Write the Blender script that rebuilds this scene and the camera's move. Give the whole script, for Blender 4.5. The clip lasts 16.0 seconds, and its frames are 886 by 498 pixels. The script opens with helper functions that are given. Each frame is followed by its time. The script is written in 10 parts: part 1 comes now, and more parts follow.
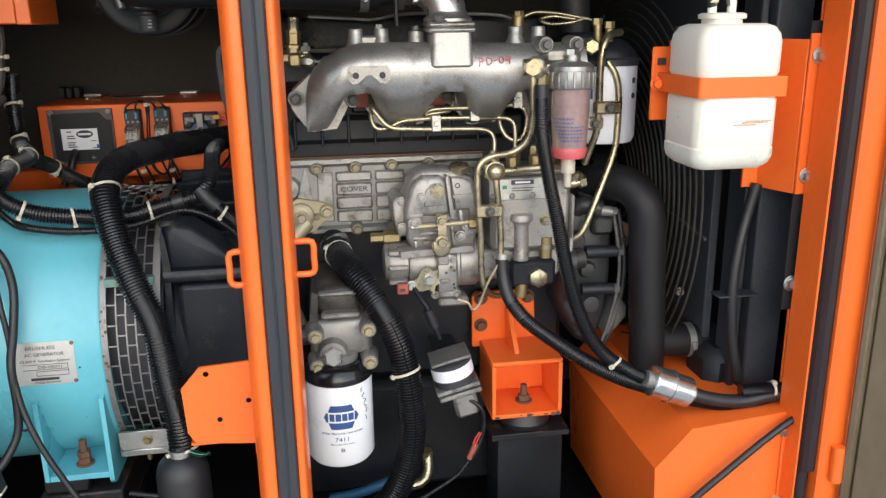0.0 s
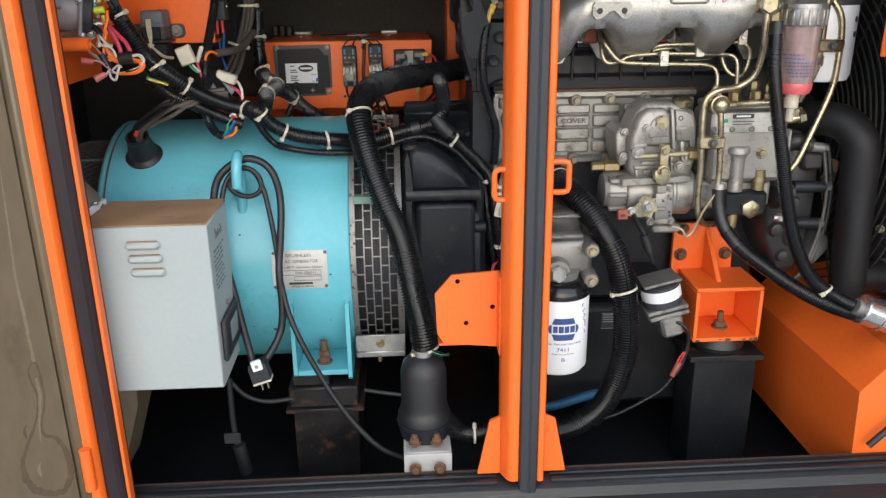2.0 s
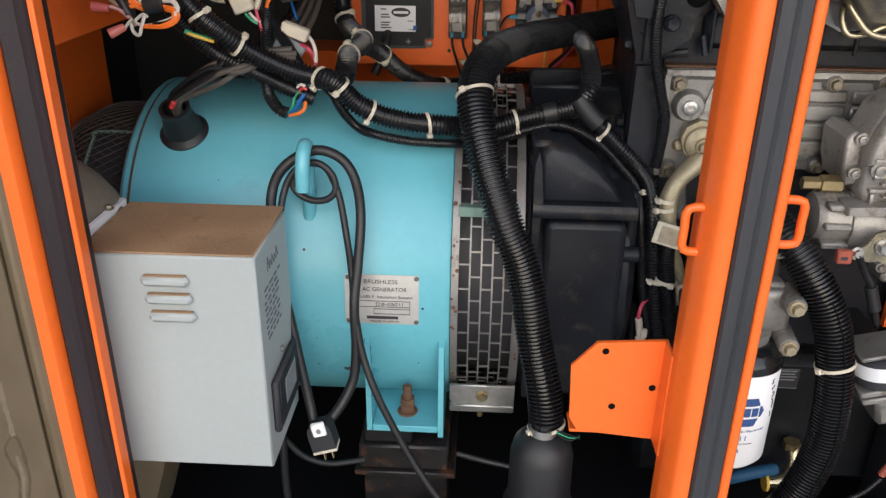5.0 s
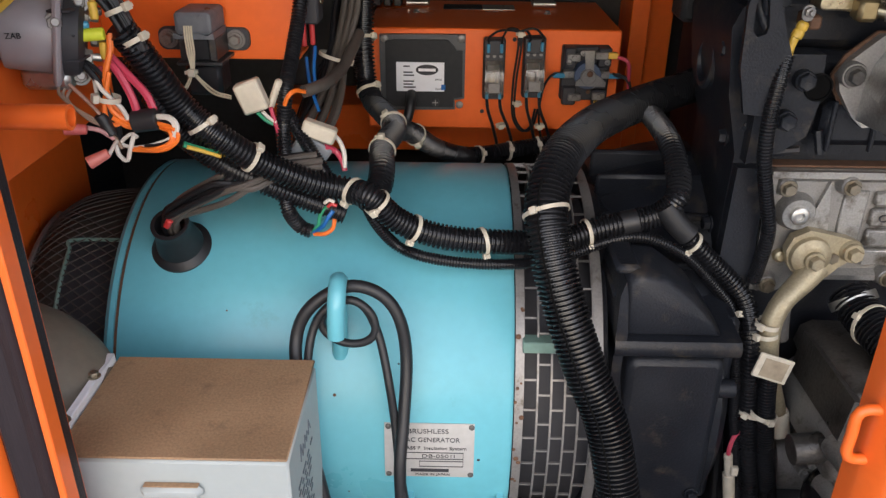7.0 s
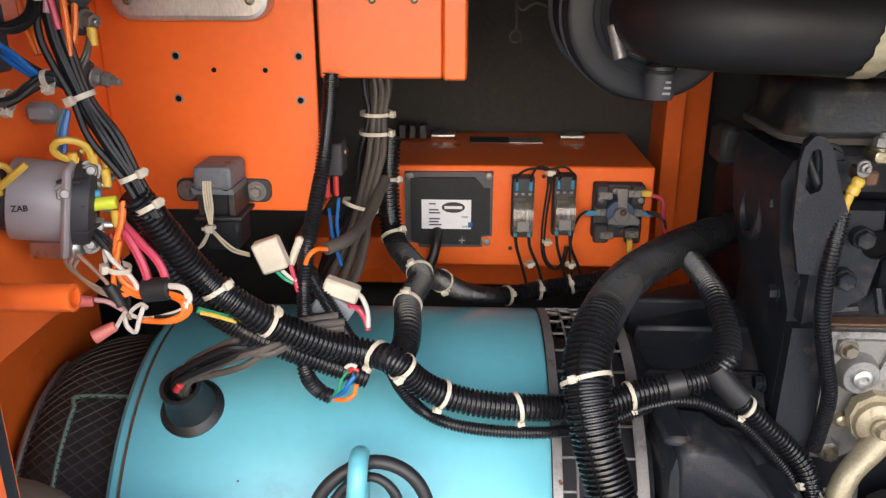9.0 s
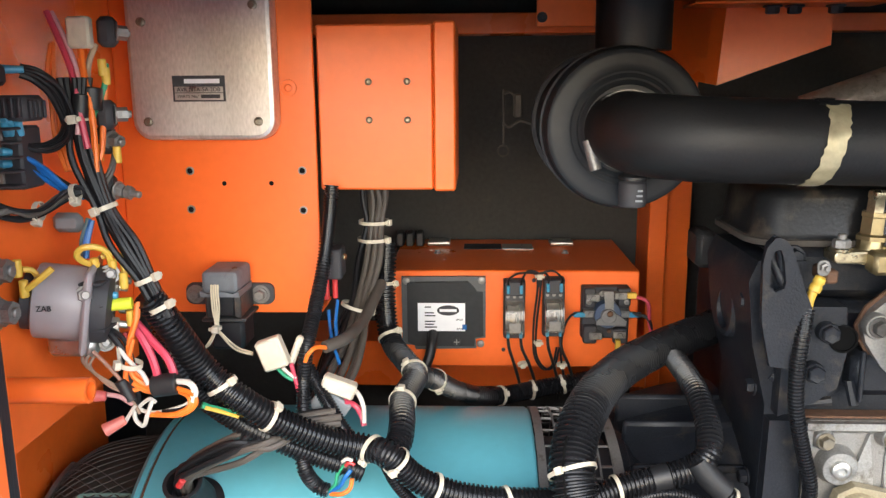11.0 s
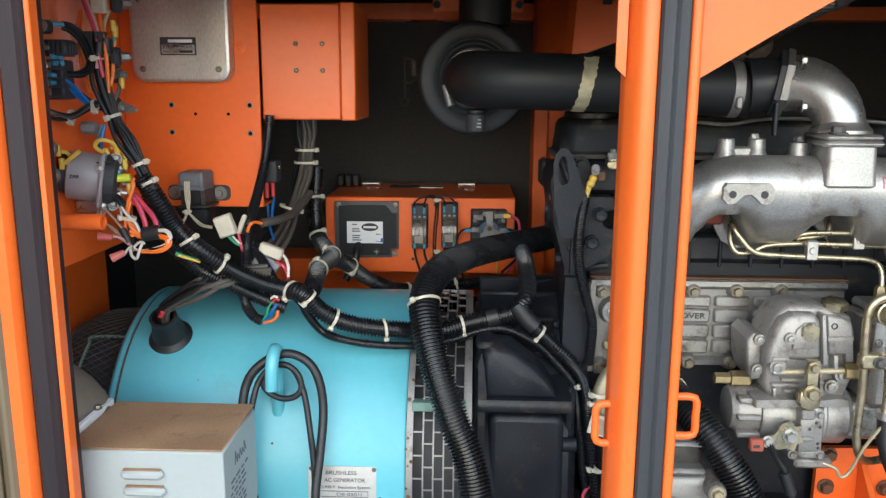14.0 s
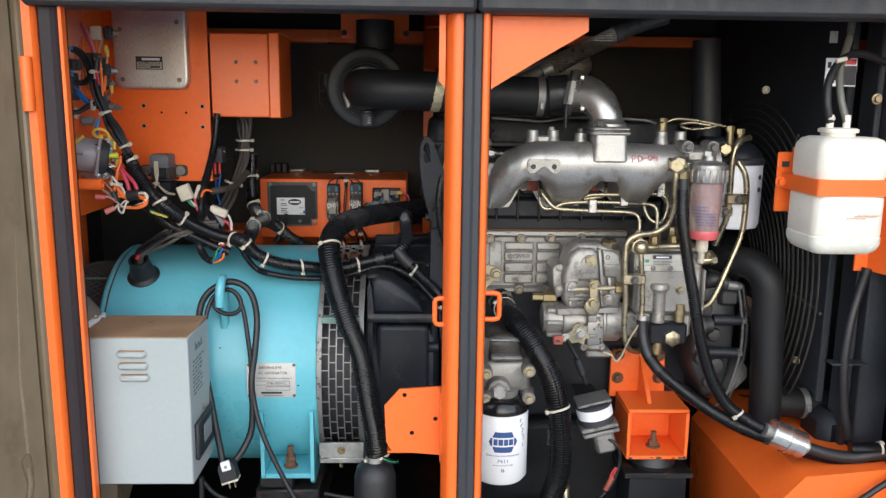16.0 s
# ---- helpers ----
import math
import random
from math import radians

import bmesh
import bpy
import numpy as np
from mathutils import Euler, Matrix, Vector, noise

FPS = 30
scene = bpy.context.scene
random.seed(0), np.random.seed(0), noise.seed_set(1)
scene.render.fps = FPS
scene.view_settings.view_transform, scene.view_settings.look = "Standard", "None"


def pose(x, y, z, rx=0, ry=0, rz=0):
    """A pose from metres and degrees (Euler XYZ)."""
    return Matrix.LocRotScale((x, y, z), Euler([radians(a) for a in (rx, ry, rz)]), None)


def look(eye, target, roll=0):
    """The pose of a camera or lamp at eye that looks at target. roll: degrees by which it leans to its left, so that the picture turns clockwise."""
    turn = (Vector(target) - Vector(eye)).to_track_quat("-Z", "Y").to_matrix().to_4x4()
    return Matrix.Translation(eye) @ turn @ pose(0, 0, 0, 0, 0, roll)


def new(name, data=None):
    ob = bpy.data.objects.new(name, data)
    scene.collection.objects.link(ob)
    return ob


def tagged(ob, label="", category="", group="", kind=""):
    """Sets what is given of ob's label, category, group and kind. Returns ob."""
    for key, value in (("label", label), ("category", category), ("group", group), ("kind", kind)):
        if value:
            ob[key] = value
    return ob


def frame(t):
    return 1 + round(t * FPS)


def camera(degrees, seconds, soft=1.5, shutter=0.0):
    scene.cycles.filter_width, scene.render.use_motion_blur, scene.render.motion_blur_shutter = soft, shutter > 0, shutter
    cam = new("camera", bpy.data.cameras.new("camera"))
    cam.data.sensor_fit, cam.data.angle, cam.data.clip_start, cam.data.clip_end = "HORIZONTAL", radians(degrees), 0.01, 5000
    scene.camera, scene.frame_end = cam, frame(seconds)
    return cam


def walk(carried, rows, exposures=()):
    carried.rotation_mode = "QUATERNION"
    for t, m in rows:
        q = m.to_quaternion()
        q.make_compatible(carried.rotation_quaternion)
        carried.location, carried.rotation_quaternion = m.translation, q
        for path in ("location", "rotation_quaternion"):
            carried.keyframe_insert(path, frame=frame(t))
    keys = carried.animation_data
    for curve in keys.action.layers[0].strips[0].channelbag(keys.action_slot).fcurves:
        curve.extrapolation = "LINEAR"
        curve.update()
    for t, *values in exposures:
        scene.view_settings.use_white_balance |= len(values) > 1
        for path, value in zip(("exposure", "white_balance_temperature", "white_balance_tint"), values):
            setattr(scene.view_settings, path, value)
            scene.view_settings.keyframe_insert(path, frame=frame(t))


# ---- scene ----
cam = camera(58.3, 16.0, soft=1.4)
PATH = [
    (0, (0.068, 0.118, 1.342), (0.371, 2.016, 0.789), -0.8),
    (0.5, (-0.002, 0.049, 1.341), (0.29, 1.948, 0.785), -0.8),
    (1, (-0.071, 0.02, 1.347), (0.195, 1.913, 0.761), -0.7),
    (1.5, (-0.13, 0.023, 1.327), (0.07, 1.917, 0.717), -0.9),
    (2, (-0.18, 0.03, 1.324), (-0.079, 1.917, 0.67), -0.7),
    (2.5, (-0.203, 0.052, 1.303), (-0.204, 1.932, 0.621), 0.0),
    (3, (-0.205, 0.109, 1.304), (-0.246, 1.977, 0.591), 0.3),
    (3.5, (-0.208, 0.191, 1.306), (-0.255, 2.05, 0.569), 0.4),
    (3.7, (-0.21, 0.223, 1.304), (-0.265, 2.08, 0.565), 0.2),
    (5.8, (-0.267, 0.543, 1.344), (-0.363, 2.337, 0.463), 0.9),
    (6, (-0.275, 0.569, 1.347), (-0.374, 2.361, 0.464), 0.6),
    (6.5, (-0.306, 0.624, 1.382), (-0.361, 2.41, 0.483), 0.9),
    (7, (-0.337, 0.66, 1.412), (-0.356, 2.448, 0.515), 0.7),
    (7.5, (-0.35, 0.689, 1.427), (-0.379, 2.493, 0.565), 0.7),
    (8, (-0.351, 0.721, 1.436), (-0.389, 2.553, 0.635), 0.7),
    (8.5, (-0.348, 0.737, 1.439), (-0.4, 2.592, 0.694), 0.5),
    (9, (-0.348, 0.733, 1.447), (-0.421, 2.614, 0.773), 0.1),
    (9.5, (-0.346, 0.715, 1.454), (-0.43, 2.621, 0.854), -0.1),
    (10, (-0.344, 0.705, 1.454), (-0.43, 2.634, 0.933), -0.4),
    (10.2, (-0.341, 0.701, 1.454), (-0.429, 2.638, 0.963), -0.6),
    (12.3, (-0.309, 0.587, 1.427), (-0.383, 2.55, 1.056), -0.1),
    (12.5, (-0.289, 0.56, 1.419), (-0.372, 2.524, 1.046), -0.1),
    (13, (-0.233, 0.484, 1.417), (-0.335, 2.441, 1.016), 0.3),
    (13.5, (-0.187, 0.391, 1.398), (-0.296, 2.351, 1.015), 0.2),
    (14, (-0.18, 0.312, 1.391), (-0.258, 2.271, 0.996), 0.3),
    (14.5, (-0.183, 0.216, 1.385), (-0.192, 2.185, 1.032), 0.6),
    (15, (-0.182, 0.082, 1.377), (-0.122, 2.052, 1.038), 0.7),
    (15.5, (-0.144, -0.041, 1.376), (-0.069, 1.928, 1.031), 0.6),
    (16, (-0.077, -0.153, 1.383), (-0.013, 1.812, 1.016), 0.7),
]
walk(cam, [(t, look(eye, target, roll)) for t, eye, target, roll in PATH],
     [(0.0, 0.42, 6230, 8), (2.5, 0.36, 6300, 8), (3.5, 0.32, 6350, 9), (6.0, 0.25, 6520, 13), (7.0, 0.45, 6450, 14), (8.0, 0.76, 6450, 13), (9.0, 1.14, 6450, 13), (10.0, 1.47, 6400, 11), (12.5, 1.58, 6380, 6), (13.0, 1.12, 6150, 5), (14.0, 0.67, 5930, 4), (15.0, 0.62, 5700, 3), (15.5, 0.55, 5800, 4), (16.0, 0.40, 6070, 8)])

# ---- light ----
world = bpy.data.worlds.new("sky")
world.use_nodes = True
scene.world = world
wn = world.node_tree
sky = wn.nodes.new("ShaderNodeTexSky")
sky.sky_type, sky.sun_disc = "NISHITA", False
sky.sun_elevation, sky.sun_rotation = radians(25), radians(179)
wn.links.new(sky.outputs[0], wn.nodes["Background"].inputs[0])
wn.nodes["Background"].inputs[1].default_value = 0.15
sun = new("sun", bpy.data.lights.new("sun", "SUN"))
sun.data.energy, sun.data.angle, sun.data.color = 3.0, radians(120), (1.0, 1.0, 0.995)
sun.matrix_world = look((0.5, -6.0, 3.4), (0, 0, 0))

# ---- materials ----
def surf(name, rgb, rough=0.5, metal=0.0, var=0.12, scale=9.0, fine=140.0, bump=0.1, dirt=None, amount=0.0, spec=0.5, stretch=(1, 1, 1), coat=0.0):
    """Paint, metal or rubber: two scales of tone, uneven gloss, fine relief and, with dirt, patches of another colour."""
    m = bpy.data.materials.new(name)
    m.use_nodes = True
    n, l = m.node_tree.nodes, m.node_tree.links
    b = n["Principled BSDF"]
    b.inputs["Metallic"].default_value = metal
    b.inputs["Specular IOR Level"].default_value = spec
    b.inputs["Coat Weight"].default_value = coat
    b.inputs["Coat Roughness"].default_value = 0.15
    co = n.new("ShaderNodeTexCoord")
    mp = n.new("ShaderNodeMapping")
    mp.inputs["Scale"].default_value = stretch
    l.new(co.outputs["Object"], mp.inputs[0])
    big, small = n.new("ShaderNodeTexNoise"), n.new("ShaderNodeTexNoise")
    big.inputs["Scale"].default_value, big.inputs["Detail"].default_value = scale, 6
    small.inputs["Scale"].default_value, small.inputs["Detail"].default_value = fine, 4
    for k in (big, small):
        l.new(mp.outputs[0], k.inputs["Vector"])
    add = n.new("ShaderNodeMath")
    add.operation = "ADD"
    l.new(big.outputs[0], add.inputs[0])
    l.new(small.outputs[0], add.inputs[1])
    rng = n.new("ShaderNodeMapRange")
    rng.inputs[1].default_value, rng.inputs[2].default_value = 0.6, 1.4
    rng.inputs[3].default_value, rng.inputs[4].default_value = 1 - var, 1 + var
    l.new(add.outputs[0], rng.inputs[0])
    mul = n.new("ShaderNodeVectorMath")
    mul.operation = "SCALE"
    mul.inputs[0].default_value = rgb
    l.new(rng.outputs[0], mul.inputs["Scale"])
    out = mul.outputs[0]
    if dirt:
        patch = n.new("ShaderNodeTexNoise")
        patch.inputs["Scale"].default_value, patch.inputs["Detail"].default_value, patch.inputs["Roughness"].default_value = scale * 2.3, 9, 0.68
        l.new(mp.outputs[0], patch.inputs["Vector"])
        ramp = n.new("ShaderNodeMapRange")
        ramp.inputs[1].default_value, ramp.inputs[2].default_value = 0.72 - amount * 0.35, 0.86 - amount * 0.3
        l.new(patch.outputs[0], ramp.inputs[0])
        mix = n.new("ShaderNodeMix")
        mix.data_type = "RGBA"
        l.new(ramp.outputs[0], mix.inputs[0])
        l.new(out, mix.inputs[6])
        mix.inputs[7].default_value = (*dirt, 1)
        out = mix.outputs[2]
    l.new(out, b.inputs["Base Color"])
    rr = n.new("ShaderNodeMapRange")
    rr.inputs[1].default_value, rr.inputs[2].default_value = 0.3, 0.7
    rr.inputs[3].default_value, rr.inputs[4].default_value = max(rough - 0.1, 0.05), min(rough + 0.12, 1)
    l.new(big.outputs[0], rr.inputs[0])
    l.new(rr.outputs[0], b.inputs["Roughness"])
    if bump:
        bp = n.new("ShaderNodeBump")
        bp.inputs["Strength"].default_value, bp.inputs["Distance"].default_value = bump, 0.002
        l.new(small.outputs[0], bp.inputs["Height"])
        l.new(bp.outputs[0], b.inputs["Normal"])
    return m


ORANGE = surf("orange_paint", (0.83, 0.144, 0.020), 0.36, var=0.06, scale=5, fine=90, bump=0.05, dirt=(0.5, 0.09, 0.015), amount=0.1, spec=0.4, coat=0.12)
BLACK = surf("black_paint", (0.028, 0.031, 0.037), 0.5, var=0.3, scale=7, bump=0.15, dirt=(0.042, 0.040, 0.038), amount=0.3)
WALLB = surf("soundproof_black", (0.034, 0.033, 0.031), 0.85, var=0.3, scale=10, bump=0.35, dirt=(0.055, 0.048, 0.038), amount=0.35)
RUSTY = surf("rusty_black_steel", (0.012, 0.011, 0.0115), 0.38, var=0.4, scale=12, bump=0.4, dirt=(0.11, 0.05, 0.025), amount=0.5)
RUBBER = surf("black_rubber", (0.0135, 0.0138, 0.0155), 0.45, var=0.2, scale=14, bump=0.12)
SEAL = surf("seal_rubber", (0.026, 0.028, 0.033), 0.55, var=0.28, scale=10, bump=0.2, stretch=(6, 6, 0.6), dirt=(0.055, 0.05, 0.047), amount=0.22)
# jamb copy of the black seal: brown tint paints in the orange frame's reflection
SEALB = surf("seal_rubber_orange_reflection", (0.022, 0.0155, 0.0185), 0.5, var=0.3, scale=12, bump=0.2, stretch=(7, 7, 0.5), dirt=(0.05, 0.034, 0.033), amount=0.3, spec=0.3)
PLASTIC = surf("black_conduit", (0.0095, 0.0098, 0.0115), 0.25, var=0.25, scale=18, bump=0.05, dirt=(0.022, 0.02, 0.018), amount=0.2, spec=0.46)
DUCT = surf("intake_hose_rubber", (0.009, 0.009, 0.010), 0.52, var=0.2, scale=12, fine=300, bump=0.15, dirt=(0.022, 0.021, 0.019), amount=0.25, spec=0.36)
TEAL = surf("turquoise_enamel", (0.125, 0.43, 0.51), 0.36, var=0.06, scale=6, fine=90, bump=0.05, dirt=(0.095, 0.30, 0.33), amount=0.22, coat=0.15)
ALU = surf("cast_aluminium", (0.32, 0.312, 0.295), 0.38, metal=0.72, var=0.28, scale=18, fine=500, bump=0.2, dirt=(0.10, 0.082, 0.062), amount=0.55)
PUMPM = surf("stained_pump_casting", (0.315, 0.30, 0.28), 0.4, metal=0.5, var=0.28, scale=15, fine=420, bump=0.2, dirt=(0.11, 0.085, 0.062), amount=0.55)
ALUD = surf("dull_aluminium", (0.25, 0.24, 0.225), 0.42, metal=0.6, var=0.3, scale=18, fine=700, bump=0.25, dirt=(0.10, 0.085, 0.07), amount=0.5)
STEEL = surf("zinc_steel", (0.50, 0.49, 0.46), 0.35, metal=0.9, var=0.2, scale=40, bump=0.1, dirt=(0.25, 0.22, 0.18), amount=0.3)
GOLD = surf("yellow_passivated_steel", (0.42, 0.365, 0.245), 0.30, metal=0.9, var=0.3, scale=40, bump=0.08, dirt=(0.20, 0.165, 0.12), amount=0.5)
BRASS = surf("brass", (0.36, 0.285, 0.155), 0.42, metal=0.9, var=0.2, scale=30, bump=0.1, dirt=(0.22, 0.16, 0.08), amount=0.4)
CAST = surf("black_cast_iron", (0.0125, 0.0145, 0.0195), 0.42, var=0.45, scale=13, fine=420, bump=0.25, dirt=(0.055, 0.046, 0.037), amount=0.45, spec=0.3)
CASTGLOSS = surf("oily_black_casting", (0.0105, 0.0108, 0.012), 0.36, var=0.4, scale=10, fine=300, bump=0.12, dirt=(0.075, 0.058, 0.042), amount=0.55, spec=0.42)
PIPEDULL = surf("dull_plated_pipe", (0.37, 0.315, 0.21), 0.45, metal=0.5, var=0.25, scale=26, fine=400, bump=0.2, dirt=(0.22, 0.17, 0.11), amount=0.4)
IRON = surf("oily_cast_iron", (0.11, 0.105, 0.10), 0.5, metal=0.3, var=0.3, scale=16, fine=220, bump=0.4, dirt=(0.05, 0.035, 0.025), amount=0.5)
PLATEM = surf("stamped_alloy_plate", (0.46, 0.45, 0.43), 0.42, metal=0.25, var=0.1, scale=30, bump=0.05)
SILLM = surf("scuffed_sill_rubber", (0.016, 0.017, 0.020), 0.5, var=0.3, scale=7, fine=60, bump=0.3, dirt=(0.10, 0.10, 0.105), amount=0.32, stretch=(0.45, 7, 7))
LEDGE = surf("rusted_ledge", (0.055, 0.034, 0.026), 0.75, var=0.3, scale=8, fine=200, bump=0.3, dirt=(0.02, 0.018, 0.018), amount=0.45, stretch=(0.6, 3, 3))
ALUP = surf("polished_casting", (0.46, 0.45, 0.43), 0.33, metal=0.85, var=0.22, scale=11, fine=500, bump=0.14, dirt=(0.25, 0.22, 0.18), amount=0.42)
MANI = surf("manifold_casting", (0.41, 0.40, 0.38), 0.42, metal=0.78, var=0.3, scale=9, fine=420, bump=0.12, dirt=(0.19, 0.155, 0.12), amount=0.5)
GUARD = surf("dusty_guard_wire", (0.034, 0.031, 0.025), 0.6, var=0.3, scale=30, bump=0.1)
BRIDGE = surf("faded_green_paint", (0.16, 0.26, 0.22), 0.55, var=0.15, scale=30, bump=0.1, dirt=(0.2, 0.17, 0.12), amount=0.3)
OILBLK = surf("oil_wet_black", (0.012, 0.013, 0.0155), 0.42, var=0.35, scale=9, bump=0.18, dirt=(0.02, 0.018, 0.017), amount=0.38, spec=0.3)
OILCAST = surf("oily_dark_casting", (0.024, 0.024, 0.025), 0.38, var=0.35, scale=18, fine=400, bump=0.3, dirt=(0.06, 0.045, 0.033), amount=0.4)
TARN = surf("tarnished_steel", (0.24, 0.23, 0.22), 0.45, metal=0.55, var=0.2, scale=25, fine=400, bump=0.15, dirt=(0.10, 0.08, 0.06), amount=0.4)
DUSTM = surf("dusty_black_guard", (0.05, 0.042, 0.035), 0.8, var=0.25, scale=20, fine=300, bump=0.2, dirt=(0.10, 0.08, 0.06), amount=0.4)
AIRBLK = surf("air_cleaner_black", (0.014, 0.0155, 0.018), 0.42, var=0.2, scale=12, bump=0.05, dirt=(0.026, 0.026, 0.026), amount=0.3, spec=0.28)
GUARDM = surf("dusty_guard_wire", (0.078, 0.070, 0.062), 0.65, metal=0.2, var=0.3, scale=20, bump=0.15, dirt=(0.06, 0.045, 0.035), amount=0.45)
BOLTM = surf("bronzed_bolt", (0.25, 0.215, 0.16), 0.4, metal=0.75, var=0.25, scale=60, bump=0.15, dirt=(0.10, 0.07, 0.045), amount=0.45)
HOLE = surf("unlit_hole", (0.004, 0.004, 0.004), 0.9, var=0.1, bump=0.0, spec=0.1)
RUST = surf("rusted_bolt", (0.135, 0.068, 0.038), 0.8, metal=0.2, var=0.35, scale=60, bump=0.4, dirt=(0.07, 0.05, 0.04), amount=0.5)
NYLON = surf("white_nylon", (0.55, 0.50, 0.40), 0.45, var=0.18, scale=30, bump=0.03, dirt=(0.34, 0.29, 0.21), amount=0.25)
WHITE = surf("white_enamel", (0.80, 0.80, 0.82), 0.35, var=0.03, scale=12, bump=0.03, coat=0.2)
PAPER = surf("label_paper", (0.78, 0.79, 0.82), 0.5, var=0.04, scale=20, bump=0.02)
INK = surf("printing_ink", (0.03, 0.03, 0.035), 0.6, var=0.1, bump=0.0)
NAVY = surf("navy_print", (0.03, 0.075, 0.22), 0.45, var=0.1, bump=0.0)
REDMARK = surf("red_paint_pen", (0.50, 0.12, 0.13), 0.6, var=0.2, bump=0.0)
GREYBOX = surf("pale_grey_enamel", (0.335, 0.365, 0.362), 0.45, var=0.05, scale=5, fine=120, bump=0.05, dirt=(0.265, 0.275, 0.255), amount=0.16)
DUSTY = surf("dusty_brown_lid", (0.30, 0.185, 0.10), 0.75, var=0.3, scale=14, fine=420, bump=0.3, dirt=(0.17, 0.105, 0.06), amount=0.42)
BEIGE = surf("beige_paint", (0.143, 0.108, 0.066), 0.5, var=0.18, scale=5, fine=45, bump=0.12, dirt=(0.096, 0.070, 0.042), amount=0.42, stretch=(1, 1, 0.45))
GREY = surf("grey_plastic", (0.22, 0.235, 0.25), 0.45, var=0.1, scale=20, bump=0.08)
DGREY = surf("dark_grey_plastic", (0.022, 0.0235, 0.026), 0.55, var=0.2, scale=20, bump=0.1, dirt=(0.045, 0.042, 0.038), amount=0.2, spec=0.25)
MIDGREY = surf("grey_relay_shell", (0.30, 0.27, 0.28), 0.45, var=0.06, scale=20, bump=0.05)
SATIN = surf("brushed_steel_cover", (0.60, 0.585, 0.555), 0.40, metal=0.8, var=0.26, scale=6, fine=190, bump=0.05, dirt=(0.24, 0.21, 0.18), amount=0.3, stretch=(2.2, 1, 0.8))
CABLE = surf("grey_wire", (0.075, 0.064, 0.055), 0.5, var=0.2, scale=20, bump=0.05)
WIREB = surf("black_wire", (0.010, 0.010, 0.0115), 0.42, var=0.3, bump=0.04, spec=0.3, dirt=(0.03, 0.027, 0.024), amount=0.25)
RED = surf("red_insulation", (0.50, 0.035, 0.035), 0.4, var=0.12, bump=0.03)
PINK = surf("crimson_insulation", (0.50, 0.05, 0.09), 0.35, var=0.12, bump=0.03)
YELLOW = surf("yellow_insulation", (0.66, 0.42, 0.06), 0.4, var=0.15, bump=0.03, dirt=(0.45, 0.26, 0.06), amount=0.25)
LIME = surf("lime_insulation", (0.60, 0.66, 0.04), 0.4, var=0.1, bump=0.03)
BLUE = surf("blue_insulation", (0.012, 0.12, 0.38), 0.35, var=0.12, bump=0.03)
LUGBLUE = surf("pale_blue_crimp_sleeve", (0.05, 0.26, 0.42), 0.3, var=0.2, bump=0.03, coat=0.4)
GREEN = surf("green_insulation", (0.03, 0.28, 0.14), 0.4, var=0.1, bump=0.03)
ORWIRE = surf("orange_insulation", (0.80, 0.17, 0.02), 0.4, var=0.1, bump=0.03)
WWIRE = surf("white_insulation", (0.60, 0.56, 0.50), 0.4, var=0.1, bump=0.03)
TAPE = surf("gold_foil_tape", (0.47, 0.41, 0.26), 0.38, metal=0.4, var=0.3, scale=60, bump=0.5, fine=90)
GROUND = surf("concrete", (0.42, 0.425, 0.43), 0.85, var=0.12, scale=3, bump=0.3)
REDFUEL = surf("fuel_residue", (0.62, 0.12, 0.13), 0.3, var=0.1, bump=0.0)
REDHUB = surf("faded_red_paint", (0.30, 0.07, 0.045), 0.6, var=0.3, scale=25, bump=0.2, dirt=(0.08, 0.06, 0.05), amount=0.4)


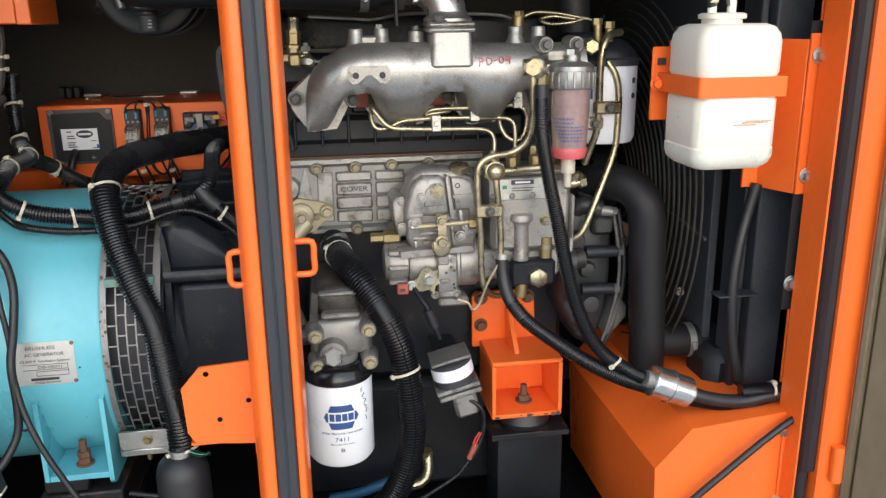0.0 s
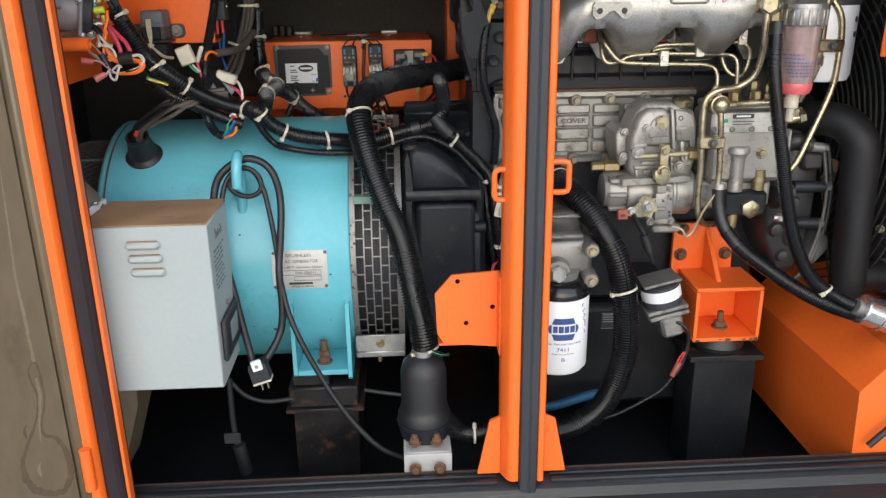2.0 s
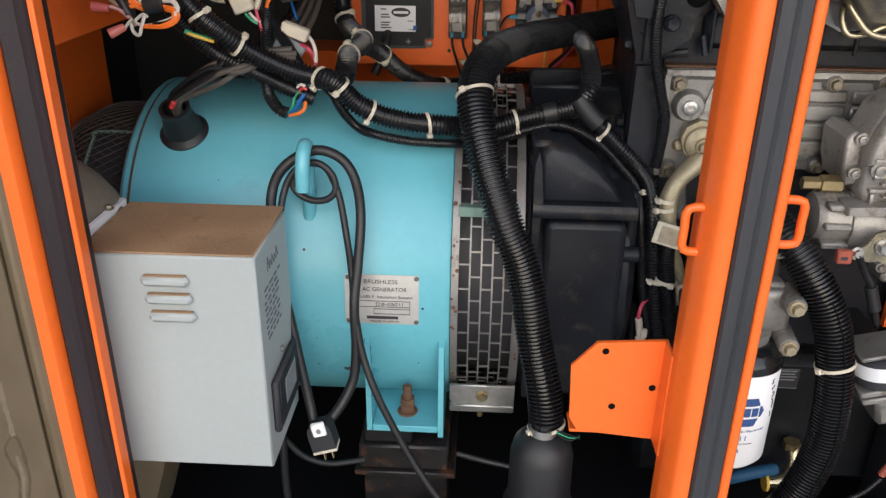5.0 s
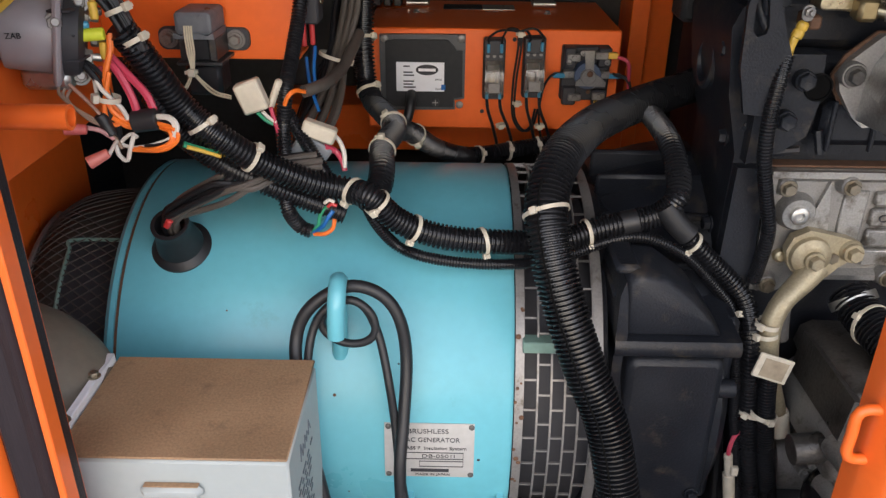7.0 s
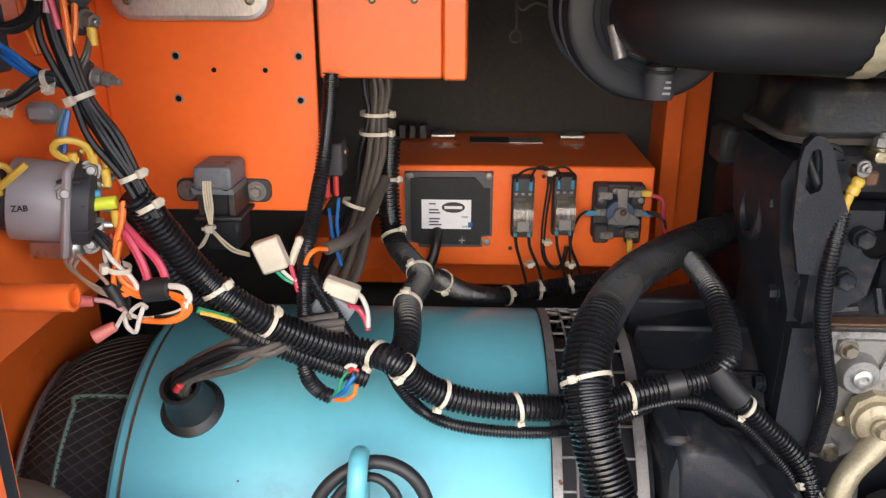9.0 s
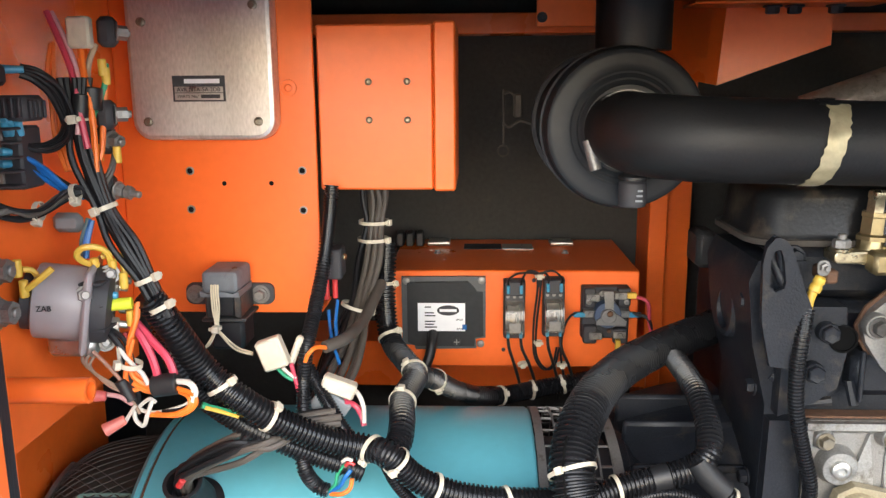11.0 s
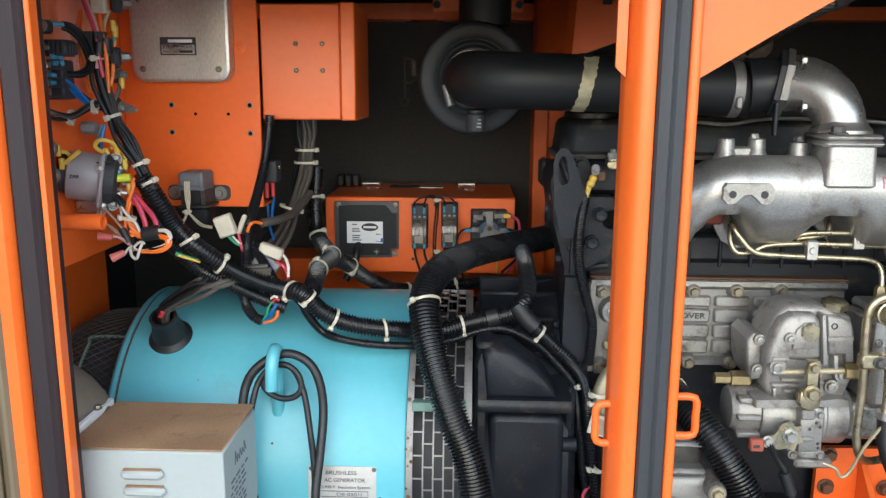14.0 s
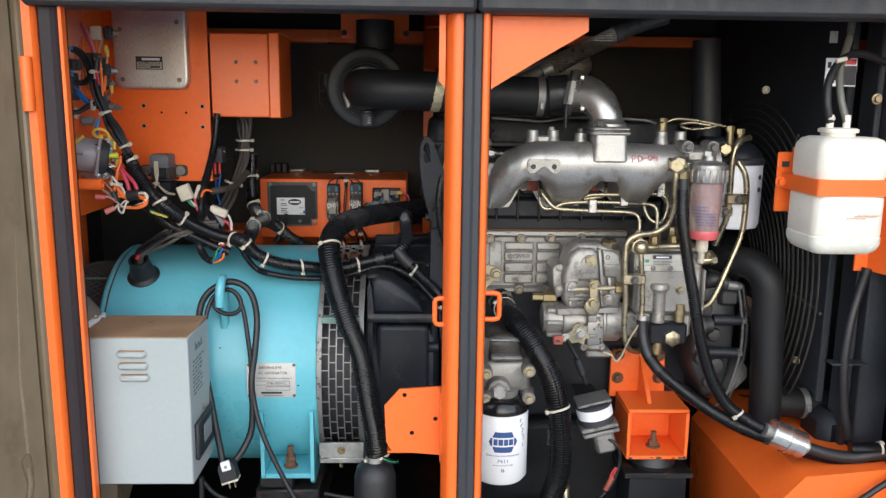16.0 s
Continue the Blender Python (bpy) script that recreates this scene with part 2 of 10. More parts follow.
# ---- mesh tools ----
class Geo:
    """Vertices and faces that become one mesh."""

    def __init__(self):
        self.v, self.f = [], []

    def add(self, vs, fs, m=None):
        k = len(self.v)
        self.v += [tuple(m @ Vector(p)) if m else tuple(p) for p in vs]
        self.f += [tuple(i + k for i in q) for q in fs]
        return self

    def box(self, lo, hi, c=0.0015, m=None):
        """A box with chamfered edges."""
        lo, hi = [min(a, b) for a, b in zip(lo, hi)], [max(a, b) for a, b in zip(lo, hi)]
        c = min(c, *[(b - a) * 0.45 for a, b in zip(lo, hi)])
        vs, idx = [], {}
        for s in [(i, j, k) for i in (0, 1) for j in (0, 1) for k in (0, 1)]:
            for ax in range(3):
                p = []
                for d in range(3):
                    e = (lo, hi)[s[d]][d]
                    p.append(e if d == ax else e + (c if s[d] == 0 else -c))
                idx[s, ax] = len(vs)
                vs.append(p)
        fs = []
        for ax in range(3):
            a, b = [d for d in range(3) if d != ax]
            for side in (0, 1):
                ring = []
                for i, j in ((0, 0), (1, 0), (1, 1), (0, 1)):
                    s = [0, 0, 0]
                    s[ax], s[a], s[b] = side, i, j
                    ring.append(idx[tuple(s), ax])
                fs.append(ring)
            for i in (0, 1):
                for j in (0, 1):
                    s0, s1 = [0, 0, 0], [0, 0, 0]
                    s0[a] = s1[a] = i
                    s0[b] = s1[b] = j
                    s1[ax] = 1
                    s0, s1 = tuple(s0), tuple(s1)
                    fs.append([idx[s0, a], idx[s1, a], idx[s1, b], idx[s0, b]])
        for s in [(i, j, k) for i in (0, 1) for j in (0, 1) for k in (0, 1)]:
            fs.append([idx[s, 0], idx[s, 1], idx[s, 2]])
        mid = Vector([(a + b) / 2 for a, b in zip(lo, hi)])
        good = []
        for q in fs:
            ps = [Vector(vs[i]) for i in q]
            nrm = (ps[1] - ps[0]).cross(ps[2] - ps[0])
            good.append(q if nrm.dot(sum(ps, Vector()) / len(ps) - mid) > 0 else q[::-1])
        return self.add(vs, good, m)

    def lathe(self, prof, at=(0, 0, 0), to=(0, 0, 1), seg=28, m=None, cap=True):
        """A turned body: prof lists (radius, height) along the axis to."""
        q = Vector(to).to_track_quat("Z", "Y").to_matrix()
        vs, fs = [], []
        for r, h in prof:
            for k in range(seg):
                a = 2 * math.pi * (k + 0.5) / seg
                vs.append(Vector(at) + q @ Vector((r * math.cos(a), r * math.sin(a), h)))
        for i in range(len(prof) - 1):
            for k in range(seg):
                j = (k + 1) % seg
                fs.append((i * seg + k, i * seg + j, (i + 1) * seg + j, (i + 1) * seg + k))
        if cap:
            fs.append(tuple(range(seg))[::-1])
            fs.append(tuple((len(prof) - 1) * seg + k for k in range(seg)))
        return self.add(vs, fs, m)

    def cyl(self, a, b, r, r2=None, seg=20, c=0.0008, m=None):
        r2 = r if r2 is None else r2
        d = (Vector(b) - Vector(a)).length
        c = min(c, r * 0.4, d * 0.3)
        return self.lathe([(r - c, 0), (r, c), (r2, d - c), (r2 - c, d)], a, Vector(b) - Vector(a), seg, m)

    def bolt(self, p, d, r=0.006, washer=True, h=None):
        """A hexagon head with its flange, on p, pointing along d."""
        p, d = Vector(p), Vector(d).normalized()
        h = h or r * 0.9
        if washer:
            self.cyl(p, p + d * r * 0.3, r * 1.35, seg=18)
            p = p + d * r * 0.28
        self.lathe([(r, 0), (r, h * 0.8), (r * 0.86, h)], p, d, 6)
        return self

    def sweep(self, pts, r, seg=12, ridge=0.0, pitch=0.0042, loop=False, taper=None, flat=1.0):
        """A hose or wire of radius r along a smooth line through pts; ridge makes it corrugated."""
        line = spline(pts, loop)
        total = sum((b - a).length for a, b in zip(line, line[1:]))
        step = pitch / 4 if ridge else max(min(r * 1.2, 0.012), total / 160)
        n = max(4, int(total / step))
        line = resample(line, n)
        vs, fs = [], []
        up = None
        for i, p in enumerate(line):
            d = (line[min(i + 1, n)] - line[max(i - 1, 0)]).normalized()
            if up is None:
                up = d.orthogonal().normalized()
            up = (up - d * up.dot(d)).normalized()
            side = d.cross(up)
            k = (1.0, 1.0, 1.0 - ridge, 1.0 - ridge)[i % 4] if ridge else 1.0
            rr = r * k * (taper(i / n) if taper else 1)
            for s in range(seg):
                a = 2 * math.pi * s / seg
                vs.append(p + up * rr * math.cos(a) + side * rr * flat * math.sin(a))
        for i in range(n):
            for s in range(seg):
                t = (s + 1) % seg
                fs.append((i * seg + s, i * seg + t, (i + 1) * seg + t, (i + 1) * seg + s))
        fs.append(tuple(range(seg))[::-1])
        fs.append(tuple(n * seg + s for s in range(seg)))
        return self.add(vs, fs)

    def prism(self, poly, axis, a, b, m=None, c=0.0):
        """A flat outline (two coordinates, axis left out) made thick from a to b along the axis."""
        n = len(poly)
        put = {"x": lambda u, w, t: (t, u, w), "y": lambda u, w, t: (u, t, w), "z": lambda u, w, t: (u, w, t)}[axis]
        area = sum(poly[i][0] * poly[(i + 1) % n][1] - poly[(i + 1) % n][0] * poly[i][1] for i in range(n))
        if (area > 0) == (axis == "y"):
            poly = poly[::-1]
        lo, hi = min(a, b), max(a, b)
        vs = [put(u, w, lo) for u, w in poly] + [put(u, w, hi) for u, w in poly]
        fs = [tuple(range(n))[::-1], tuple(range(n, 2 * n))] + [(i, (i + 1) % n, n + (i + 1) % n, n + i) for i in range(n)]
        return self.add(vs, fs, m)


def spline(pts, loop=False, per=14):
    """A Catmull-Rom line through pts."""
    p = [Vector(q) for q in pts]
    if len(p) == 2:
        return p
    e = [p[-1], *p, p[0], p[1]] if loop else [p[0] * 2 - p[1], *p, p[-1] * 2 - p[-2]]
    out = []
    for i in range(1, len(e) - 2):
        a, b, c, d = e[i - 1:i + 3]
        for k in range(per):
            t = k / per
            out.append(0.5 * (b * 2 + (c - a) * t + (a * 2 - b * 5 + c * 4 - d) * t * t + (b * 3 - a - c * 3 + d) * t ** 3))
    return out + [e[-2]]


def resample(line, n):
    """n equal steps along a line."""
    ds = [0.0]
    for a, b in zip(line, line[1:]):
        ds.append(ds[-1] + (b - a).length)
    out, j = [], 0
    for i in range(n + 1):
        s = ds[-1] * i / n
        while j < len(ds) - 2 and ds[j + 1] < s:
            j += 1
        t = (s - ds[j]) / max(ds[j + 1] - ds[j], 1e-9)
        out.append(line[j].lerp(line[j + 1], min(t, 1)))
    return out


def part(name, geo, material, parent=None, label="", angle=38):
    """Links geo as one mesh, under parent if there is one."""
    me = bpy.data.meshes.new(name)
    me.from_pydata(geo.v, [], geo.f)
    me.materials.append(material)
    me.polygons.foreach_set("use_smooth", [True] * len(me.polygons))
    me.set_sharp_from_angle(angle=radians(angle))
    me.update()
    ob = new(name, me)
    if parent:
        ob.parent = parent
    if label:
        ob["label"] = label
    return ob


def thing(name, label, category, group="", kind="", at=None):
    """An Empty that holds the parts of one thing."""
    ob = new(name)
    ob.empty_display_size = 0.02
    ob.location = at or (0, 0, 0)
    return tagged(ob, label, category, group, kind)


def solo(name, geo, material, label, category, group="", kind="", angle=38):
    """A thing that is one mesh."""
    return tagged(part(name, geo, material, angle=angle), label, category, group, kind)


def words(name, text, at, size, material, parent, facing=(0, -1, 0), up=(0, 0, 1), width=None, depth=0.0004):
    """Raised print in the built-in font, made into a mesh."""
    cu = bpy.data.curves.new(name, "FONT")
    cu.body, cu.size, cu.extrude, cu.align_x, cu.align_y = text, size, depth, "CENTER", "CENTER"
    tmp = bpy.data.objects.new("tmp", cu)
    me = bpy.data.meshes.new_from_object(tmp)
    bpy.data.objects.remove(tmp)
    f, u = Vector(facing).normalized(), Vector(up).normalized()
    s = u.cross(f).normalized()
    u = f.cross(s)
    w = max((v.co.x for v in me.vertices), default=1) - min((v.co.x for v in me.vertices), default=0)
    k = width / w if width else 1
    m = Matrix(((s.x * k, u.x, f.x, at[0]), (s.y * k, u.y, f.y, at[1]), (s.z * k, u.z, f.z, at[2]), (0, 0, 0, 1)))
    me.transform(m)
    me.materials.clear()
    me.materials.append(material)
    ob = new(name, me)
    ob.parent = parent
    return ob


def strap(name, at, along, r, parent, material=None, head=(0, -1, 0), wide=0.004, squash=1.0):
    """A cable tie: a thin band round a hose at a point, and its head."""
    d = Vector(along).normalized()
    g = Geo()
    g.lathe([(r, -wide / 2), (r + 0.001, -wide / 2), (r + 0.001, wide / 2), (r, wide / 2)], at, d, 24, cap=False)
    h = Vector(head)
    h = (h - d * h.dot(d)).normalized()
    q = Matrix((h, d, h.cross(d))).transposed().to_4x4()
    q.translation = Vector(at) + h * (r + 0.002)
    g.box((-0.002, -0.0035, -0.0035), (0.003, 0.0035, 0.0035), 0.0006, q)
    g.box((-0.001, -0.0018, 0.003), (0.0005, 0.0018, 0.007), 0.0003, q)
    return part(name, g, material or NYLON, parent)


def sheet(pts, thick=0.004):
    """A flat steel sheet through corner points, thick towards the rear."""
    n = len(pts)
    vs = [tuple(p) for p in pts] + [(p[0], p[1] + thick, p[2]) for p in pts]
    fs = [tuple(range(n)), tuple(range(2 * n - 1, n - 1, -1))] + [(i, i + n, (i + 1) % n + n, (i + 1) % n) for i in range(n)]
    return Geo().add(vs, fs)


def casting(pts, y1, edge=0.004):
    """A cast block with a chamfered front outline, running back to y1."""
    n = len(pts)
    c = sum((Vector(p) for p in pts), Vector()) / n
    vs = [(p[0], y1, p[2]) for p in pts] + [(p[0], p[1] + edge, p[2]) for p in pts]
    for q, dy in ((0.45, 0.3), (1.0, 0.0)):
        for p in pts:
            d = (c - Vector(p)).normalized() * edge * q
            vs.append((p[0] + d.x, p[1] + edge * dy, p[2] + d.z))
    fs = [tuple(range(3 * n, 4 * n))] + [(k * n + i, k * n + (i + 1) % n, k * n + n + (i + 1) % n, k * n + n + i) for k in range(3) for i in range(n)]
    return Geo().add(vs, fs)


def rounded(x0, x1, z0, z1, r, n=6):
    out = []
    for cx, cz, a0 in ((x1 - r, z1 - r, 0), (x0 + r, z1 - r, 90), (x0 + r, z0 + r, 180), (x1 - r, z0 + r, 270)):
        for i in range(n + 1):
            a = math.radians(a0 + 90 * i / n)
            out.append((cx + r * math.cos(a), cz + r * math.sin(a)))
    return out


def jar(g, x0, x1, y0, y1, rows, r, n=6):
    """An upright body with rounded corners: rows of (height, inset)."""
    vs, fs = [], []
    for z, d in rows:
        vs += [(x, y, z) for x, y in rounded(x0 + d, x1 - d, y0 + d, y1 - d, max(r - d * 0.5, 0.004), n)]
    k = len(vs) // len(rows)
    for i in range(len(rows) - 1):
        for j in range(k):
            q = (j + 1) % k
            fs.append((i * k + j, i * k + q, (i + 1) * k + q, (i + 1) * k + j))
    fs += [tuple(range(k))[::-1], tuple((len(rows) - 1) * k + j for j in range(k))]
    return g.add(vs, fs)


def pad(g, x0, x1, z0, z1, r, y0, y1, c=0.003, n=6):
    """A flat body facing the front, with rounded corners and softened front edges."""
    rings = [(0, y0), (0, y1 + c), (c * 0.3, y1 + c * 0.3), (c, y1)]
    vs, fs = [], []
    for d, y in rings:
        vs += [(x, y, z) for x, z in rounded(x0 + d, x1 - d, z0 + d, z1 - d, max(r - d, 0.0005), n)]
    k = len(vs) // len(rings)
    for i in range(len(rings) - 1):
        for j in range(k):
            q = (j + 1) % k
            fs.append((i * k + j, (i + 1) * k + j, (i + 1) * k + q, i * k + q)[::-1])
    fs.append(tuple(3 * k + j for j in range(k))[::-1])
    fs.append(tuple(range(k)))
    return g.add(vs, fs)


# ---- the enclosure ----
def wall(name, lo, hi, material, label, category="wall", c=0.001):
    return solo(name, Geo().box(lo, hi, c), material, label, category, kind="structure")


solo("ground", Geo().box((-30, -30, -0.2), (30, 30, 0.0), 0), GROUND, "grey concrete yard round the generator set", "ground", kind="structure")
wall("floor", (-0.98, 1.0, 0.36), (1.25, 2.1, 0.40), OILBLK, "oily black steel base pan of the enclosure", "floor")
wall("wall_back", (-0.98, 2.02, 0.4), (1.25, 2.06, 1.66), WALLB, "dark sound-deadening rear wall of the enclosure")
wall("wall_left", (-0.98, 1.14, 0.4), (-0.94, 2.02, 1.66), BLACK, "black end wall of the enclosure")
wall("wall_right", (1.2, 1.14, 0.4), (1.25, 2.02, 1.66), BLACK, "black radiator end wall of the enclosure")
wall("ceiling", (-0.98, 1.0, 1.66), (1.25, 2.06, 1.69), BLACK, "black underside of the enclosure roof", "ceiling")
# side partition of the control compartment
wall("partition_upper", (-0.712, 1.13, 1.165), (-0.7002, 1.4905, 1.66), ORANGE, "orange steel side panel of the control compartment", "panel")
wall("partition_lower", (-0.842, 1.13, 0.5), (-0.83, 1.66, 1.165), ORANGE, "orange steel partition beside the generator end", "panel")
wall("partition_shelf", (-0.83, 1.13, 1.165), (-0.7125, 1.485, 1.175), ORANGE, "orange steel underside of the control compartment", "panel")

# rear post and upper rail behind the engine
solo("rear_post", Geo().box((-0.064, 1.92, 0.42), (-0.036, 2.015, 1.655)).box((-0.035, 1.95, 0.42), (0.008, 2.015, 1.655)), ORANGE, "orange folded steel post on the rear wall", "post", kind="structure")
solo("rear_rail", Geo().box((-0.93, 1.96, 1.527), (-0.065, 2.015, 1.559)), ORANGE, "orange steel rail along the rear wall", "rail", kind="structure")
solo("engine_rail", Geo().box((0.009, 1.97, 1.527), (1.19, 2.015, 1.554)), ORANGE, "orange steel rail along the rear wall", "rail", kind="structure")

# front frame
post = thing("center_post", "orange steel door post with black rubber seal strip", "post", kind="structure")
part("tube", Geo().prism([(-0.035, 1.135), (-0.035, 1.116), (-0.0342, 1.111), (-0.0290, 1.0985), (-0.0268, 1.094), (-0.0240, 1.0905), (-0.0205, 1.0886), (-0.0160, 1.088), (-0.0102, 1.0884), (-0.0085, 1.0905), (-0.0081, 1.135)], "z", 0.565, 1.515), ORANGE, post, "", 50)
part("tube", Geo().prism([(0.0208, 1.135), (0.0208, 1.0892), (0.0222, 1.0868), (0.0265, 1.086), (0.0295, 1.0868), (0.0312, 1.0895), (0.0358, 1.121), (0.036, 1.135)], "z", 0.565, 1.515), ORANGE, post, "", 50)
part("web", Geo().box((-0.0078, 1.112, 0.565), (0.0205, 1.13, 1.515), 0.001), ORANGE, post)
g = Geo()
g.prism([(-0.0078, 1.1115), (0.0205, 1.1115), (0.0205, 1.0885), (0.018, 1.085), (0.0095, 1.084), (0.007, 1.0858), (0.0045, 1.0843), (-0.0055, 1.0862), (-0.0078, 1.090)], "z", 0.545, 1.5125)
part("seal_strip", g, SEAL, post, "black ribbed rubber seal strip", 30)
for s, x, hy, hw in ((-1, -0.035, 1.113, 0.013), (1, 0.035, 1.118, 0.0235)):
    z0, z1 = (1.020, 1.064) if s < 0 else (1.028, 1.072)
    part("handle", Geo().sweep([(x - s * 0.004, hy, z1), (x + s * (hw - 0.006), hy, z1), (x + s * hw, hy, z1 - 0.005), (x + s * hw, hy, (z0 + z1) / 2), (x + s * hw, hy, z0 + 0.005), (x + s * (hw - 0.006), hy, z0), (x - s * 0.004, hy, z0)], 0.0042, 12), ORANGE, post)
    part("foot_gusset", Geo().prism([(x, 0.565), (x + s * 0.036, 0.565), (x + s * 0.017, 0.66), (x, 0.668)], "y", 1.113, 1.119), ORANGE, post)
g = Geo().prism([(-0.13, 0.793), (-0.12, 0.776), (-0.0345, 0.768), (-0.0345, 0.895), (-0.107, 0.890), (-0.133, 0.860)], "y", 1.158, 1.1625)
g.box((-0.037, 1.128, 0.768), (-0.033, 1.1625, 0.895), 0.0005).box((-0.128, 1.1626, 0.770), (-0.036, 1.195, 0.774), 0.0005)
bracket = part("latch_plate", g, ORANGE, post, "orange latch plate with three holes")
for p in ((-0.098, 0.880), (-0.044, 0.836), (-0.085, 0.810)):
    part("hole", Geo().cyl((p[0], 1.1585, p[1]), (p[0], 1.1572, p[1]), 0.0038), HOLE, bracket)
# triangular gusset at the top right of the post
part("top_gusset", Geo().prism([(0.0365, 1.5125), (0.0365, 1.402), (0.107, 1.445), (0.186, 1.491), (0.1855, 1.5125)], "y", 1.112, 1.1165), ORANGE, post)
part("top_flange", Geo().prism([(-0.0355, 1.5125), (-0.0355, 1.403), (-0.0455, 1.413), (-0.0455, 1.5125)], "y", 1.106, 1.1105), ORANGE, post, "chipped orange corner tab")

left = thing("left_jamb", "orange steel door jamb with black rubber seal", "door jamb", kind="structure")
part("outer_strip", Geo().prism([(-0.666, 1.15), (-0.664, 1.078), (-0.660, 1.072), (-0.648, 1.072), (-0.6435, 1.078), (-0.6435, 1.15)], "z", 0.50, 1.56), ORANGE, left)
g = Geo().prism([(-0.643, 1.113), (-0.643, 1.084), (-0.6375, 1.078), (-0.630, 1.0805), (-0.624, 1.0825), (-0.617, 1.0805), (-0.6115, 1.086), (-0.6115, 1.113)], "z", 0.545, 1.5125)
part("seal_strip", g, SEALB, left, "black ribbed rubber seal strip", 30)
part("inner_lip", Geo().box((-0.611, 1.0795, 0.56), (-0.6055, 1.095, 1.515), 0.001), ORANGE, left)
part("return", Geo().box((-0.70, 1.119, 0.5), (-0.622, 1.1235, 1.655), 0.001).box((-0.6425, 1.1135, 0.56), (-0.613, 1.1165, 1.515), 0.0005), ORANGE, left)
part("hinge_pin", Geo().cyl((-0.656, 1.066, 0.60), (-0.656, 1.066, 0.67), 0.0085).cyl((-0.656, 1.066, 1.36), (-0.656, 1.066, 1.44), 0.0085), ORANGE, left)

right = thing("right_jamb", "orange steel door jamb with black rubber seal", "door jamb", kind="structure")
part("outer_strip", Geo().prism([(0.803, 1.15), (0.803, 1.094), (0.81, 1.088), (0.838, 1.088), (0.842, 1.094), (0.842, 1.15)], "z", 0.50, 1.56), ORANGE, right)
g = Geo().prism([(0.7738, 1.13), (0.7738, 1.102), (0.777, 1.096), (0.784, 1.0985), (0.79, 1.0995), (0.797, 1.0965), (0.8025, 1.100), (0.8025, 1.13)], "z", 0.665, 1.5125)
g.cyl((0.7865, 1.112, 0.67), (0.7885, 1.112, 0.545), 0.012, 0.010, 12)
part("seal_strip", g, SEALB, right, "black ribbed rubber seal strip", 30)
part("inner_flange", Geo().box((0.776, 1.1712, 0.5), (0.803, 1.1755, 1.515), 0.001), ORANGE, right)
part("inner_lip", Geo().box((0.7692, 1.1005, 0.53), (0.7732, 1.158, 1.515), 0.001), ORANGE, right)
part("return", Geo().box((0.803, 1.152, 0.5), (1.0, 1.156, 1.655), 0.001), ORANGE, right)
part("hinge_pin", Geo().cyl((0.825, 1.081, 0.655), (0.824, 1.081, 0.715), 0.0095), ORANGE, right)

beam = thing("top_beam", "dark grey rubber-faced beam over the door opening", "beam", kind="structure")
part("beam_face", Geo().box((-0.655, 1.06, 1.513), (0.009, 1.13, 1.56), 0.006).box((0.011, 1.06, 1.513), (0.806, 1.13, 1.56), 0.006), SEAL, beam)
part("beam_top", Geo().box((-0.98, 1.0, 1.562), (1.25, 1.15, 1.658), 0.002), ORANGE, beam)
sill = thing("sill", "scuffed black steel sill with rubber seal lip", "sill", kind="structure")
part("ledge", Geo().box((-0.70, 1.1345, 0.40), (0.86, 1.139, 0.556), 0.001), LEDGE, sill, "rust-brown inner ledge")
part("sill_face", Geo().prism([(1.134, 0.40), (1.134, 0.545), (1.128, 0.555), (1.10, 0.555), (1.088, 0.549), (1.082, 0.535), (1.03, 0.525), (1.02, 0.51), (1.02, 0.40)], "x", -0.66, 0.86), SILLM, sill)
for y0, z0, w in ((1.096, 0.5562, 0.010), (1.114, 0.5562, 0.008)):
    part("seal_lip", Geo().box((-0.61, y0, z0 - 0.002), (-0.04, y0 + w, z0 + 0.004), 0.002), SILLM, sill)
    part("seal_lip", Geo().box((0.045, y0, z0 - 0.002), (0.765, y0 + w, z0 + 0.004), 0.002), SILLM, sill)
part("skirt", Geo().box((-0.98, 1.0, 0.05), (1.25, 1.0195, 0.50), 0.002), BLACK, sill)
for nm, hx, ox, oy, k in (("door_1", -0.676, -1.02, 0.62, -1), ("door_2", 0.848, 1.16, 0.62, 1)):
    d = thing(nm, "open beige-painted steel door with water stains", "door", kind="structure")
    u = Vector((ox - hx, oy - 1.088, 0)).normalized()
    n_ = Vector((-u.y, u.x, 0)) * k
    m = Matrix(((u.x, n_.x, 0, hx), (u.y, n_.y, 0, 1.088), (0, 0, 1, 0), (0, 0, 0, 1)))
    part("door_panel", Geo().box((0.012, -0.01, 0.50), (0.78, 0.012, 1.56), 0.004, m), BEIGE, d)
    part("door_edge", Geo().box((0.0, -0.022, 0.50), (0.0115, 0.012, 1.56), 0.003, m), BEIGE, d)

# dried water stain on the left door
ux, uy = (-1.02 + 0.676), (0.62 - 1.088)
ul = math.hypot(ux, uy)
ux, uy = ux / ul, uy / ul
def on_door(q, lift=-0.0081):
    return (-0.676 + ux * q[0] + uy * lift, 1.088 + uy * q[0] - ux * lift, q[1])
STAIN = surf("dried_water_stain", (0.098, 0.072, 0.043), 0.6, var=0.25, scale=60, bump=0.05, dirt=(0.14, 0.105, 0.066), amount=0.4)
STAINP = surf("pale_water_run", (0.21, 0.17, 0.115), 0.5, var=0.15, scale=50, bump=0.03)
left_door = bpy.data.objects["door_1"]


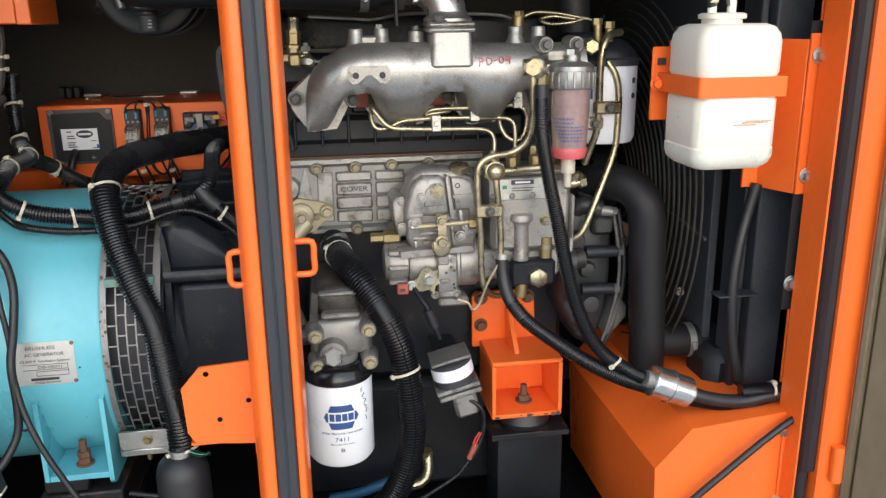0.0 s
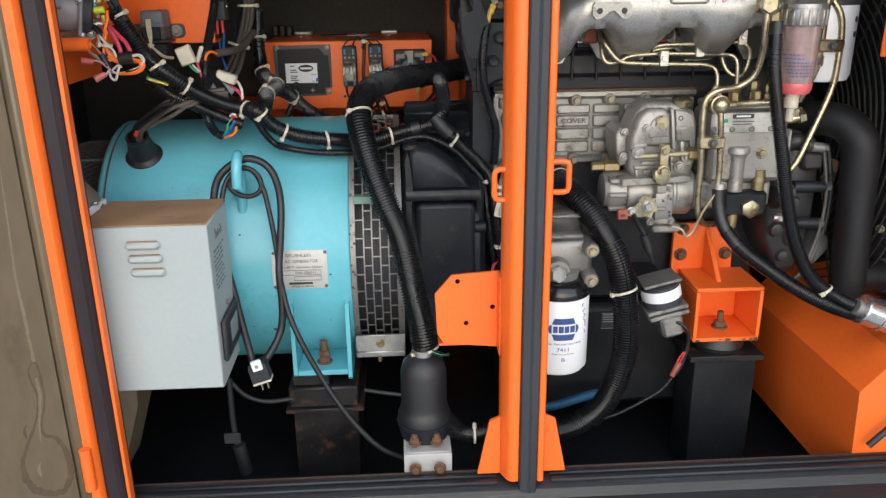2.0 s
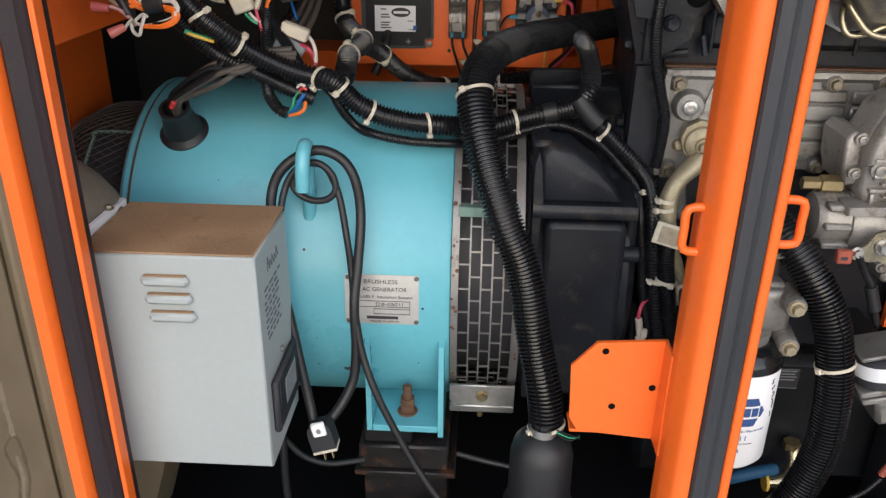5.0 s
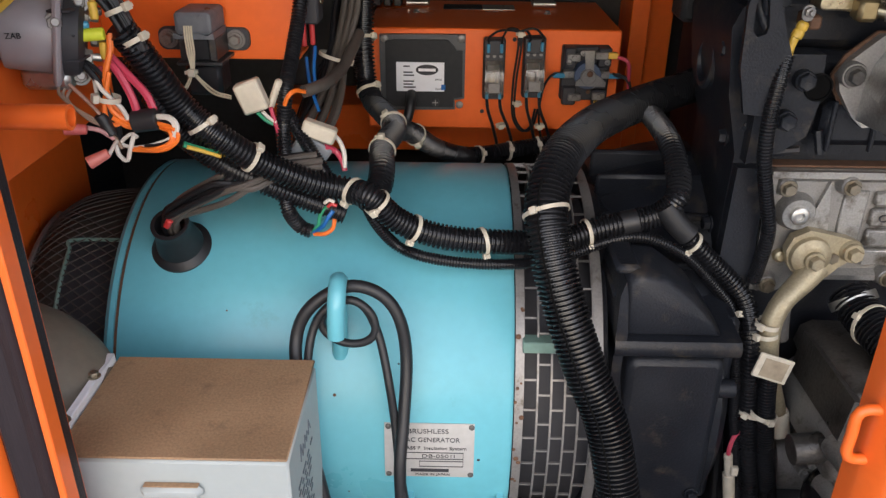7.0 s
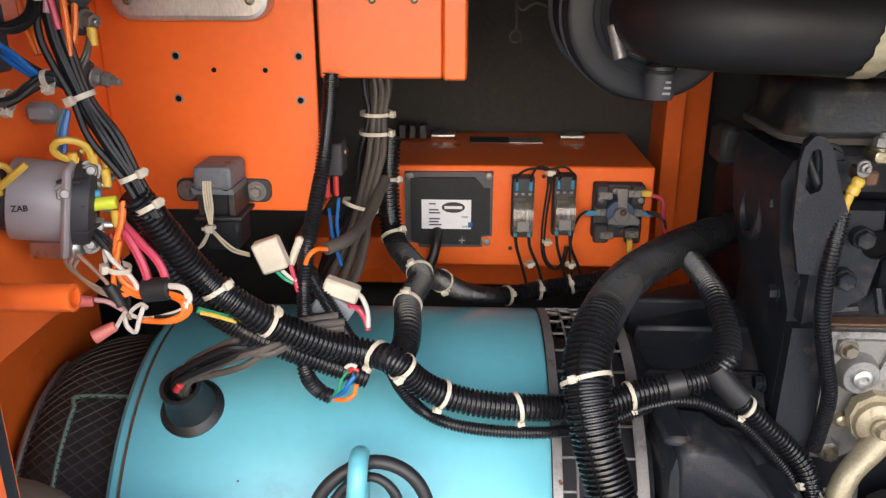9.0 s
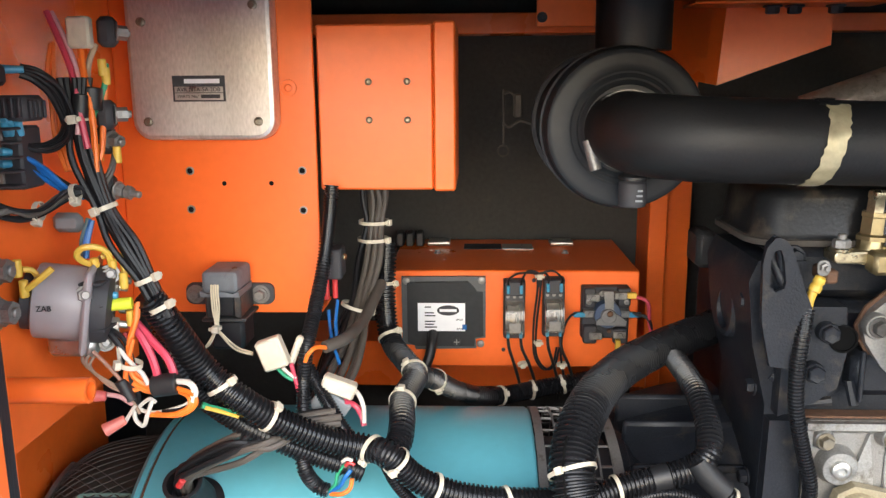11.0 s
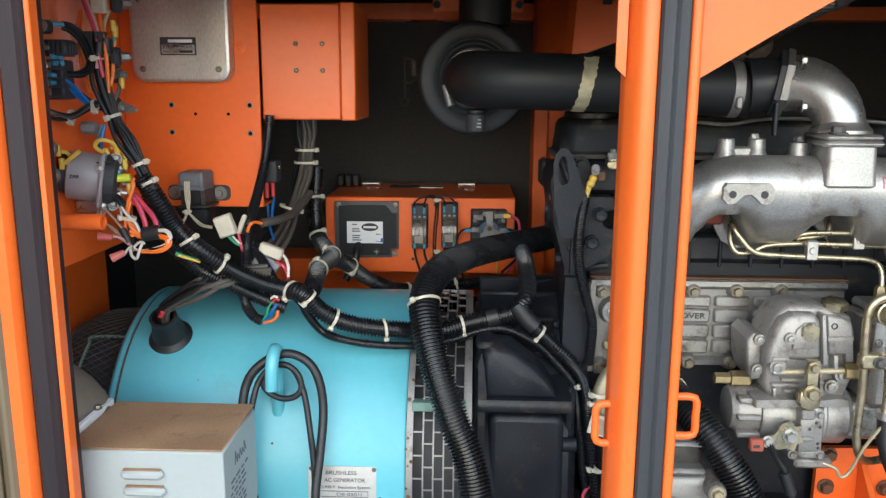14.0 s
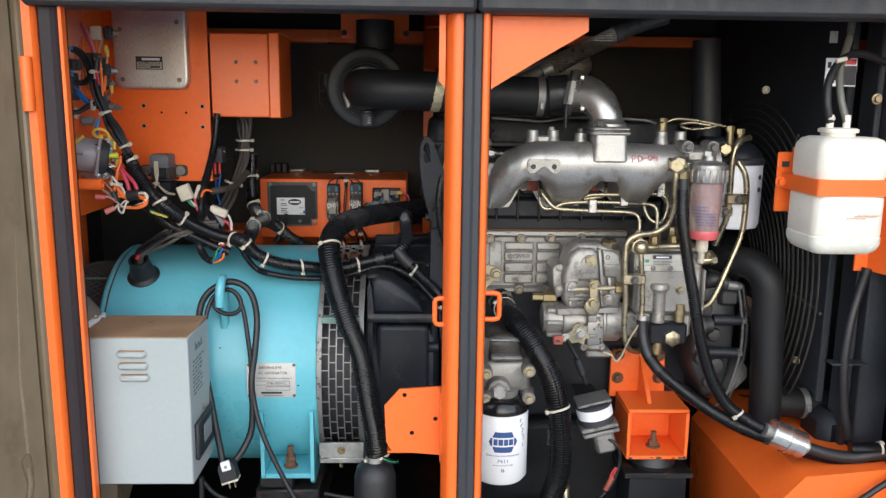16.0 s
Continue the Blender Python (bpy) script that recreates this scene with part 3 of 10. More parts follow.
def dried(name, pts, wide, material, label, seed, lift=-0.0104, loop=False):
    """A flat dried film on the door with a ragged edge; wide lists the widths along it."""
    random.seed(seed)
    line = resample(spline([Vector((q[0], 0, q[1])) for q in pts], loop), 110)
    vs, fs, n = [], [], len(line)
    for i, q in enumerate(line):
        d = (line[min(i + 1, n - 1)] - line[max(i - 1, 0)]).normalized()
        side = Vector((-d.z, 0, d.x))
        f = i / (n - 1) * (len(wide) - 1)
        w = wide[int(f)] + (wide[min(int(f) + 1, len(wide) - 1)] - wide[int(f)]) * (f - int(f))
        for k in (-1, 1):
            e = q + side * (k * w * random.uniform(0.55, 1.15) / 2)
            vs.append(on_door((e.x, e.z), lift))
    fs = [(2 * i, 2 * i + 1, 2 * i + 3, 2 * i + 2) for i in range(n - 1)]
    return part(name, Geo().add(vs, fs), material, left_door, label)


ring = [(0.043, 0.824), (0.054, 0.812), (0.048, 0.769), (0.059, 0.733), (0.075, 0.708), (0.087, 0.68), (0.082, 0.647), (0.063, 0.622), (0.037, 0.61), (0.021, 0.633), (0.023, 0.67), (0.034, 0.699), (0.048, 0.71), (0.05, 0.728), (0.039, 0.765), (0.039, 0.806)]
dried("stain_edge", ring, [0.003, 0.003, 0.004, 0.004, 0.006, 0.009, 0.012, 0.010, 0.013, 0.014, 0.009, 0.006, 0.004, 0.003, 0.004, 0.003], STAIN, "brown dried edge of a water run", 3, loop=True)
dried("stain_run", [(0.033, 1.18), (0.038, 1.087), (0.042, 1.008), (0.045, 0.959), (0.045, 0.931), (0.044, 0.901), (0.044, 0.863), (0.043, 0.824)], [0.0005, 0.001, 0.002, 0.003, 0.003, 0.0045, 0.005, 0.006], STAINP, "pale dried water run", 5)
dried("stain_run", [(0.045, 0.80), (0.045, 0.77), (0.053, 0.73), (0.056, 0.70)], [0.004, 0.006, 0.004, 0.001], STAINP, "pale dried water run", 7)
for k in range(9):
    random.seed(30 + k)
    q, z = random.uniform(0.06, 0.20), random.uniform(0.60, 1.25)
    dried("splash", [(q, z), (q + 0.004, z - 0.008), (q + 0.003, z - random.uniform(0.015, 0.035))], [0.002, 0.006, 0.002], STAINP if k % 2 else STAIN, "dried water splash", 40 + k)

# ---- the generator ----
AX, AZ, AR = 1.535, 0.84, 0.230
alt = thing("generator", "turquoise enamelled cylindrical brushless generator", "generator")
prof = [(AR - 0.03, -0.694), (AR - 0.004, -0.692), (AR, -0.687), (AR, -0.6815), (AR - 0.003, -0.681), (AR - 0.003, -0.6775), (AR, -0.677), (AR + 0.001, -0.274), (AR - 0.002, -0.270), (AR - 0.03, -0.269)]
part("shell", Geo().lathe(prof, (0, AX, AZ), (1, 0, 0), 72), TEAL, alt)
part("seam", Geo().lathe([(AR - 0.004, -0.6808), (AR - 0.0012, -0.6805), (AR - 0.0012, -0.6775), (AR - 0.004, -0.6772)], (0, AX, AZ), (1, 0, 0), 72, cap=False), RUST, alt, "rusty seam round the shell")
# perforated cooling ring
g, MW = Geo(), 0.004
R2 = AR + 0.0015
NSEG = 46
def ring_bar(g, x0, x1, r=R2, t=0.0025, seg=96):
    g.lathe([(r - t, x0), (r, x0), (r, x1), (r - t, x1), (r - t, x0)], (0, AX, AZ), (1, 0, 0), seg, cap=False)
ring_bar(g, -0.269, -0.260)
ring_bar(g, -0.190, -0.180)
cols = [-0.260 + 0.014 * i for i in range(6)]
for x in cols[1:]:
    ring_bar(g, x - 0.001, x + 0.001)
for i in range(5):
    for k in range(NSEG):
        a = 2 * math.pi * (k + (0.5 if i % 2 else 0)) / NSEG
        m = Matrix.Translation((0, AX, AZ)) @ Matrix.Rotation(a, 4, "X")
        g.box((cols[i] + 0.0005, R2 - 0.0022, -0.001), (cols[i + 1] - 0.0005, R2 - 0.0002, 0.001), 0.0, m)
part("perforated_ring", g, TARN, alt, "galvanised steel ring with brick-pattern slots")
part("ring_core", Geo().lathe([(0.10, -0.268), (AR - 0.035, -0.268), (AR - 0.035, -0.182), (0.10, -0.182)], (0, AX, AZ), (1, 0, 0), 48), INK, alt)
part("ring_clamp", Geo().box((-0.269, 1.325, 0.672), (-0.181, 1.372, 0.684), 0.002).box((-0.269, 1.325, 0.684), (-0.181, 1.33, 0.716), 0.001), STEEL, alt)
part("clamp_bolt", Geo().bolt((-0.225, 1.3245, 0.70), (0, -1, 0), 0.006), BRASS, alt)
part("clamp_stud", Geo().cyl((-0.227, 1.335, 0.672), (-0.227, 1.335, 0.66), 0.004), BRASS, alt)
part("ring_bridge", Geo().box((-0.262, 1.3335, 0.957), (-0.188, 1.350, 0.970), 0.001), BRIDGE, alt, "faded green bridge plate")
random.seed(12)
for k in range(26):
    a, rr = radians(random.uniform(138, 226)), random.uniform(0.0012, 0.0032)
    c = Vector((random.choice((-0.2685, -0.2655, -0.262, -0.185)) + random.uniform(-0.001, 0.001), AX + (R2 + 0.0002) * math.cos(a), AZ + (R2 + 0.0002) * math.sin(a)))
    part("rust_spot", Geo().lathe([(rr, 0), (rr * 0.7, 0.0006), (0.0002, 0.0008)], c, (0, math.cos(a), math.sin(a)), 7), RUST, alt, "rust spot on the ring")
for k in range(14):
    a, rr = radians(random.uniform(120, 215)), random.uniform(0.0007, 0.0019)
    c = Vector((random.uniform(-0.66, -0.29), AX + (AR + 0.001) * math.cos(a), AZ + (AR + 0.001) * math.sin(a)))
    part("paint_chip", Geo().lathe([(rr, 0), (rr * 0.7, 0.0004), (0.0002, 0.0005)], c, (0, math.cos(a), math.sin(a)), 7), RUST if k % 3 else INK, alt, "dark chip in the enamel")
# end bell with mesh windows
BELL = [(0.10, -0.829), (0.14, -0.826), (0.168, -0.812), (0.184, -0.79), (0.190, -0.765), (0.190, -0.6945)]
part("end_bell", Geo().lathe(BELL, (0, AX, AZ), (1, 0, 0), 56), DUSTM, alt, "dusty black end bell")
def bell_r(x):
    """Radius of the end bell at x."""
    for (r0, x0), (r1, x1) in zip(BELL, BELL[1:]):
        if x0 <= x <= x1:
            return r0 + (r1 - r0) * (x - x0) / (x1 - x0)
    return BELL[-1][0]


def on_bell(x, a, lift=0.0):
    r = bell_r(x) + lift
    return (x, AX + r * math.cos(radians(a)), AZ + r * math.sin(radians(a)))


# bell is not cut open: black sheets paint the shade inside each window
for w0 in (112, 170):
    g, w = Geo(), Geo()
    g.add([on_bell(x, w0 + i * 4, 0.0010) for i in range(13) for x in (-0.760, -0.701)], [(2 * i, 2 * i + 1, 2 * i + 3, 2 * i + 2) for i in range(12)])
    opening = part("window_dark_sheet", g, INK, alt, "black sheet painting the unlit opening behind the guard mesh")
    rim = [on_bell(-0.762, w0 + 2 + i * 4, 0.002) for i in range(12)] + [on_bell(-0.699, w0 + 46 - i * 4, 0.002) for i in range(12)]
    part("window_rim", Geo().sweep(rim, 0.0024, 6, loop=True), BRIDGE, opening, "faded teal edge of the opening")
w = Geo()
for k in range(40):
    for sgn in (1, -1):
        a0 = 92 + k * 3.9
        w.sweep([on_bell(-0.812 + 0.0145 * i, a0 + sgn * i * 3.0, 0.0032) for i in range(9)], 0.00095, 4)
part("guard_mesh", w, GUARDM, alt, "dusty diamond wire mesh")
part("guard_rim", Geo().sweep([on_bell(-0.812, 90 + i * 10, 0.004) for i in range(18)], 0.0042, 8).sweep([on_bell(-0.697, 90 + i * 10, 0.003) for i in range(18)], 0.003, 8), TARN, alt, "dull steel edge of the guard")
# foot
g = Geo()
g.box((-0.3718, 1.302, 0.652), (-0.2832, 1.44, 0.662), 0.001)
g.prism([(1.30, 0.655), (1.30, 0.79), (1.33, 0.80), (1.42, 0.70), (1.42, 0.652), (1.304, 0.651)], "x", -0.379, -0.372)
g.prism([(1.306, 0.641), (1.300, 0.648), (1.299, 0.79), (1.33, 0.80), (1.42, 0.70), (1.42, 0.638), (1.314, 0.638)], "x", -0.283, -0.276)
g.box((-0.3718, 1.395, 0.6622), (-0.2832, 1.401, 0.72), 0.001)
part("foot", g, TEAL, alt, "turquoise welded steel foot")
part("foot_bolt", Geo().bolt((-0.327, 1.335, 0.662), (0, 0, 1), 0.0105).cyl((-0.327, 1.335, 0.662), (-0.327, 1.335, 0.705), 0.0062).lathe([(0.0105, 0), (0.0105, 0.010)], (-0.327, 1.335, 0.676), (0, 0, 1), 6), RUST, alt)
# nameplate, bent to the shell
def bent(g, x0, x1, z0, z1, lift, n=8):
    """A thin sheet that follows the shell between two heights."""
    a0 = math.pi - math.asin((z1 - AZ) / AR)
    a1 = math.pi - math.asin((z0 - AZ) / AR)
    vs, fs = [], []
    for r in (AR + 0.0005, AR + lift):
        for x in (x0, x1):
            for i in range(n + 1):
                a = a0 + (a1 - a0) * i / n
                vs.append((x, AX + r * math.cos(a), AZ + r * math.sin(a)))
    k = n + 1
    for i in range(n):
        fs.append((2 * k + i, 2 * k + i + 1, 3 * k + i + 1, 3 * k + i))
        fs.append((i + 1, i, k + i, k + i + 1))
        fs.append((i, i + 1, 2 * k + i + 1, 2 * k + i))
        fs.append((k + i + 1, k + i, 3 * k + i, 3 * k + i + 1))
    fs += [(0, k, 3 * k, 2 * k)[::-1], (n, k + n, 3 * k + n, 2 * k + n)]
    return g.add(vs, fs)


def on_shell(z, out=0.0):
    """The front point of the shell at a height, and the way out of it."""
    s = (z - AZ) / AR
    c = -math.sqrt(1 - s * s)
    return AX + (AR + out) * c, (0, c, s)


plate = part("nameplate", bent(Geo(), -0.402, -0.309, 0.819, 0.886, 0.0018), PLATEM, alt, "stamped metal nameplate")
for x in (-0.398, -0.312):
    for z in (0.8225, 0.8825):
        y, nn = on_shell(z, 0.0018)
        part("rivet", Geo().lathe([(0.0032, 0), (0.0028, 0.0012), (0.001, 0.002)], (x, y, z), nn, 12), IRON, plate)
for text, x, z, w, s in (("BRUSHLESS", -0.357, 0.8775, 0.042, 0.0075), ("AC GENERATOR", -0.352, 0.8675, 0.056, 0.0075), ("CLASS F  Insulation System", -0.352, 0.8575, 0.07, 0.0055), ("DB-0501I", -0.346, 0.8475, 0.034, 0.006), ("MADE IN JAPAN", -0.352, 0.8225, 0.036, 0.0045)):
    y, nn = on_shell(z, 0.0022)
    words("print", text, (x, y, z), s, INK, plate, nn, (0, 0, 1), w, 0.0002)
for x0, x1, z0, z1 in ((-0.384, -0.32, 0.8435, 0.8441), (-0.384, -0.32, 0.8515, 0.8521), (-0.366, -0.32, 0.8335, 0.8341), (-0.366, -0.32, 0.8405, 0.8411), (-0.366, -0.3655, 0.8335, 0.8411), (-0.3205, -0.32, 0.8335, 0.8521), (-0.375, -0.335, 0.8265, 0.8305)):
    part("print", bent(Geo(), x0, x1, z0, z1, 0.0024, 1), INK, plate)
# hanger pin for the power cord
part("hanger_pin", Geo().sweep([(-0.448, 1.338, 0.948), (-0.447, 1.336, 0.97), (-0.446, 1.333, 1.0), (-0.444, 1.328, 1.03), (-0.442, 1.316, 1.048), (-0.441, 1.301, 1.052), (-0.441, 1.290, 1.043), (-0.442, 1.287, 1.025), (-0.443, 1.288, 1.003)], 0.0085, 16), TEAL, alt, "turquoise bent cable hanger pin")
part("tapped_hole", Geo().cyl((-0.407, on_shell(0.735)[0] - 0.0006, 0.735), (-0.407, on_shell(0.735)[0] + 0.01, 0.735), 0.006), INK, alt)
# lead gland
gy, gn = on_shell(1.0)
a = math.radians(122.8)
gd = Vector((0, math.cos(a), math.sin(a)))
gp = Vector((-0.622, AX, AZ)) + gd * (AR - 0.003)
part("lead_gland", Geo().lathe([(0.031, 0), (0.0315, 0.004), (0.028, 0.0075), (0.0245, 0.010), (0.0195, 0.034), (0.0185, 0.043), (0.0195, 0.045), (0.0195, 0.048), (0.0155, 0.048), (0.0145, 0.03)], gp, gd, 32), RUBBER, alt, "black rubber lead gland")
random.seed(11)
for k in range(8):
    o = Vector(((k % 3 - 1) * 0.0062, 0.0045 * (k // 3 - 1), 0.0045 * (k // 3 - 1)))
    j1, j2 = Vector((0, random.uniform(-0.006, 0.006), random.uniform(-0.011, 0.011))), Vector((0, random.uniform(-0.004, 0.004), random.uniform(-0.008, 0.008)))
    part("lead", Geo().sweep([gp + gd * 0.03 + o * 0.8, gp + gd * 0.058 + o * 0.9 + Vector((0.004, 0, 0)), gp + gd * 0.070 + Vector((0.018, 0, 0.004)) + o * 1.1 + j1 * 0.5, Vector((-0.558, 1.360, 1.120)) + o + j1, Vector((-0.530, 1.360, 1.134)) + o * 1.2 + j2, Vector((-0.500, 1.375, 1.140)) + o, Vector((-0.469, 1.385, 1.142)) + o], 0.0033, 8), CABLE if k % 3 else WIREB, alt)
part("lead_mark", Geo().cyl(gp + gd * 0.052 + Vector((0.002, -0.012, 0)), gp + gd * 0.058 + Vector((0.008, -0.012, 0.004)), 0.0034), RED, alt, "red sleeve on a lead")
gm = thing("generator_mount", "rust-streaked black steel generator mount", "mount")
part("mount_cap", Geo().box((-0.385, 1.308, 0.628), (-0.318, 1.45, 0.6515), 0.003), RUSTY, gm)
part("mount_block", Geo().box((-0.392, 1.302, 0.588), (-0.268, 1.46, 0.6275), 0.003), RUSTY, gm)
part("mount_plate", Geo().box((-0.398, 1.296, 0.5795), (-0.258, 1.47, 0.5875), 0.0015), RUSTY, gm, "rust-edged mounting plate")
part("mount_base", Geo().box((-0.388, 1.318, 0.40), (-0.270, 1.45, 0.579), 0.002), RUSTY, gm)
part("weld_bead", Geo().sweep([(-0.386, 1.316, 0.579), (-0.35, 1.3165, 0.578), (-0.31, 1.3155, 0.579), (-0.272, 1.316, 0.578)], 0.004, 7), RUST, gm, "rusty weld bead")

# ---- bell housing ----
bell = thing("bell_housing", "black cast flywheel bell housing with ribs", "bell housing")
part("housing", Geo().lathe([(0.10, -0.179), (0.20, -0.179), (0.213, -0.176), (0.216, -0.168), (0.207, -0.16), (0.203, -0.145), (0.199, -0.07), (0.194, -0.045), (0.18, -0.034), (0.10, -0.03)], (0, AX, AZ), (1, 0, 0), 56), CAST, bell)
def facing(g, x0, x1, z0, z1, r, y0, y1, c):
    """A raised cast panel with rounded corners and soft front edges."""
    rings = [(0, y0), (0, y1 + c), (c * 0.12, y1 + c * 0.6), (c * 0.35, y1 + c * 0.25), (c, y1)]
    vs, fs = [], []
    for d, y in rings:
        rr = max(r - d, 0.001)
        for cx_, cz_, a0 in ((x1 - d - rr, z1 - d - rr, 0), (x0 + d + rr, z1 - d - rr, 90), (x0 + d + rr, z0 + d + rr, 180), (x1 - d - rr, z0 + d + rr, 270)):
            for i in range(7):
                a = math.radians(a0 + 15 * i)
                vs.append((cx_ + rr * math.cos(a), y, cz_ + rr * math.sin(a)))
    for i in range(len(rings) - 1):
        for j in range(28):
            fs.append((i * 28 + (j + 1) % 28, (i + 1) * 28 + (j + 1) % 28, (i + 1) * 28 + j, i * 28 + j))
    fs.append(tuple(4 * 28 + j for j in range(28))[::-1])
    return g.add(vs, fs)


part("inspection_cover", facing(Geo(), -0.156, -0.054, 0.70, 0.955, 0.014, 1.42, 1.331, 0.009), CAST, bell, "smooth black inspection cover")
part("upper_face", casting([(-0.166, 1.333, 0.978), (-0.167, 1.333, 1.042), (-0.155, 1.333, 1.050), (-0.128, 1.333, 1.047), (-0.094, 1.333, 1.022), (-0.072, 1.333, 0.996), (-0.062, 1.333, 0.978)], 1.40, 0.010), CAST, bell, "", 60)
part("ledge_rib", Geo().prism([(1.42, 0.960), (1.325, 0.962), (1.3225, 0.966), (1.3225, 0.974), (1.326, 0.979), (1.42, 0.990)], "x", -0.172, -0.046), CAST, bell)
part("edge_rib", Geo().prism([(-0.172, 0.70), (-0.172, 1.03), (-0.168, 1.045), (-0.1645, 1.03), (-0.160, 0.985), (-0.1625, 0.955), (-0.1625, 0.70)], "y", 1.3265, 1.42), CAST, bell)
for z in (1.048, 1.020):
    part("cast_lug", Geo().box((-0.175, 1.345, z - 0.006), (-0.150, 1.42, z + 0.005), 0.004), CAST, bell)
part("cover_bolt", Geo().bolt((-0.066, 1.330, 0.778), (0, -1, 0), 0.006), CAST, bell)
part("side_step", Geo().box((-0.0535, 1.36, 0.74), (-0.036, 1.43, 0.985), 0.006), CAST, bell)
part("cast_bar", Geo().cyl((-0.06, 1.352, 0.905), (-0.034, 1.352, 0.905), 0.010), CAST, bell)

# raised rear shoulder of the bell housing with its cast ribs
part("shoulder", Geo().lathe([(0.10, -0.174), (0.166, -0.174), (0.176, -0.168), (0.186, -0.14), (0.197, -0.10), (0.206, -0.055), (0.208, -0.046), (0.10, -0.046)], (0, 1.59, 0.885), (1, 0, 0), 64), CAST, bell)
for k, a in enumerate((96, 110, 126, 142, 158)):
    m = Matrix.Translation((0, 1.59, 0.885)) @ Matrix.Rotation(math.radians(a), 4, "X")
    part("rib", Geo().box((-0.170, 0.165, -0.0045), (-0.048, 0.2095, 0.0045), 0.0035, m), CAST, bell)

# ---- control compartment ----
panel = thing("control_panel", "orange steel mounting panel of the control compartment", "panel", kind="structure", at=(0, 0.01, 0.015))
part("sheet", Geo().box((-0.70, 1.477, 1.20), (-0.497, 1.481, 1.655), 0.001).box((-0.70, 1.481, 1.20), (-0.497, 1.53, 1.204), 0.001), ORANGE, panel)
for x, z in ((-0.629, 1.351), (-0.6305, 1.311), (-0.5125, 1.351), (-0.513, 1.310)):
    part("rivet_nut", Geo().lathe([(0.0045, 0), (0.0042, 0.0008), (0.0030, 0.0010), (0.0029, 0.0002)], (x, 1.477, z), (0, -1, 0), 16, cap=False), TARN, panel, "steel threaded insert")
    part("hole", Geo().cyl((x, 1.4774, z), (x, 1.4764, z), 0.0031), HOLE, panel)
for x, z in ((-0.594, 1.338), (-0.545, 1.338)):
    part("hole", Geo().cyl((x, 1.4772, z), (x, 1.4765, z), 0.0024), HOLE, panel)
part("rivet_nut", Geo().lathe([(0.0085, 0), (0.008, 0.0014), (0.004, 0.0018), (0.003, 0.0002)], (-0.523, 1.477, 1.434), (0, -1, 0), 16), ORANGE, panel)

avr = thing("voltage_regulator", "scuffed brushed steel regulator cover with rounded corners", "voltage regulator", at=(-0.004, 0.018, 0.0125))
part("cover", pad(Geo(), -0.672, -0.528, 1.386, 1.60, 0.02, 1.4675, 1.447, 0.005), SATIN, avr)
for x, z in ((-0.655, 1.4045), (-0.545, 1.4045), (-0.655, 1.50), (-0.545, 1.515)):
    part("screw", Geo().lathe([(0.0046, 0), (0.0043, 0.0020), (0.0025, 0.0028), (0.002, 0.0018)], (x, 1.447, z), (0, -1, 0), 16), BOLTM, avr)
lab = part("label_plate", Geo().box((-0.628, 1.4458, 1.424), (-0.576, 1.4475, 1.449), 0.0003), INK, avr, "black and silver maker's label")
part("print_panel", Geo().box((-0.626, 1.4453, 1.4255), (-0.578, 1.4462, 1.4385), 0.0002), STEEL, lab)
words("print", "AVR NTA-5A-2DB", (-0.602, 1.4452, 1.4355), 0.0055, INK, lab, width=0.043)
words("print", "PARTS No.", (-0.613, 1.4452, 1.429), 0.0042, INK, lab, width=0.02)
part("print_line", Geo().box((-0.626, 1.445, 1.4322), (-0.578, 1.4454, 1.4328), 0.0001), INK, lab)
part("print_bar", Geo().box((-0.60, 1.445, 1.4272), (-0.581, 1.4454, 1.4308), 0.0001), INK, lab)
part("print_bar", Geo().box((-0.616, 1.4452, 1.4415), (-0.581, 1.446, 1.4458), 0.0001), PAPER, lab)

cbox = thing("junction_box", "glossy orange sheet-steel junction box", "junction box", at=(0, 0.001, 0.0145))
part("front_cover", Geo().box((-0.4945, 1.49, 1.331), (-0.378, 1.63, 1.496), 0.002), ORANGE, cbox)
part("side_flange", Geo().box((-0.3775, 1.486, 1.330), (-0.3555, 1.63, 1.498), 0.002), ORANGE, cbox)
for x in (-0.443, -0.404):
    for z in (1.44, 1.402):
        part("screw", Geo().lathe([(0.0036, 0), (0.0034, 0.001), (0.0024, 0.0018), (0.0016, 0.0006)], (x, 1.49, z), (0, -1, 0), 14), BOLTM, cbox)

# small transformer under the panel
SLATE2 = surf("slate_blue_moulding", (0.115, 0.125, 0.14), 0.5, var=0.25, scale=30, bump=0.12, dirt=(0.06, 0.055, 0.05), amount=0.4)
tr = thing("transformer", "grey capped transformer on a black flat bracket", "transformer", at=(-0.003, 0.011, 0.0125))
part("bracket", pad(Geo(), -0.638, -0.544, 1.2125, 1.2355, 0.008, 1.4765, 1.471, 0.001), BLACK, tr)
for x in (-0.627, -0.558):
    part("bolt", Geo().lathe([(0.0098, 0), (0.0098, 0.0015)], (x, 1.471, 1.224), (0, -1, 0), 20).bolt((x, 1.4695, 1.224), (0, -1, 0), 0.0058), TARN, tr)
part("cap", pad(Geo(), -0.604, -0.567, 1.237, 1.2595, 0.005, 1.468, 1.4235, 0.004), SLATE2, tr, "slate-grey moulded cap", 30)
part("cap_skirt", Geo().prism([(-0.605, 1.2335), (-0.605, 1.240), (-0.598, 1.2365), (-0.590, 1.239), (-0.580, 1.239), (-0.573, 1.2365), (-0.566, 1.240), (-0.566, 1.2335)], "y", 1.4225, 1.4675), SLATE2, tr)
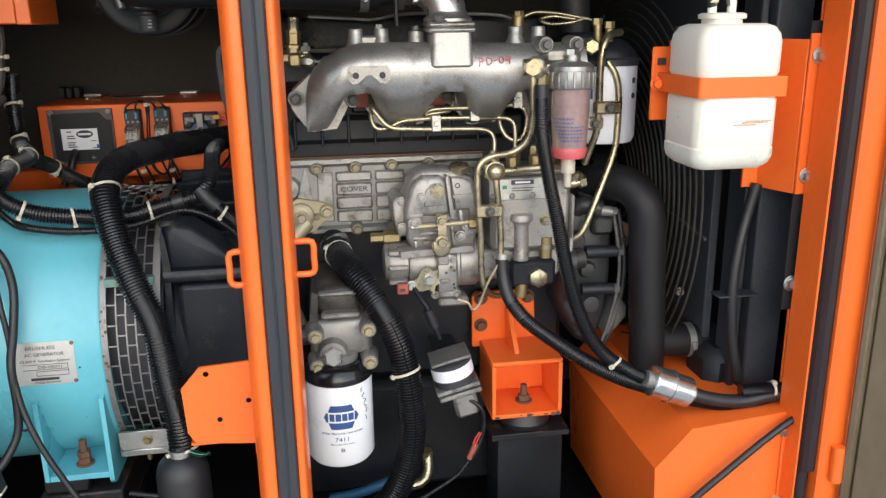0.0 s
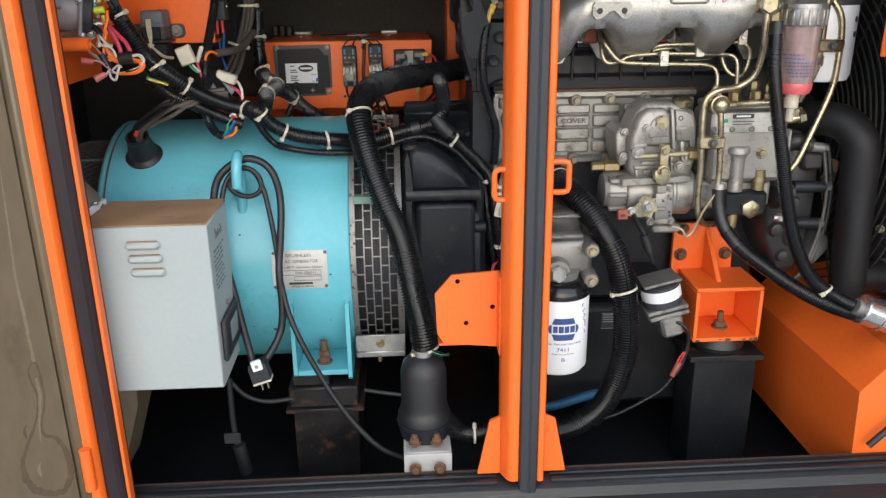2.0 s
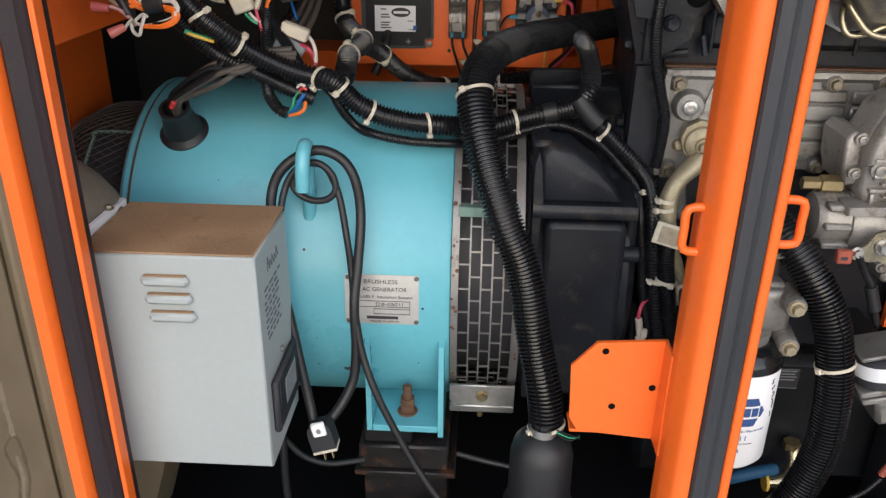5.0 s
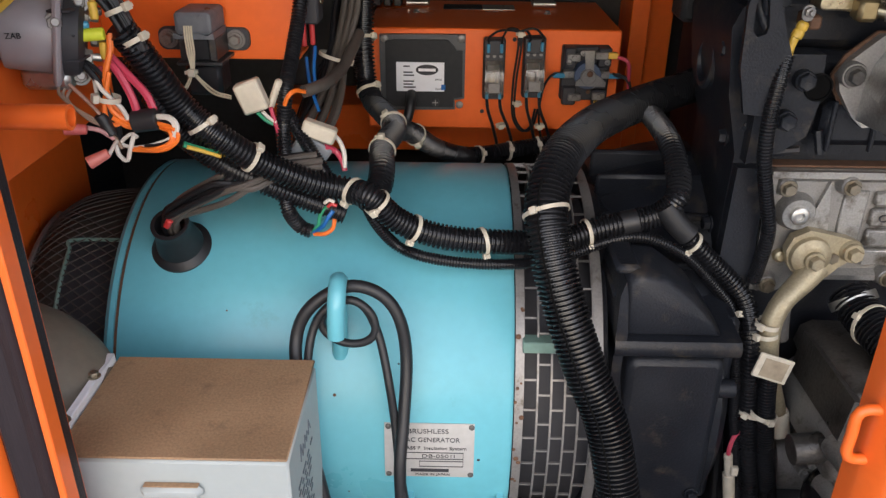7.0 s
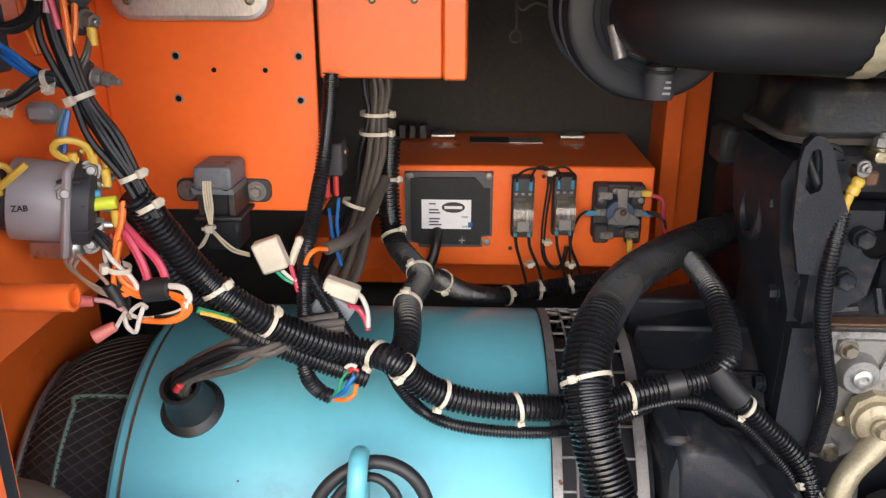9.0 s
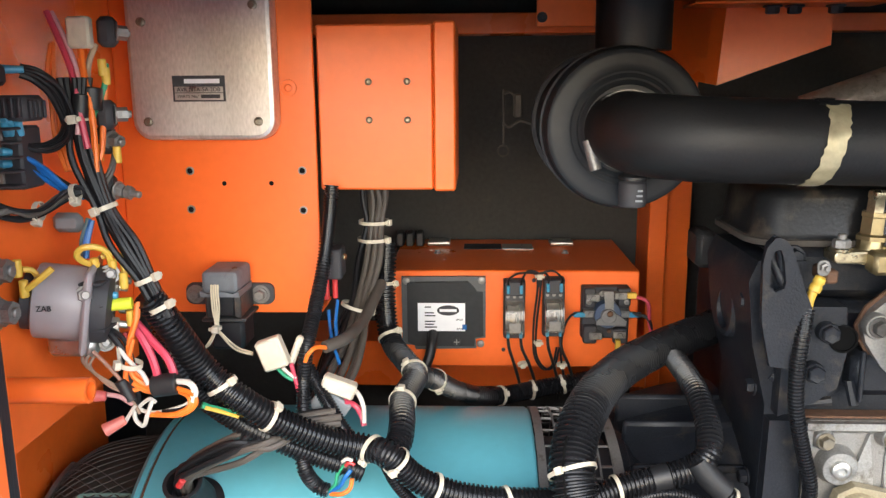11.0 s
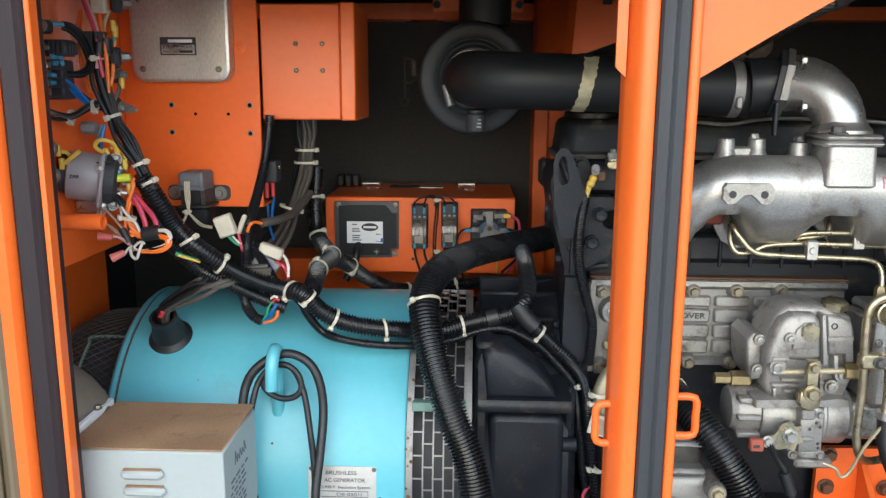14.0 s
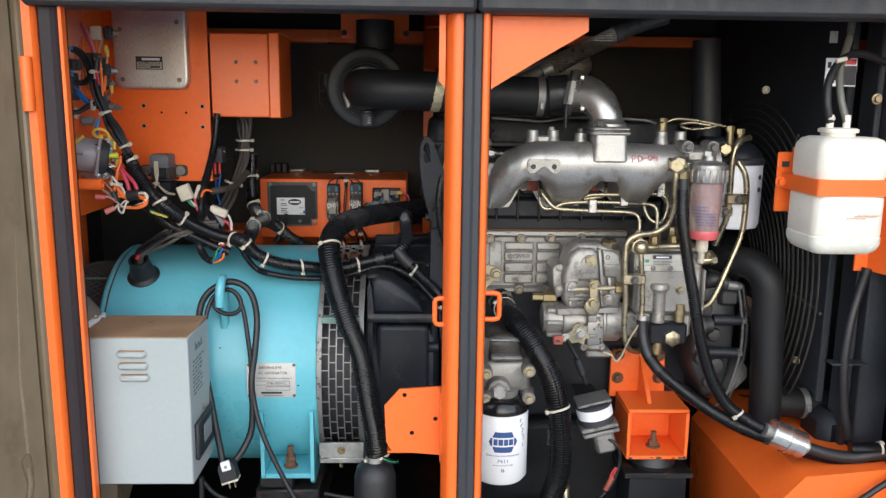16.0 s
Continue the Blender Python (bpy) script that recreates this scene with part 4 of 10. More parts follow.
part("cap_rivet", Geo().lathe([(0.003, 0), (0.0026, 0.0012), (0.001, 0.0018)], (-0.574, 1.438, 1.2593), (0, 0, 1), 12), RUST, tr)
part("core", Geo().box((-0.599, 1.428, 1.2115), (-0.573, 1.468, 1.2336), 0.002), OILBLK, tr)
for x in (-0.602, -0.573):
    part("core_frame", Geo().box((x, 1.426, 1.2115), (x + 0.007, 1.47, 1.2336), 0.001), OILCAST, tr, "oil-stained steel core frame")
part("base_flange", Geo().box((-0.606, 1.424, 1.2075), (-0.561, 1.472, 1.2112), 0.001), OILCAST, tr)
part("lower_body", Geo().box((-0.602, 1.432, 1.175), (-0.566, 1.470, 1.2072), 0.004), OILBLK, tr)
CREAMW = surf("cream_wire", (0.55, 0.49, 0.36), 0.45, var=0.15, bump=0.02)
for k in range(4):
    o = 0.0022 * k
    tail = [(-0.586 + o * 0.6, 1.412, 1.196 + 0.001 * k), (-0.572 + o, 1.404, 1.182 + 0.002 * k), (-0.548, 1.396, 1.179 + 0.0022 * k)] if k > 1 else [(-0.598 + o, 1.414, 1.188), (-0.609 + o * 0.6, 1.418, 1.177 + 0.003 * k), (-0.620 + o, 1.428, 1.174)]
    part("wire", Geo().sweep([(-0.594 + o, 1.424, 1.246), (-0.593 + o, 1.4195, 1.237), (-0.5925 + o, 1.419, 1.222), (-0.590 + o * 0.45, 1.416, 1.204)] + tail, 0.00105, 6), CREAMW, tr)
strap("cable_tie", (-0.588, 1.416, 1.204), (0, 0, 1), 0.0036, tr, wide=0.003)

# governor box on the rear wall
gov = thing("relay_box", "orange sheet-steel relay box with hinged lid", "relay box", at=(0.036, -0.010, -0.006))
part("box_body", Geo().box((-0.495, 1.786, 1.056), (-0.141, 2.015, 1.199), 0.002), ORANGE, gov)
part("bottom_rail", Geo().box((-0.66, 1.90, 0.98), (-0.10, 2.015, 1.055), 0.002), ORANGE, gov)
for x in (-0.431, -0.233):
    h = part("hinge", Geo().box((x - 0.018, 1.955, 1.1995), (x + 0.018, 1.99, 1.206), 0.001).cyl((x - 0.018, 1.952, 1.205), (x + 0.018, 1.952, 1.205), 0.004), STEEL, gov)
    part("screw", Geo().bolt((x, 1.90, 1.1995), (0, 0, 1), 0.004), STEEL, gov)
part("caution_label", Geo().box((-0.39, 1.93, 1.1995), (-0.33, 1.97, 1.2005), 0.0002), INK, gov)
part("caution_label", Geo().box((-0.329, 1.93, 1.1995), (-0.28, 1.97, 1.2005), 0.0002), STEEL, gov)
for k in range(3):
    part("terminal", Geo().box((-0.50 + k * 0.016, 1.95, 1.1995), (-0.488 + k * 0.016, 1.98, 1.222), 0.002), RUBBER, gov)

spd = thing("speed_controller", "dark grey electronic speed controller with white label", "controller", at=(0.034, -0.0102, -0.006))
SLATE = surf("slate_grey_plate", (0.062, 0.066, 0.072), 0.5, var=0.15, scale=25, bump=0.08, dirt=(0.16, 0.15, 0.13), amount=0.25)
spd_face = thing("controller_mount", "grey notched steel mounting plate of the controller", "plate")
part("plate", sheet([(-0.440, 1.769, 1.185), (-0.321, 1.769, 1.186), (-0.321, 1.769, 1.096), (-0.335, 1.769, 1.094), (-0.334, 1.769, 1.080), (-0.421, 1.769, 1.078), (-0.423, 1.769, 1.084), (-0.440, 1.769, 1.086)], 0.006), SLATE, spd_face)
part("corner_tab", sheet([(-0.440, 1.766, 1.185), (-0.422, 1.766, 1.186), (-0.423, 1.766, 1.166), (-0.425, 1.766, 1.163), (-0.426, 1.766, 1.149), (-0.440, 1.766, 1.149)], 0.004), SLATE, spd_face)
part("corner_tab", sheet([(-0.346, 1.766, 1.186), (-0.321, 1.766, 1.186), (-0.321, 1.766, 1.165), (-0.333, 1.766, 1.165), (-0.337, 1.766, 1.171), (-0.345, 1.766, 1.173)], 0.004), SLATE, spd_face)
for p in ((-0.433, 1.766, 1.180), (-0.327, 1.766, 1.181), (-0.328, 1.769, 1.087)):
    part("screw", Geo().lathe([(0.0055, 0), (0.005, 0.002), (0.003, 0.003)], p, (0, -1, 0), 16), TARN, spd_face)
part("housing", sheet([tuple(Vector(p) + Vector((-0.034, 0.0102, 0.006))) for p in [(-0.432, 1.763, 1.178), (-0.345, 1.763, 1.179), (-0.337, 1.763, 1.171), (-0.333, 1.763, 1.165), (-0.325, 1.763, 1.165), (-0.324, 1.763, 1.100), (-0.336, 1.763, 1.098), (-0.337, 1.763, 1.085), (-0.419, 1.763, 1.085), (-0.432, 1.763, 1.090)]], 0.007), DGREY, spd)
lab = part("label_sticker", Geo().box((-0.451, 1.7708, 1.114), (-0.384, 1.7722, 1.155), 0.0002), PAPER, spd, "white printed label")
part("print_bar", Geo().box((-0.420, 1.7702, 1.1425), (-0.396, 1.7709, 1.1465), 0.0001), PAPER, lab)
part("print_oval", Geo().lathe([(0.0, 0), (0.0075, 0.0), (0.0075, 0.0003), (0.0, 0.0003)], (0, 0, 0), (0, -1, 0), 24, Matrix.Translation((-0.408, 1.7709, 1.1445)) @ Matrix.Diagonal((2.1, 1, 1, 1)), cap=False), INK, lab)
for i, w in enumerate((0.009, 0, 0.013, 0.015, 0, 0.015, 0.013, 0.017)):
    if w:
        part("print_bar", Geo().box((-0.441, 1.7702, 1.1485 - i * 0.0042), (-0.441 + w, 1.7709, 1.1503 - i * 0.0042), 0.0001), INK, lab)
words("print", "SPEED", (-0.392, 1.7703, 1.131), 0.0035, INK, lab)
words("print", "GAIN", (-0.392, 1.7703, 1.1175), 0.0035, INK, lab)
part("trim_pot", Geo().box((-0.388, 1.7702, 1.1165), (-0.382, 1.7709, 1.124), 0.0001), BLUE, spd)
part("adjuster", Geo().cyl((-0.396, 1.7725, 1.0985), (-0.396, 1.769, 1.0985), 0.006), INK, spd)
part("adjuster_slot", Geo().box((-0.4, 1.7684, 1.098), (-0.392, 1.7692, 1.099), 0.0001).box((-0.3965, 1.7684, 1.0945), (-0.3955, 1.7692, 1.1025), 0.0001), STEEL, spd)
part("cable", Geo().sweep([(-0.43, 1.772, 1.110), (-0.43, 1.758, 1.104), (-0.435, 1.748, 1.08), (-0.45, 1.74, 1.05)], 0.0072, 12), RUBBER, spd)

CLEARC = surf("clear_relay_plastic", (0.50, 0.455, 0.40), 0.16, var=0.1, scale=40, bump=0.02)
CLEARC.node_tree.nodes["Principled BSDF"].inputs["Transmission Weight"].default_value = 0.8
for p in ((-0.253, 1.179), (-0.295, 1.076)):
    part("box_hole", Geo().cyl((p[0] - 0.036, 1.7865, p[1] + 0.006), (p[0] - 0.036, 1.7852, p[1] + 0.006), 0.003, seg=12), INK, gov)
for x0, x1, zz in ((-0.332, -0.302, 0.0), (-0.277, -0.247, 0.003)):
    r = thing("relay", "clear-cased relay in a black socket with blue terminals", "relay", "relays on the box", at=(0.036, -0.0102, -0.006))
    part("socket", Geo().box((x0, 1.768, 1.105 + zz), (x1, 1.7855, 1.189 + zz), 0.002), INK, r)
    part("relay_can", Geo().prism([(1.7675, 1.118 + zz), (1.745, 1.118 + zz), (1.744, 1.120 + zz), (1.745, 1.150 + zz), (1.750, 1.156 + zz), (1.7675, 1.160 + zz)], "x", x0 + 0.002, x1 - 0.002), CLEARC, r, "clear smoked relay case")
    part("coil", Geo().cyl((x0 + 0.010, 1.757, 1.126 + zz), (x0 + 0.010, 1.757, 1.146 + zz), 0.0062), RUST, r, "copper relay coil")
    part("yoke", Geo().box((x0 + 0.017, 1.751, 1.122 + zz), (x0 + 0.021, 1.766, 1.150 + zz), 0.0008).box((x0 + 0.005, 1.750, 1.147 + zz), (x0 + 0.021, 1.766, 1.150 + zz), 0.0008), STEEL, r)
    for x in (x0 + 0.006, (x0 + x1) / 2, x1 - 0.006):
        part("socket_screw", Geo().lathe([(0.0024, 0), (0.0022, 0.0012), (0.0008, 0.0012)], (x, 1.768, 1.1655 + zz), (0, -1, 0), 10), TARN, r)
    for z in (1.168, 1.1065):
        part("socket_step", Geo().box((x0 + 0.001, 1.7625, z + zz), (x1 - 0.001, 1.7682, z + 0.020 - 0.01 * (z < 1.12) + zz), 0.001), INK, r)
    part("contact_block", Geo().box((x0 + 0.007, 1.7435, 1.120 + zz), (x1 - 0.007, 1.7455, 1.134 + zz), 0.001), TARN, r)
    for x in (x0 + 0.006, x1 - 0.006):
        for z in (1.172, 1.108):
            part("terminal", Geo().box((x - 0.0022, 1.757, z + zz), (x + 0.0022, 1.7675, z + 0.012 + zz), 0.001), LUGBLUE, r, "blue spade terminal")
    for j, x in enumerate((x0 + 0.006, x1 - 0.006)):
        part("wire", Geo().sweep([(x, 1.762, 1.110 + zz), (x + 0.002, 1.755, 1.094), (x + 0.010 + j * 0.003, 1.756, 1.068), (x + 0.018 + j * 0.004, 1.77, 1.035), (x + 0.019, 1.78, 1.01)], 0.0022, 8), WIREB, r)
        part("wire", Geo().sweep([(x, 1.762, 1.184 + zz), (x + 0.001, 1.756, 1.194), (x * 0.62 - 0.285 * 0.38, 1.752, 1.2035 + 0.003 * j), (-0.286 + 0.003 * j, 1.751, 1.201), (-0.2865 + 0.004 * j, 1.752, 1.178), (-0.2905 + 0.004 * j, 1.756, 1.13), (-0.289 + 0.003 * j, 1.758, 1.085), (-0.276 + 0.004 * j, 1.762, 1.062), (-0.262 + 0.003 * j, 1.768, 1.066), (-0.256 + 0.004 * j, 1.775, 1.09)], 0.0016, 8), WIREB, r)
    strap("cable_tie", (-0.2845, 1.7515, 1.2 if x0 < -0.3 else 1.105), (0, 0, -1), 0.005, r)
    strap("cable_tie", ((x0 + x1) / 2 + 0.012, 1.76, 1.07), (0.2, 0, -1), 0.006, r)

mag = thing("magnetic_switch", "open black magnetic switch with blue coil", "switch", at=(0.037, -0.0102, -0.004))
part("base", Geo().box((-0.224, 1.77, 1.103), (-0.158, 1.7855, 1.178), 0.002), INK, mag)
part("coil", Geo().cyl((-0.19, 1.77, 1.142), (-0.19, 1.752, 1.142), 0.0185), surf("coil_slate", (0.05, 0.075, 0.13), 0.45), mag, "slate-blue coil")
part("armature", sheet([tuple(Vector(p) + Vector((-0.037, 0.0102, 0.004))) for p in [(-0.160, 1.738, 1.173), (-0.147, 1.738, 1.173), (-0.146, 1.738, 1.143), (-0.136, 1.738, 1.137), (-0.128, 1.738, 1.130), (-0.129, 1.738, 1.124), (-0.169, 1.738, 1.125), (-0.169, 1.738, 1.131), (-0.161, 1.738, 1.137), (-0.157, 1.738, 1.143)]], 0.003), TARN, mag)
for x, z in ((-0.21, 1.165), (-0.172, 1.168), (-0.213, 1.142), (-0.168, 1.142), (-0.205, 1.11), (-0.172, 1.112)):
    part("contact", Geo().box((x - 0.009, 1.757, z - 0.005), (x + 0.009, 1.7695, z + 0.005), 0.001).cyl((x, 1.757, z), (x, 1.754, z), 0.004, seg=12), TARN, mag)
for x0, x1, z0, z1 in ((-0.222, -0.203, 1.098, 1.124), (-0.180, -0.160, 1.098, 1.120), (-0.222, -0.206, 1.150, 1.178), (-0.176, -0.158, 1.152, 1.178)):
    part("moulding", Geo().box((x0, 1.7605, z0), (x1, 1.772, z1), 0.002), INK, mag)
for x, z in ((-0.216, 1.160), (-0.164, 1.160), (-0.198, 1.172), (-0.182, 1.128)):
    part("screw", Geo().lathe([(0.0042, 0), (0.004, 0.0018), (0.002, 0.0026), (0.001, 0.0016)], (x, 1.7565, z), (0, -1, 0), 14), TARN, mag)
part("coil_core", Geo().cyl((-0.19, 1.752, 1.142), (-0.19, 1.744, 1.142), 0.0105), TARN, mag)
part("armature_rivet", Geo().lathe([(0.0042, 0), (0.0036, 0.002), (0.001, 0.003)], (-0.1895, 1.738, 1.148), (0, -1, 0), 14).lathe([(0.003, 0), (0.0026, 0.002)], (-0.1905, 1.738, 1.124), (0, -1, 0), 12), RUST, mag)
for x in (-0.228, -0.152):
    part("terminal", Geo().box((x - 0.009, 1.757, 1.137), (x + 0.009, 1.763, 1.144), 0.0015), LUGBLUE, mag, "blue crimp terminal")
for p, q, mt in (((-0.158, 1.76, 1.168), (-0.13, 1.75, 1.10), PINK), ((-0.155, 1.76, 1.143), (-0.14, 1.75, 1.09), WIREB)):
    part("wire", Geo().sweep([p, (p[0] + 0.02, 1.75, p[2] - 0.006), (p[0] + 0.024, 1.75, p[2] - 0.035), q, (q[0] - 0.025, 1.77, 1.06)], 0.0026, 8), mt, mag)
part("terminal", Geo().box((-0.164, 1.754, 1.165), (-0.151, 1.762, 1.173), 0.001), YELLOW, mag, "yellow crimp terminal")
part("terminal", Geo().box((-0.178, 1.752, 1.09), (-0.171, 1.76, 1.106), 0.001), YELLOW, mag, "yellow crimp terminal")
part("wire", Geo().sweep([(-0.1745, 1.756, 1.09), (-0.1745, 1.757, 1.06)], 0.0016, 6), YELLOW, mag)
part("wire", Geo().sweep([(-0.224, 1.762, 1.143), (-0.24, 1.757, 1.14), (-0.25, 1.757, 1.12), (-0.252, 1.765, 1.08), (-0.245, 1.775, 1.04)], 0.0018, 6), WIREB, mag)

# ---- air intake ----
air = thing("air_cleaner", "black round air cleaner with black intake hose", "air cleaner", at=(-0.003, 0.002, 0.015))
part("canister", Geo().lathe([(0.05, 0), (0.080, 0.002), (0.083, 0.006), (0.083, 0.02), (0.079, 0.024), (0.079, 0.20), (0.072, 0.21)], (-0.18, 1.505, 1.391), (0, 1, 0), 48), AIRBLK, air)
part("end_cap", Geo().lathe([(0.0805, 0), (0.080, 0.0045), (0.0785, 0.0058), (0.074, 0.0064), (0.066, 0.0072), (0.060, 0.0080), (0.0575, 0.0092), (0.0555, 0.0086), (0.053, 0.0100), (0.051, 0.0112), (0.049, 0.0106), (0.0465, 0.0120), (0.044, 0.0150), (0.040, 0.0155)], (-0.18, 1.5055, 1.391), (0, -1, 0), 64), AIRBLK, air, "black dished end cap")
for k in range(2):
    part("clamp_band", Geo().lathe([(0.080, 0.03 + 0.12 * k), (0.0845, 0.032 + 0.12 * k), (0.0845, 0.046 + 0.12 * k), (0.080, 0.048 + 0.12 * k)], (-0.18, 1.505, 1.391), (0, 1, 0), 48, cap=False), BLACK, air)
part("latch_ring", Geo().lathe([(0.0055, -0.0015), (0.0078, -0.0015), (0.0078, 0.0015), (0.0055, 0.0015)], (-0.298, 1.678, 1.354), (0, 1, 0), 16, cap=False).cyl((-0.298, 1.678, 1.361), (-0.298, 1.678, 1.430), 0.0016, seg=8), DUSTM, air, "dull latch pin with ring")
part("band_latch", Geo().box((-0.286, 1.660, 1.396), (-0.276, 1.676, 1.424), 0.002).sweep([(-0.298, 1.678, 1.424), (-0.290, 1.674, 1.426), (-0.282, 1.668, 1.418)], 0.0018, 6).sweep([(-0.298, 1.678, 1.388), (-0.290, 1.674, 1.384), (-0.277, 1.668, 1.392), (-0.260, 1.662, 1.386)], 0.0018, 6), DUSTM, air, "dusty band latch")
for k in range(4):
    part("label_bar", Geo().box((-0.0006, -0.0011, -0.016), (0.0006, 0.0011, 0.016), 0.0002, Matrix.Translation((-0.18 + 0.0796 * math.cos(radians(197)), 1.5285 + 0.0052 * k, 1.391 + 0.0796 * math.sin(radians(197)))) @ Matrix.Rotation(radians(-17), 4, "Y")), GREY, air)
part("outlet_neck", Geo().cyl((-0.165, 1.56, 1.47), (-0.165, 1.56, 1.53), 0.04), DUCT, air)
ind = part("dust_indicator", Geo().lathe([(0.0105, 0), (0.0130, 0.001), (0.0138, 0.004), (0.0138, 0.024), (0.0122, 0.026), (0.0122, 0.031), (0.0095, 0.033)], (-0.1765, 1.472, 1.3155), (0, 0, 1), 24), INK, air, "black dust indicator")
part("indicator_collar", Geo().lathe([(0.0128, 0), (0.0142, 0.001), (0.0142, 0.004), (0.0128, 0.005)], (-0.1765, 1.472, 1.342), (0, 0, 1), 24), RUBBER, ind)
for j in range(3):
    part("print_bar", Geo().box((-0.176 + 0.001 * j, 1.4578, 1.322 + 0.005 * j), (-0.169, 1.4586, 1.324 + 0.005 * j), 0.0002), GREY, ind)
hs = thing("intake_hose", "matt black rubber intake hose with foil tape band", "hose")
part("tube", Geo().sweep([(-0.188, 1.505, 1.406), (-0.188, 1.475, 1.406), (-0.182, 1.43, 1.405), (-0.158, 1.402, 1.4035), (-0.12, 1.392, 1.402), (-0.03, 1.39, 1.3995), (0.06, 1.388, 1.397), (0.175, 1.387, 1.392)], 0.0385, 32, taper=lambda t: 1.0 - 0.08 * t), DUCT, hs)
def torn(g, x0, x1, lean, a0, a1, r, seed):
    """A wrinkled strip of tape wound part of the way round the hose, leaning as it goes."""
    random.seed(seed)
    n, vs, fs = 26, [], []
    for i in range(n + 1):
        t = i / n
        a = math.radians(a0 + (a1 - a0) * t)
        for u in range(4):
            x = x0 + (x1 - x0) * u / 3 + lean * t + (random.uniform(-0.0016, 0.0016) if u in (0, 3) else 0)
            q = r + random.uniform(0.0003, 0.0013)
            vs.append((x, 1.39 + q * math.cos(a), 1.3998 + q * math.sin(a)))
    for i in range(n):
        for u in range(3):
            fs.append((i * 4 + u, i * 4 + u + 1, i * 4 + u + 5, i * 4 + u + 4))
    return g.add(vs, fs)


part("foil_tape", torn(Geo(), -0.040, -0.0225, -0.016, 118, 262, 0.0372, 3), TAPE, hs, "crinkled gold foil tape")
part("old_tape", torn(Geo(), -0.043, -0.027, -0.004, 80, 122, 0.0372, 5), RUBBER, hs, "black tape end")
part("hose_clamp", Geo().lathe([(0.0355, 0), (0.0372, 0), (0.0372, 0.013), (0.0355, 0.013)], (0.148, 1.387, 1.393), (1, 0, -0.03), 32, cap=False).box((0.150, 1.350, 1.368), (0.159, 1.357, 1.384), 0.002), TARN, hs)
part("hose_clamp", Geo().lathe([(0.0385, -0.004), (0.0397, -0.004), (0.0397, 0.004), (0.0385, 0.004)], (-0.186, 1.478, 1.406), (0.05, -1, 0), 32, cap=False).cyl((-0.224, 1.478, 1.397), (-0.216, 1.474, 1.367), 0.006), TARN, hs)
# orange brackets that hang from the roof
hg = thing("cleaner_bracket", "orange hanger bracket for the air cleaner", "bracket")
part("hanger_plate", Geo().box((-0.257, 1.75, 1.523), (-0.100, 1.755, 1.655), 0.001), ORANGE, hg)
for x in (-0.25, -0.107):
    part("hanger_bolt", Geo().bolt((x, 1.75, 1.535), (0, -1, 0), 0.005), INK, hg)
rb = thing("roof_bracket", "orange sheet-steel bracket above the engine", "bracket")
fold = (-0.008, 1.800, 1.447)
tip = (0.140, 1.800, 1.499)
edge = (-0.063, 1.900, 1.464)
part("side_web", sheet([edge, fold, (fold[0] + 0.014, 1.80, 1.655), (edge[0], 1.90, 1.655)]), ORANGE, rb)
part("gusset", sheet([fold, tip, (tip[0], 1.80, 1.655), (fold[0] + 0.014, 1.80, 1.655)]), ORANGE, rb)
part("flange", Geo().box((-0.060, 1.735, 1.548), (0.185, 1.7985, 1.552), 0.001), ORANGE, rb)
for x in (0.047, 0.075, 0.127):
    part("flange_bolt", Geo().bolt((x, 1.765, 1.548), (0, 0, -1), 0.009), INK, rb)

# ---- the engine ----
eng = thing("engine_block", "black-painted cast iron diesel engine block", "engine block")
part("block", Geo().box((-0.02, 1.445, 0.72), (0.50, 1.80, 1.24), 0.01), CAST, eng)
part("rear_plate", Geo().prism([(-0.045, 0.72), (-0.052, 1.0), (-0.05, 1.14), (-0.066, 1.2), (-0.074, 1.265), (-0.066, 1.285), (-0.021, 1.285), (-0.021, 0.72)], "y", 1.43, 1.57), CAST, eng)
part("core_plug", Geo().lathe([(0.030, -0.004), (0.030, 0.006), (0.027, 0.009), (0.022, 0.009), (0.021, 0.003), (0, 0.003)], (-0.062, 1.51, 1.215), (-1, 0, 0.05), 28), CAST, eng)
part("cylinder_head", Geo().box((-0.0445, 1.455, 1.2405), (0.50, 1.60, 1.2935), 0.010), CAST, eng)
part("cover_lip", jar(Geo(), -0.066, 0.484, 1.450, 1.605, [(1.2945, 0.001), (1.2950, 0.0), (1.3005, 0.0), (1.3012, 0.001)], 0.034), DUSTM, eng, "dusty brown cover flange")
part("rear_bracket", Geo().box((-0.074, 1.61, 1.235), (-0.050, 1.66, 1.280), 0.006), OILCAST, eng, "oily brown bracket on the head")
part("head_bolt", Geo().bolt((-0.030, 1.442, 1.287), (0, -1, 0), 0.0085), CAST, eng)
part("rocker_cover", jar(Geo(), -0.062, 0.48, 1.454, 1.60, [(1.3012, 0.0), (1.306, 0.003), (1.340, 0.006), (1.347, 0.010), (1.350, 0.016)], 0.032, 10), CASTGLOSS, eng, "oily black rocker cover")
part("breather_dome", Geo().lathe([(0.042, 0), (0.042, 0.012), (0.034, 0.02), (0.0, 0.022)], (-0.005, 1.53, 1.345), (0, 0, 1), 28), CASTGLOSS, eng)
part("sump", Geo().box((0.01, 1.42, 0.50), (0.46, 1.78, 0.719), 0.014), OILBLK, eng)
for i in range(9):
    part("water_rib", Geo().box((0.035 + i * 0.043, 1.421, 1.146), (0.040 + i * 0.043, 1.4255, 1.198), 0.0015), CAST, eng)
part("water_rail", Geo().box((0.03, 1.425, 1.15), (0.42, 1.4545, 1.195), 0.008), CAST, eng)
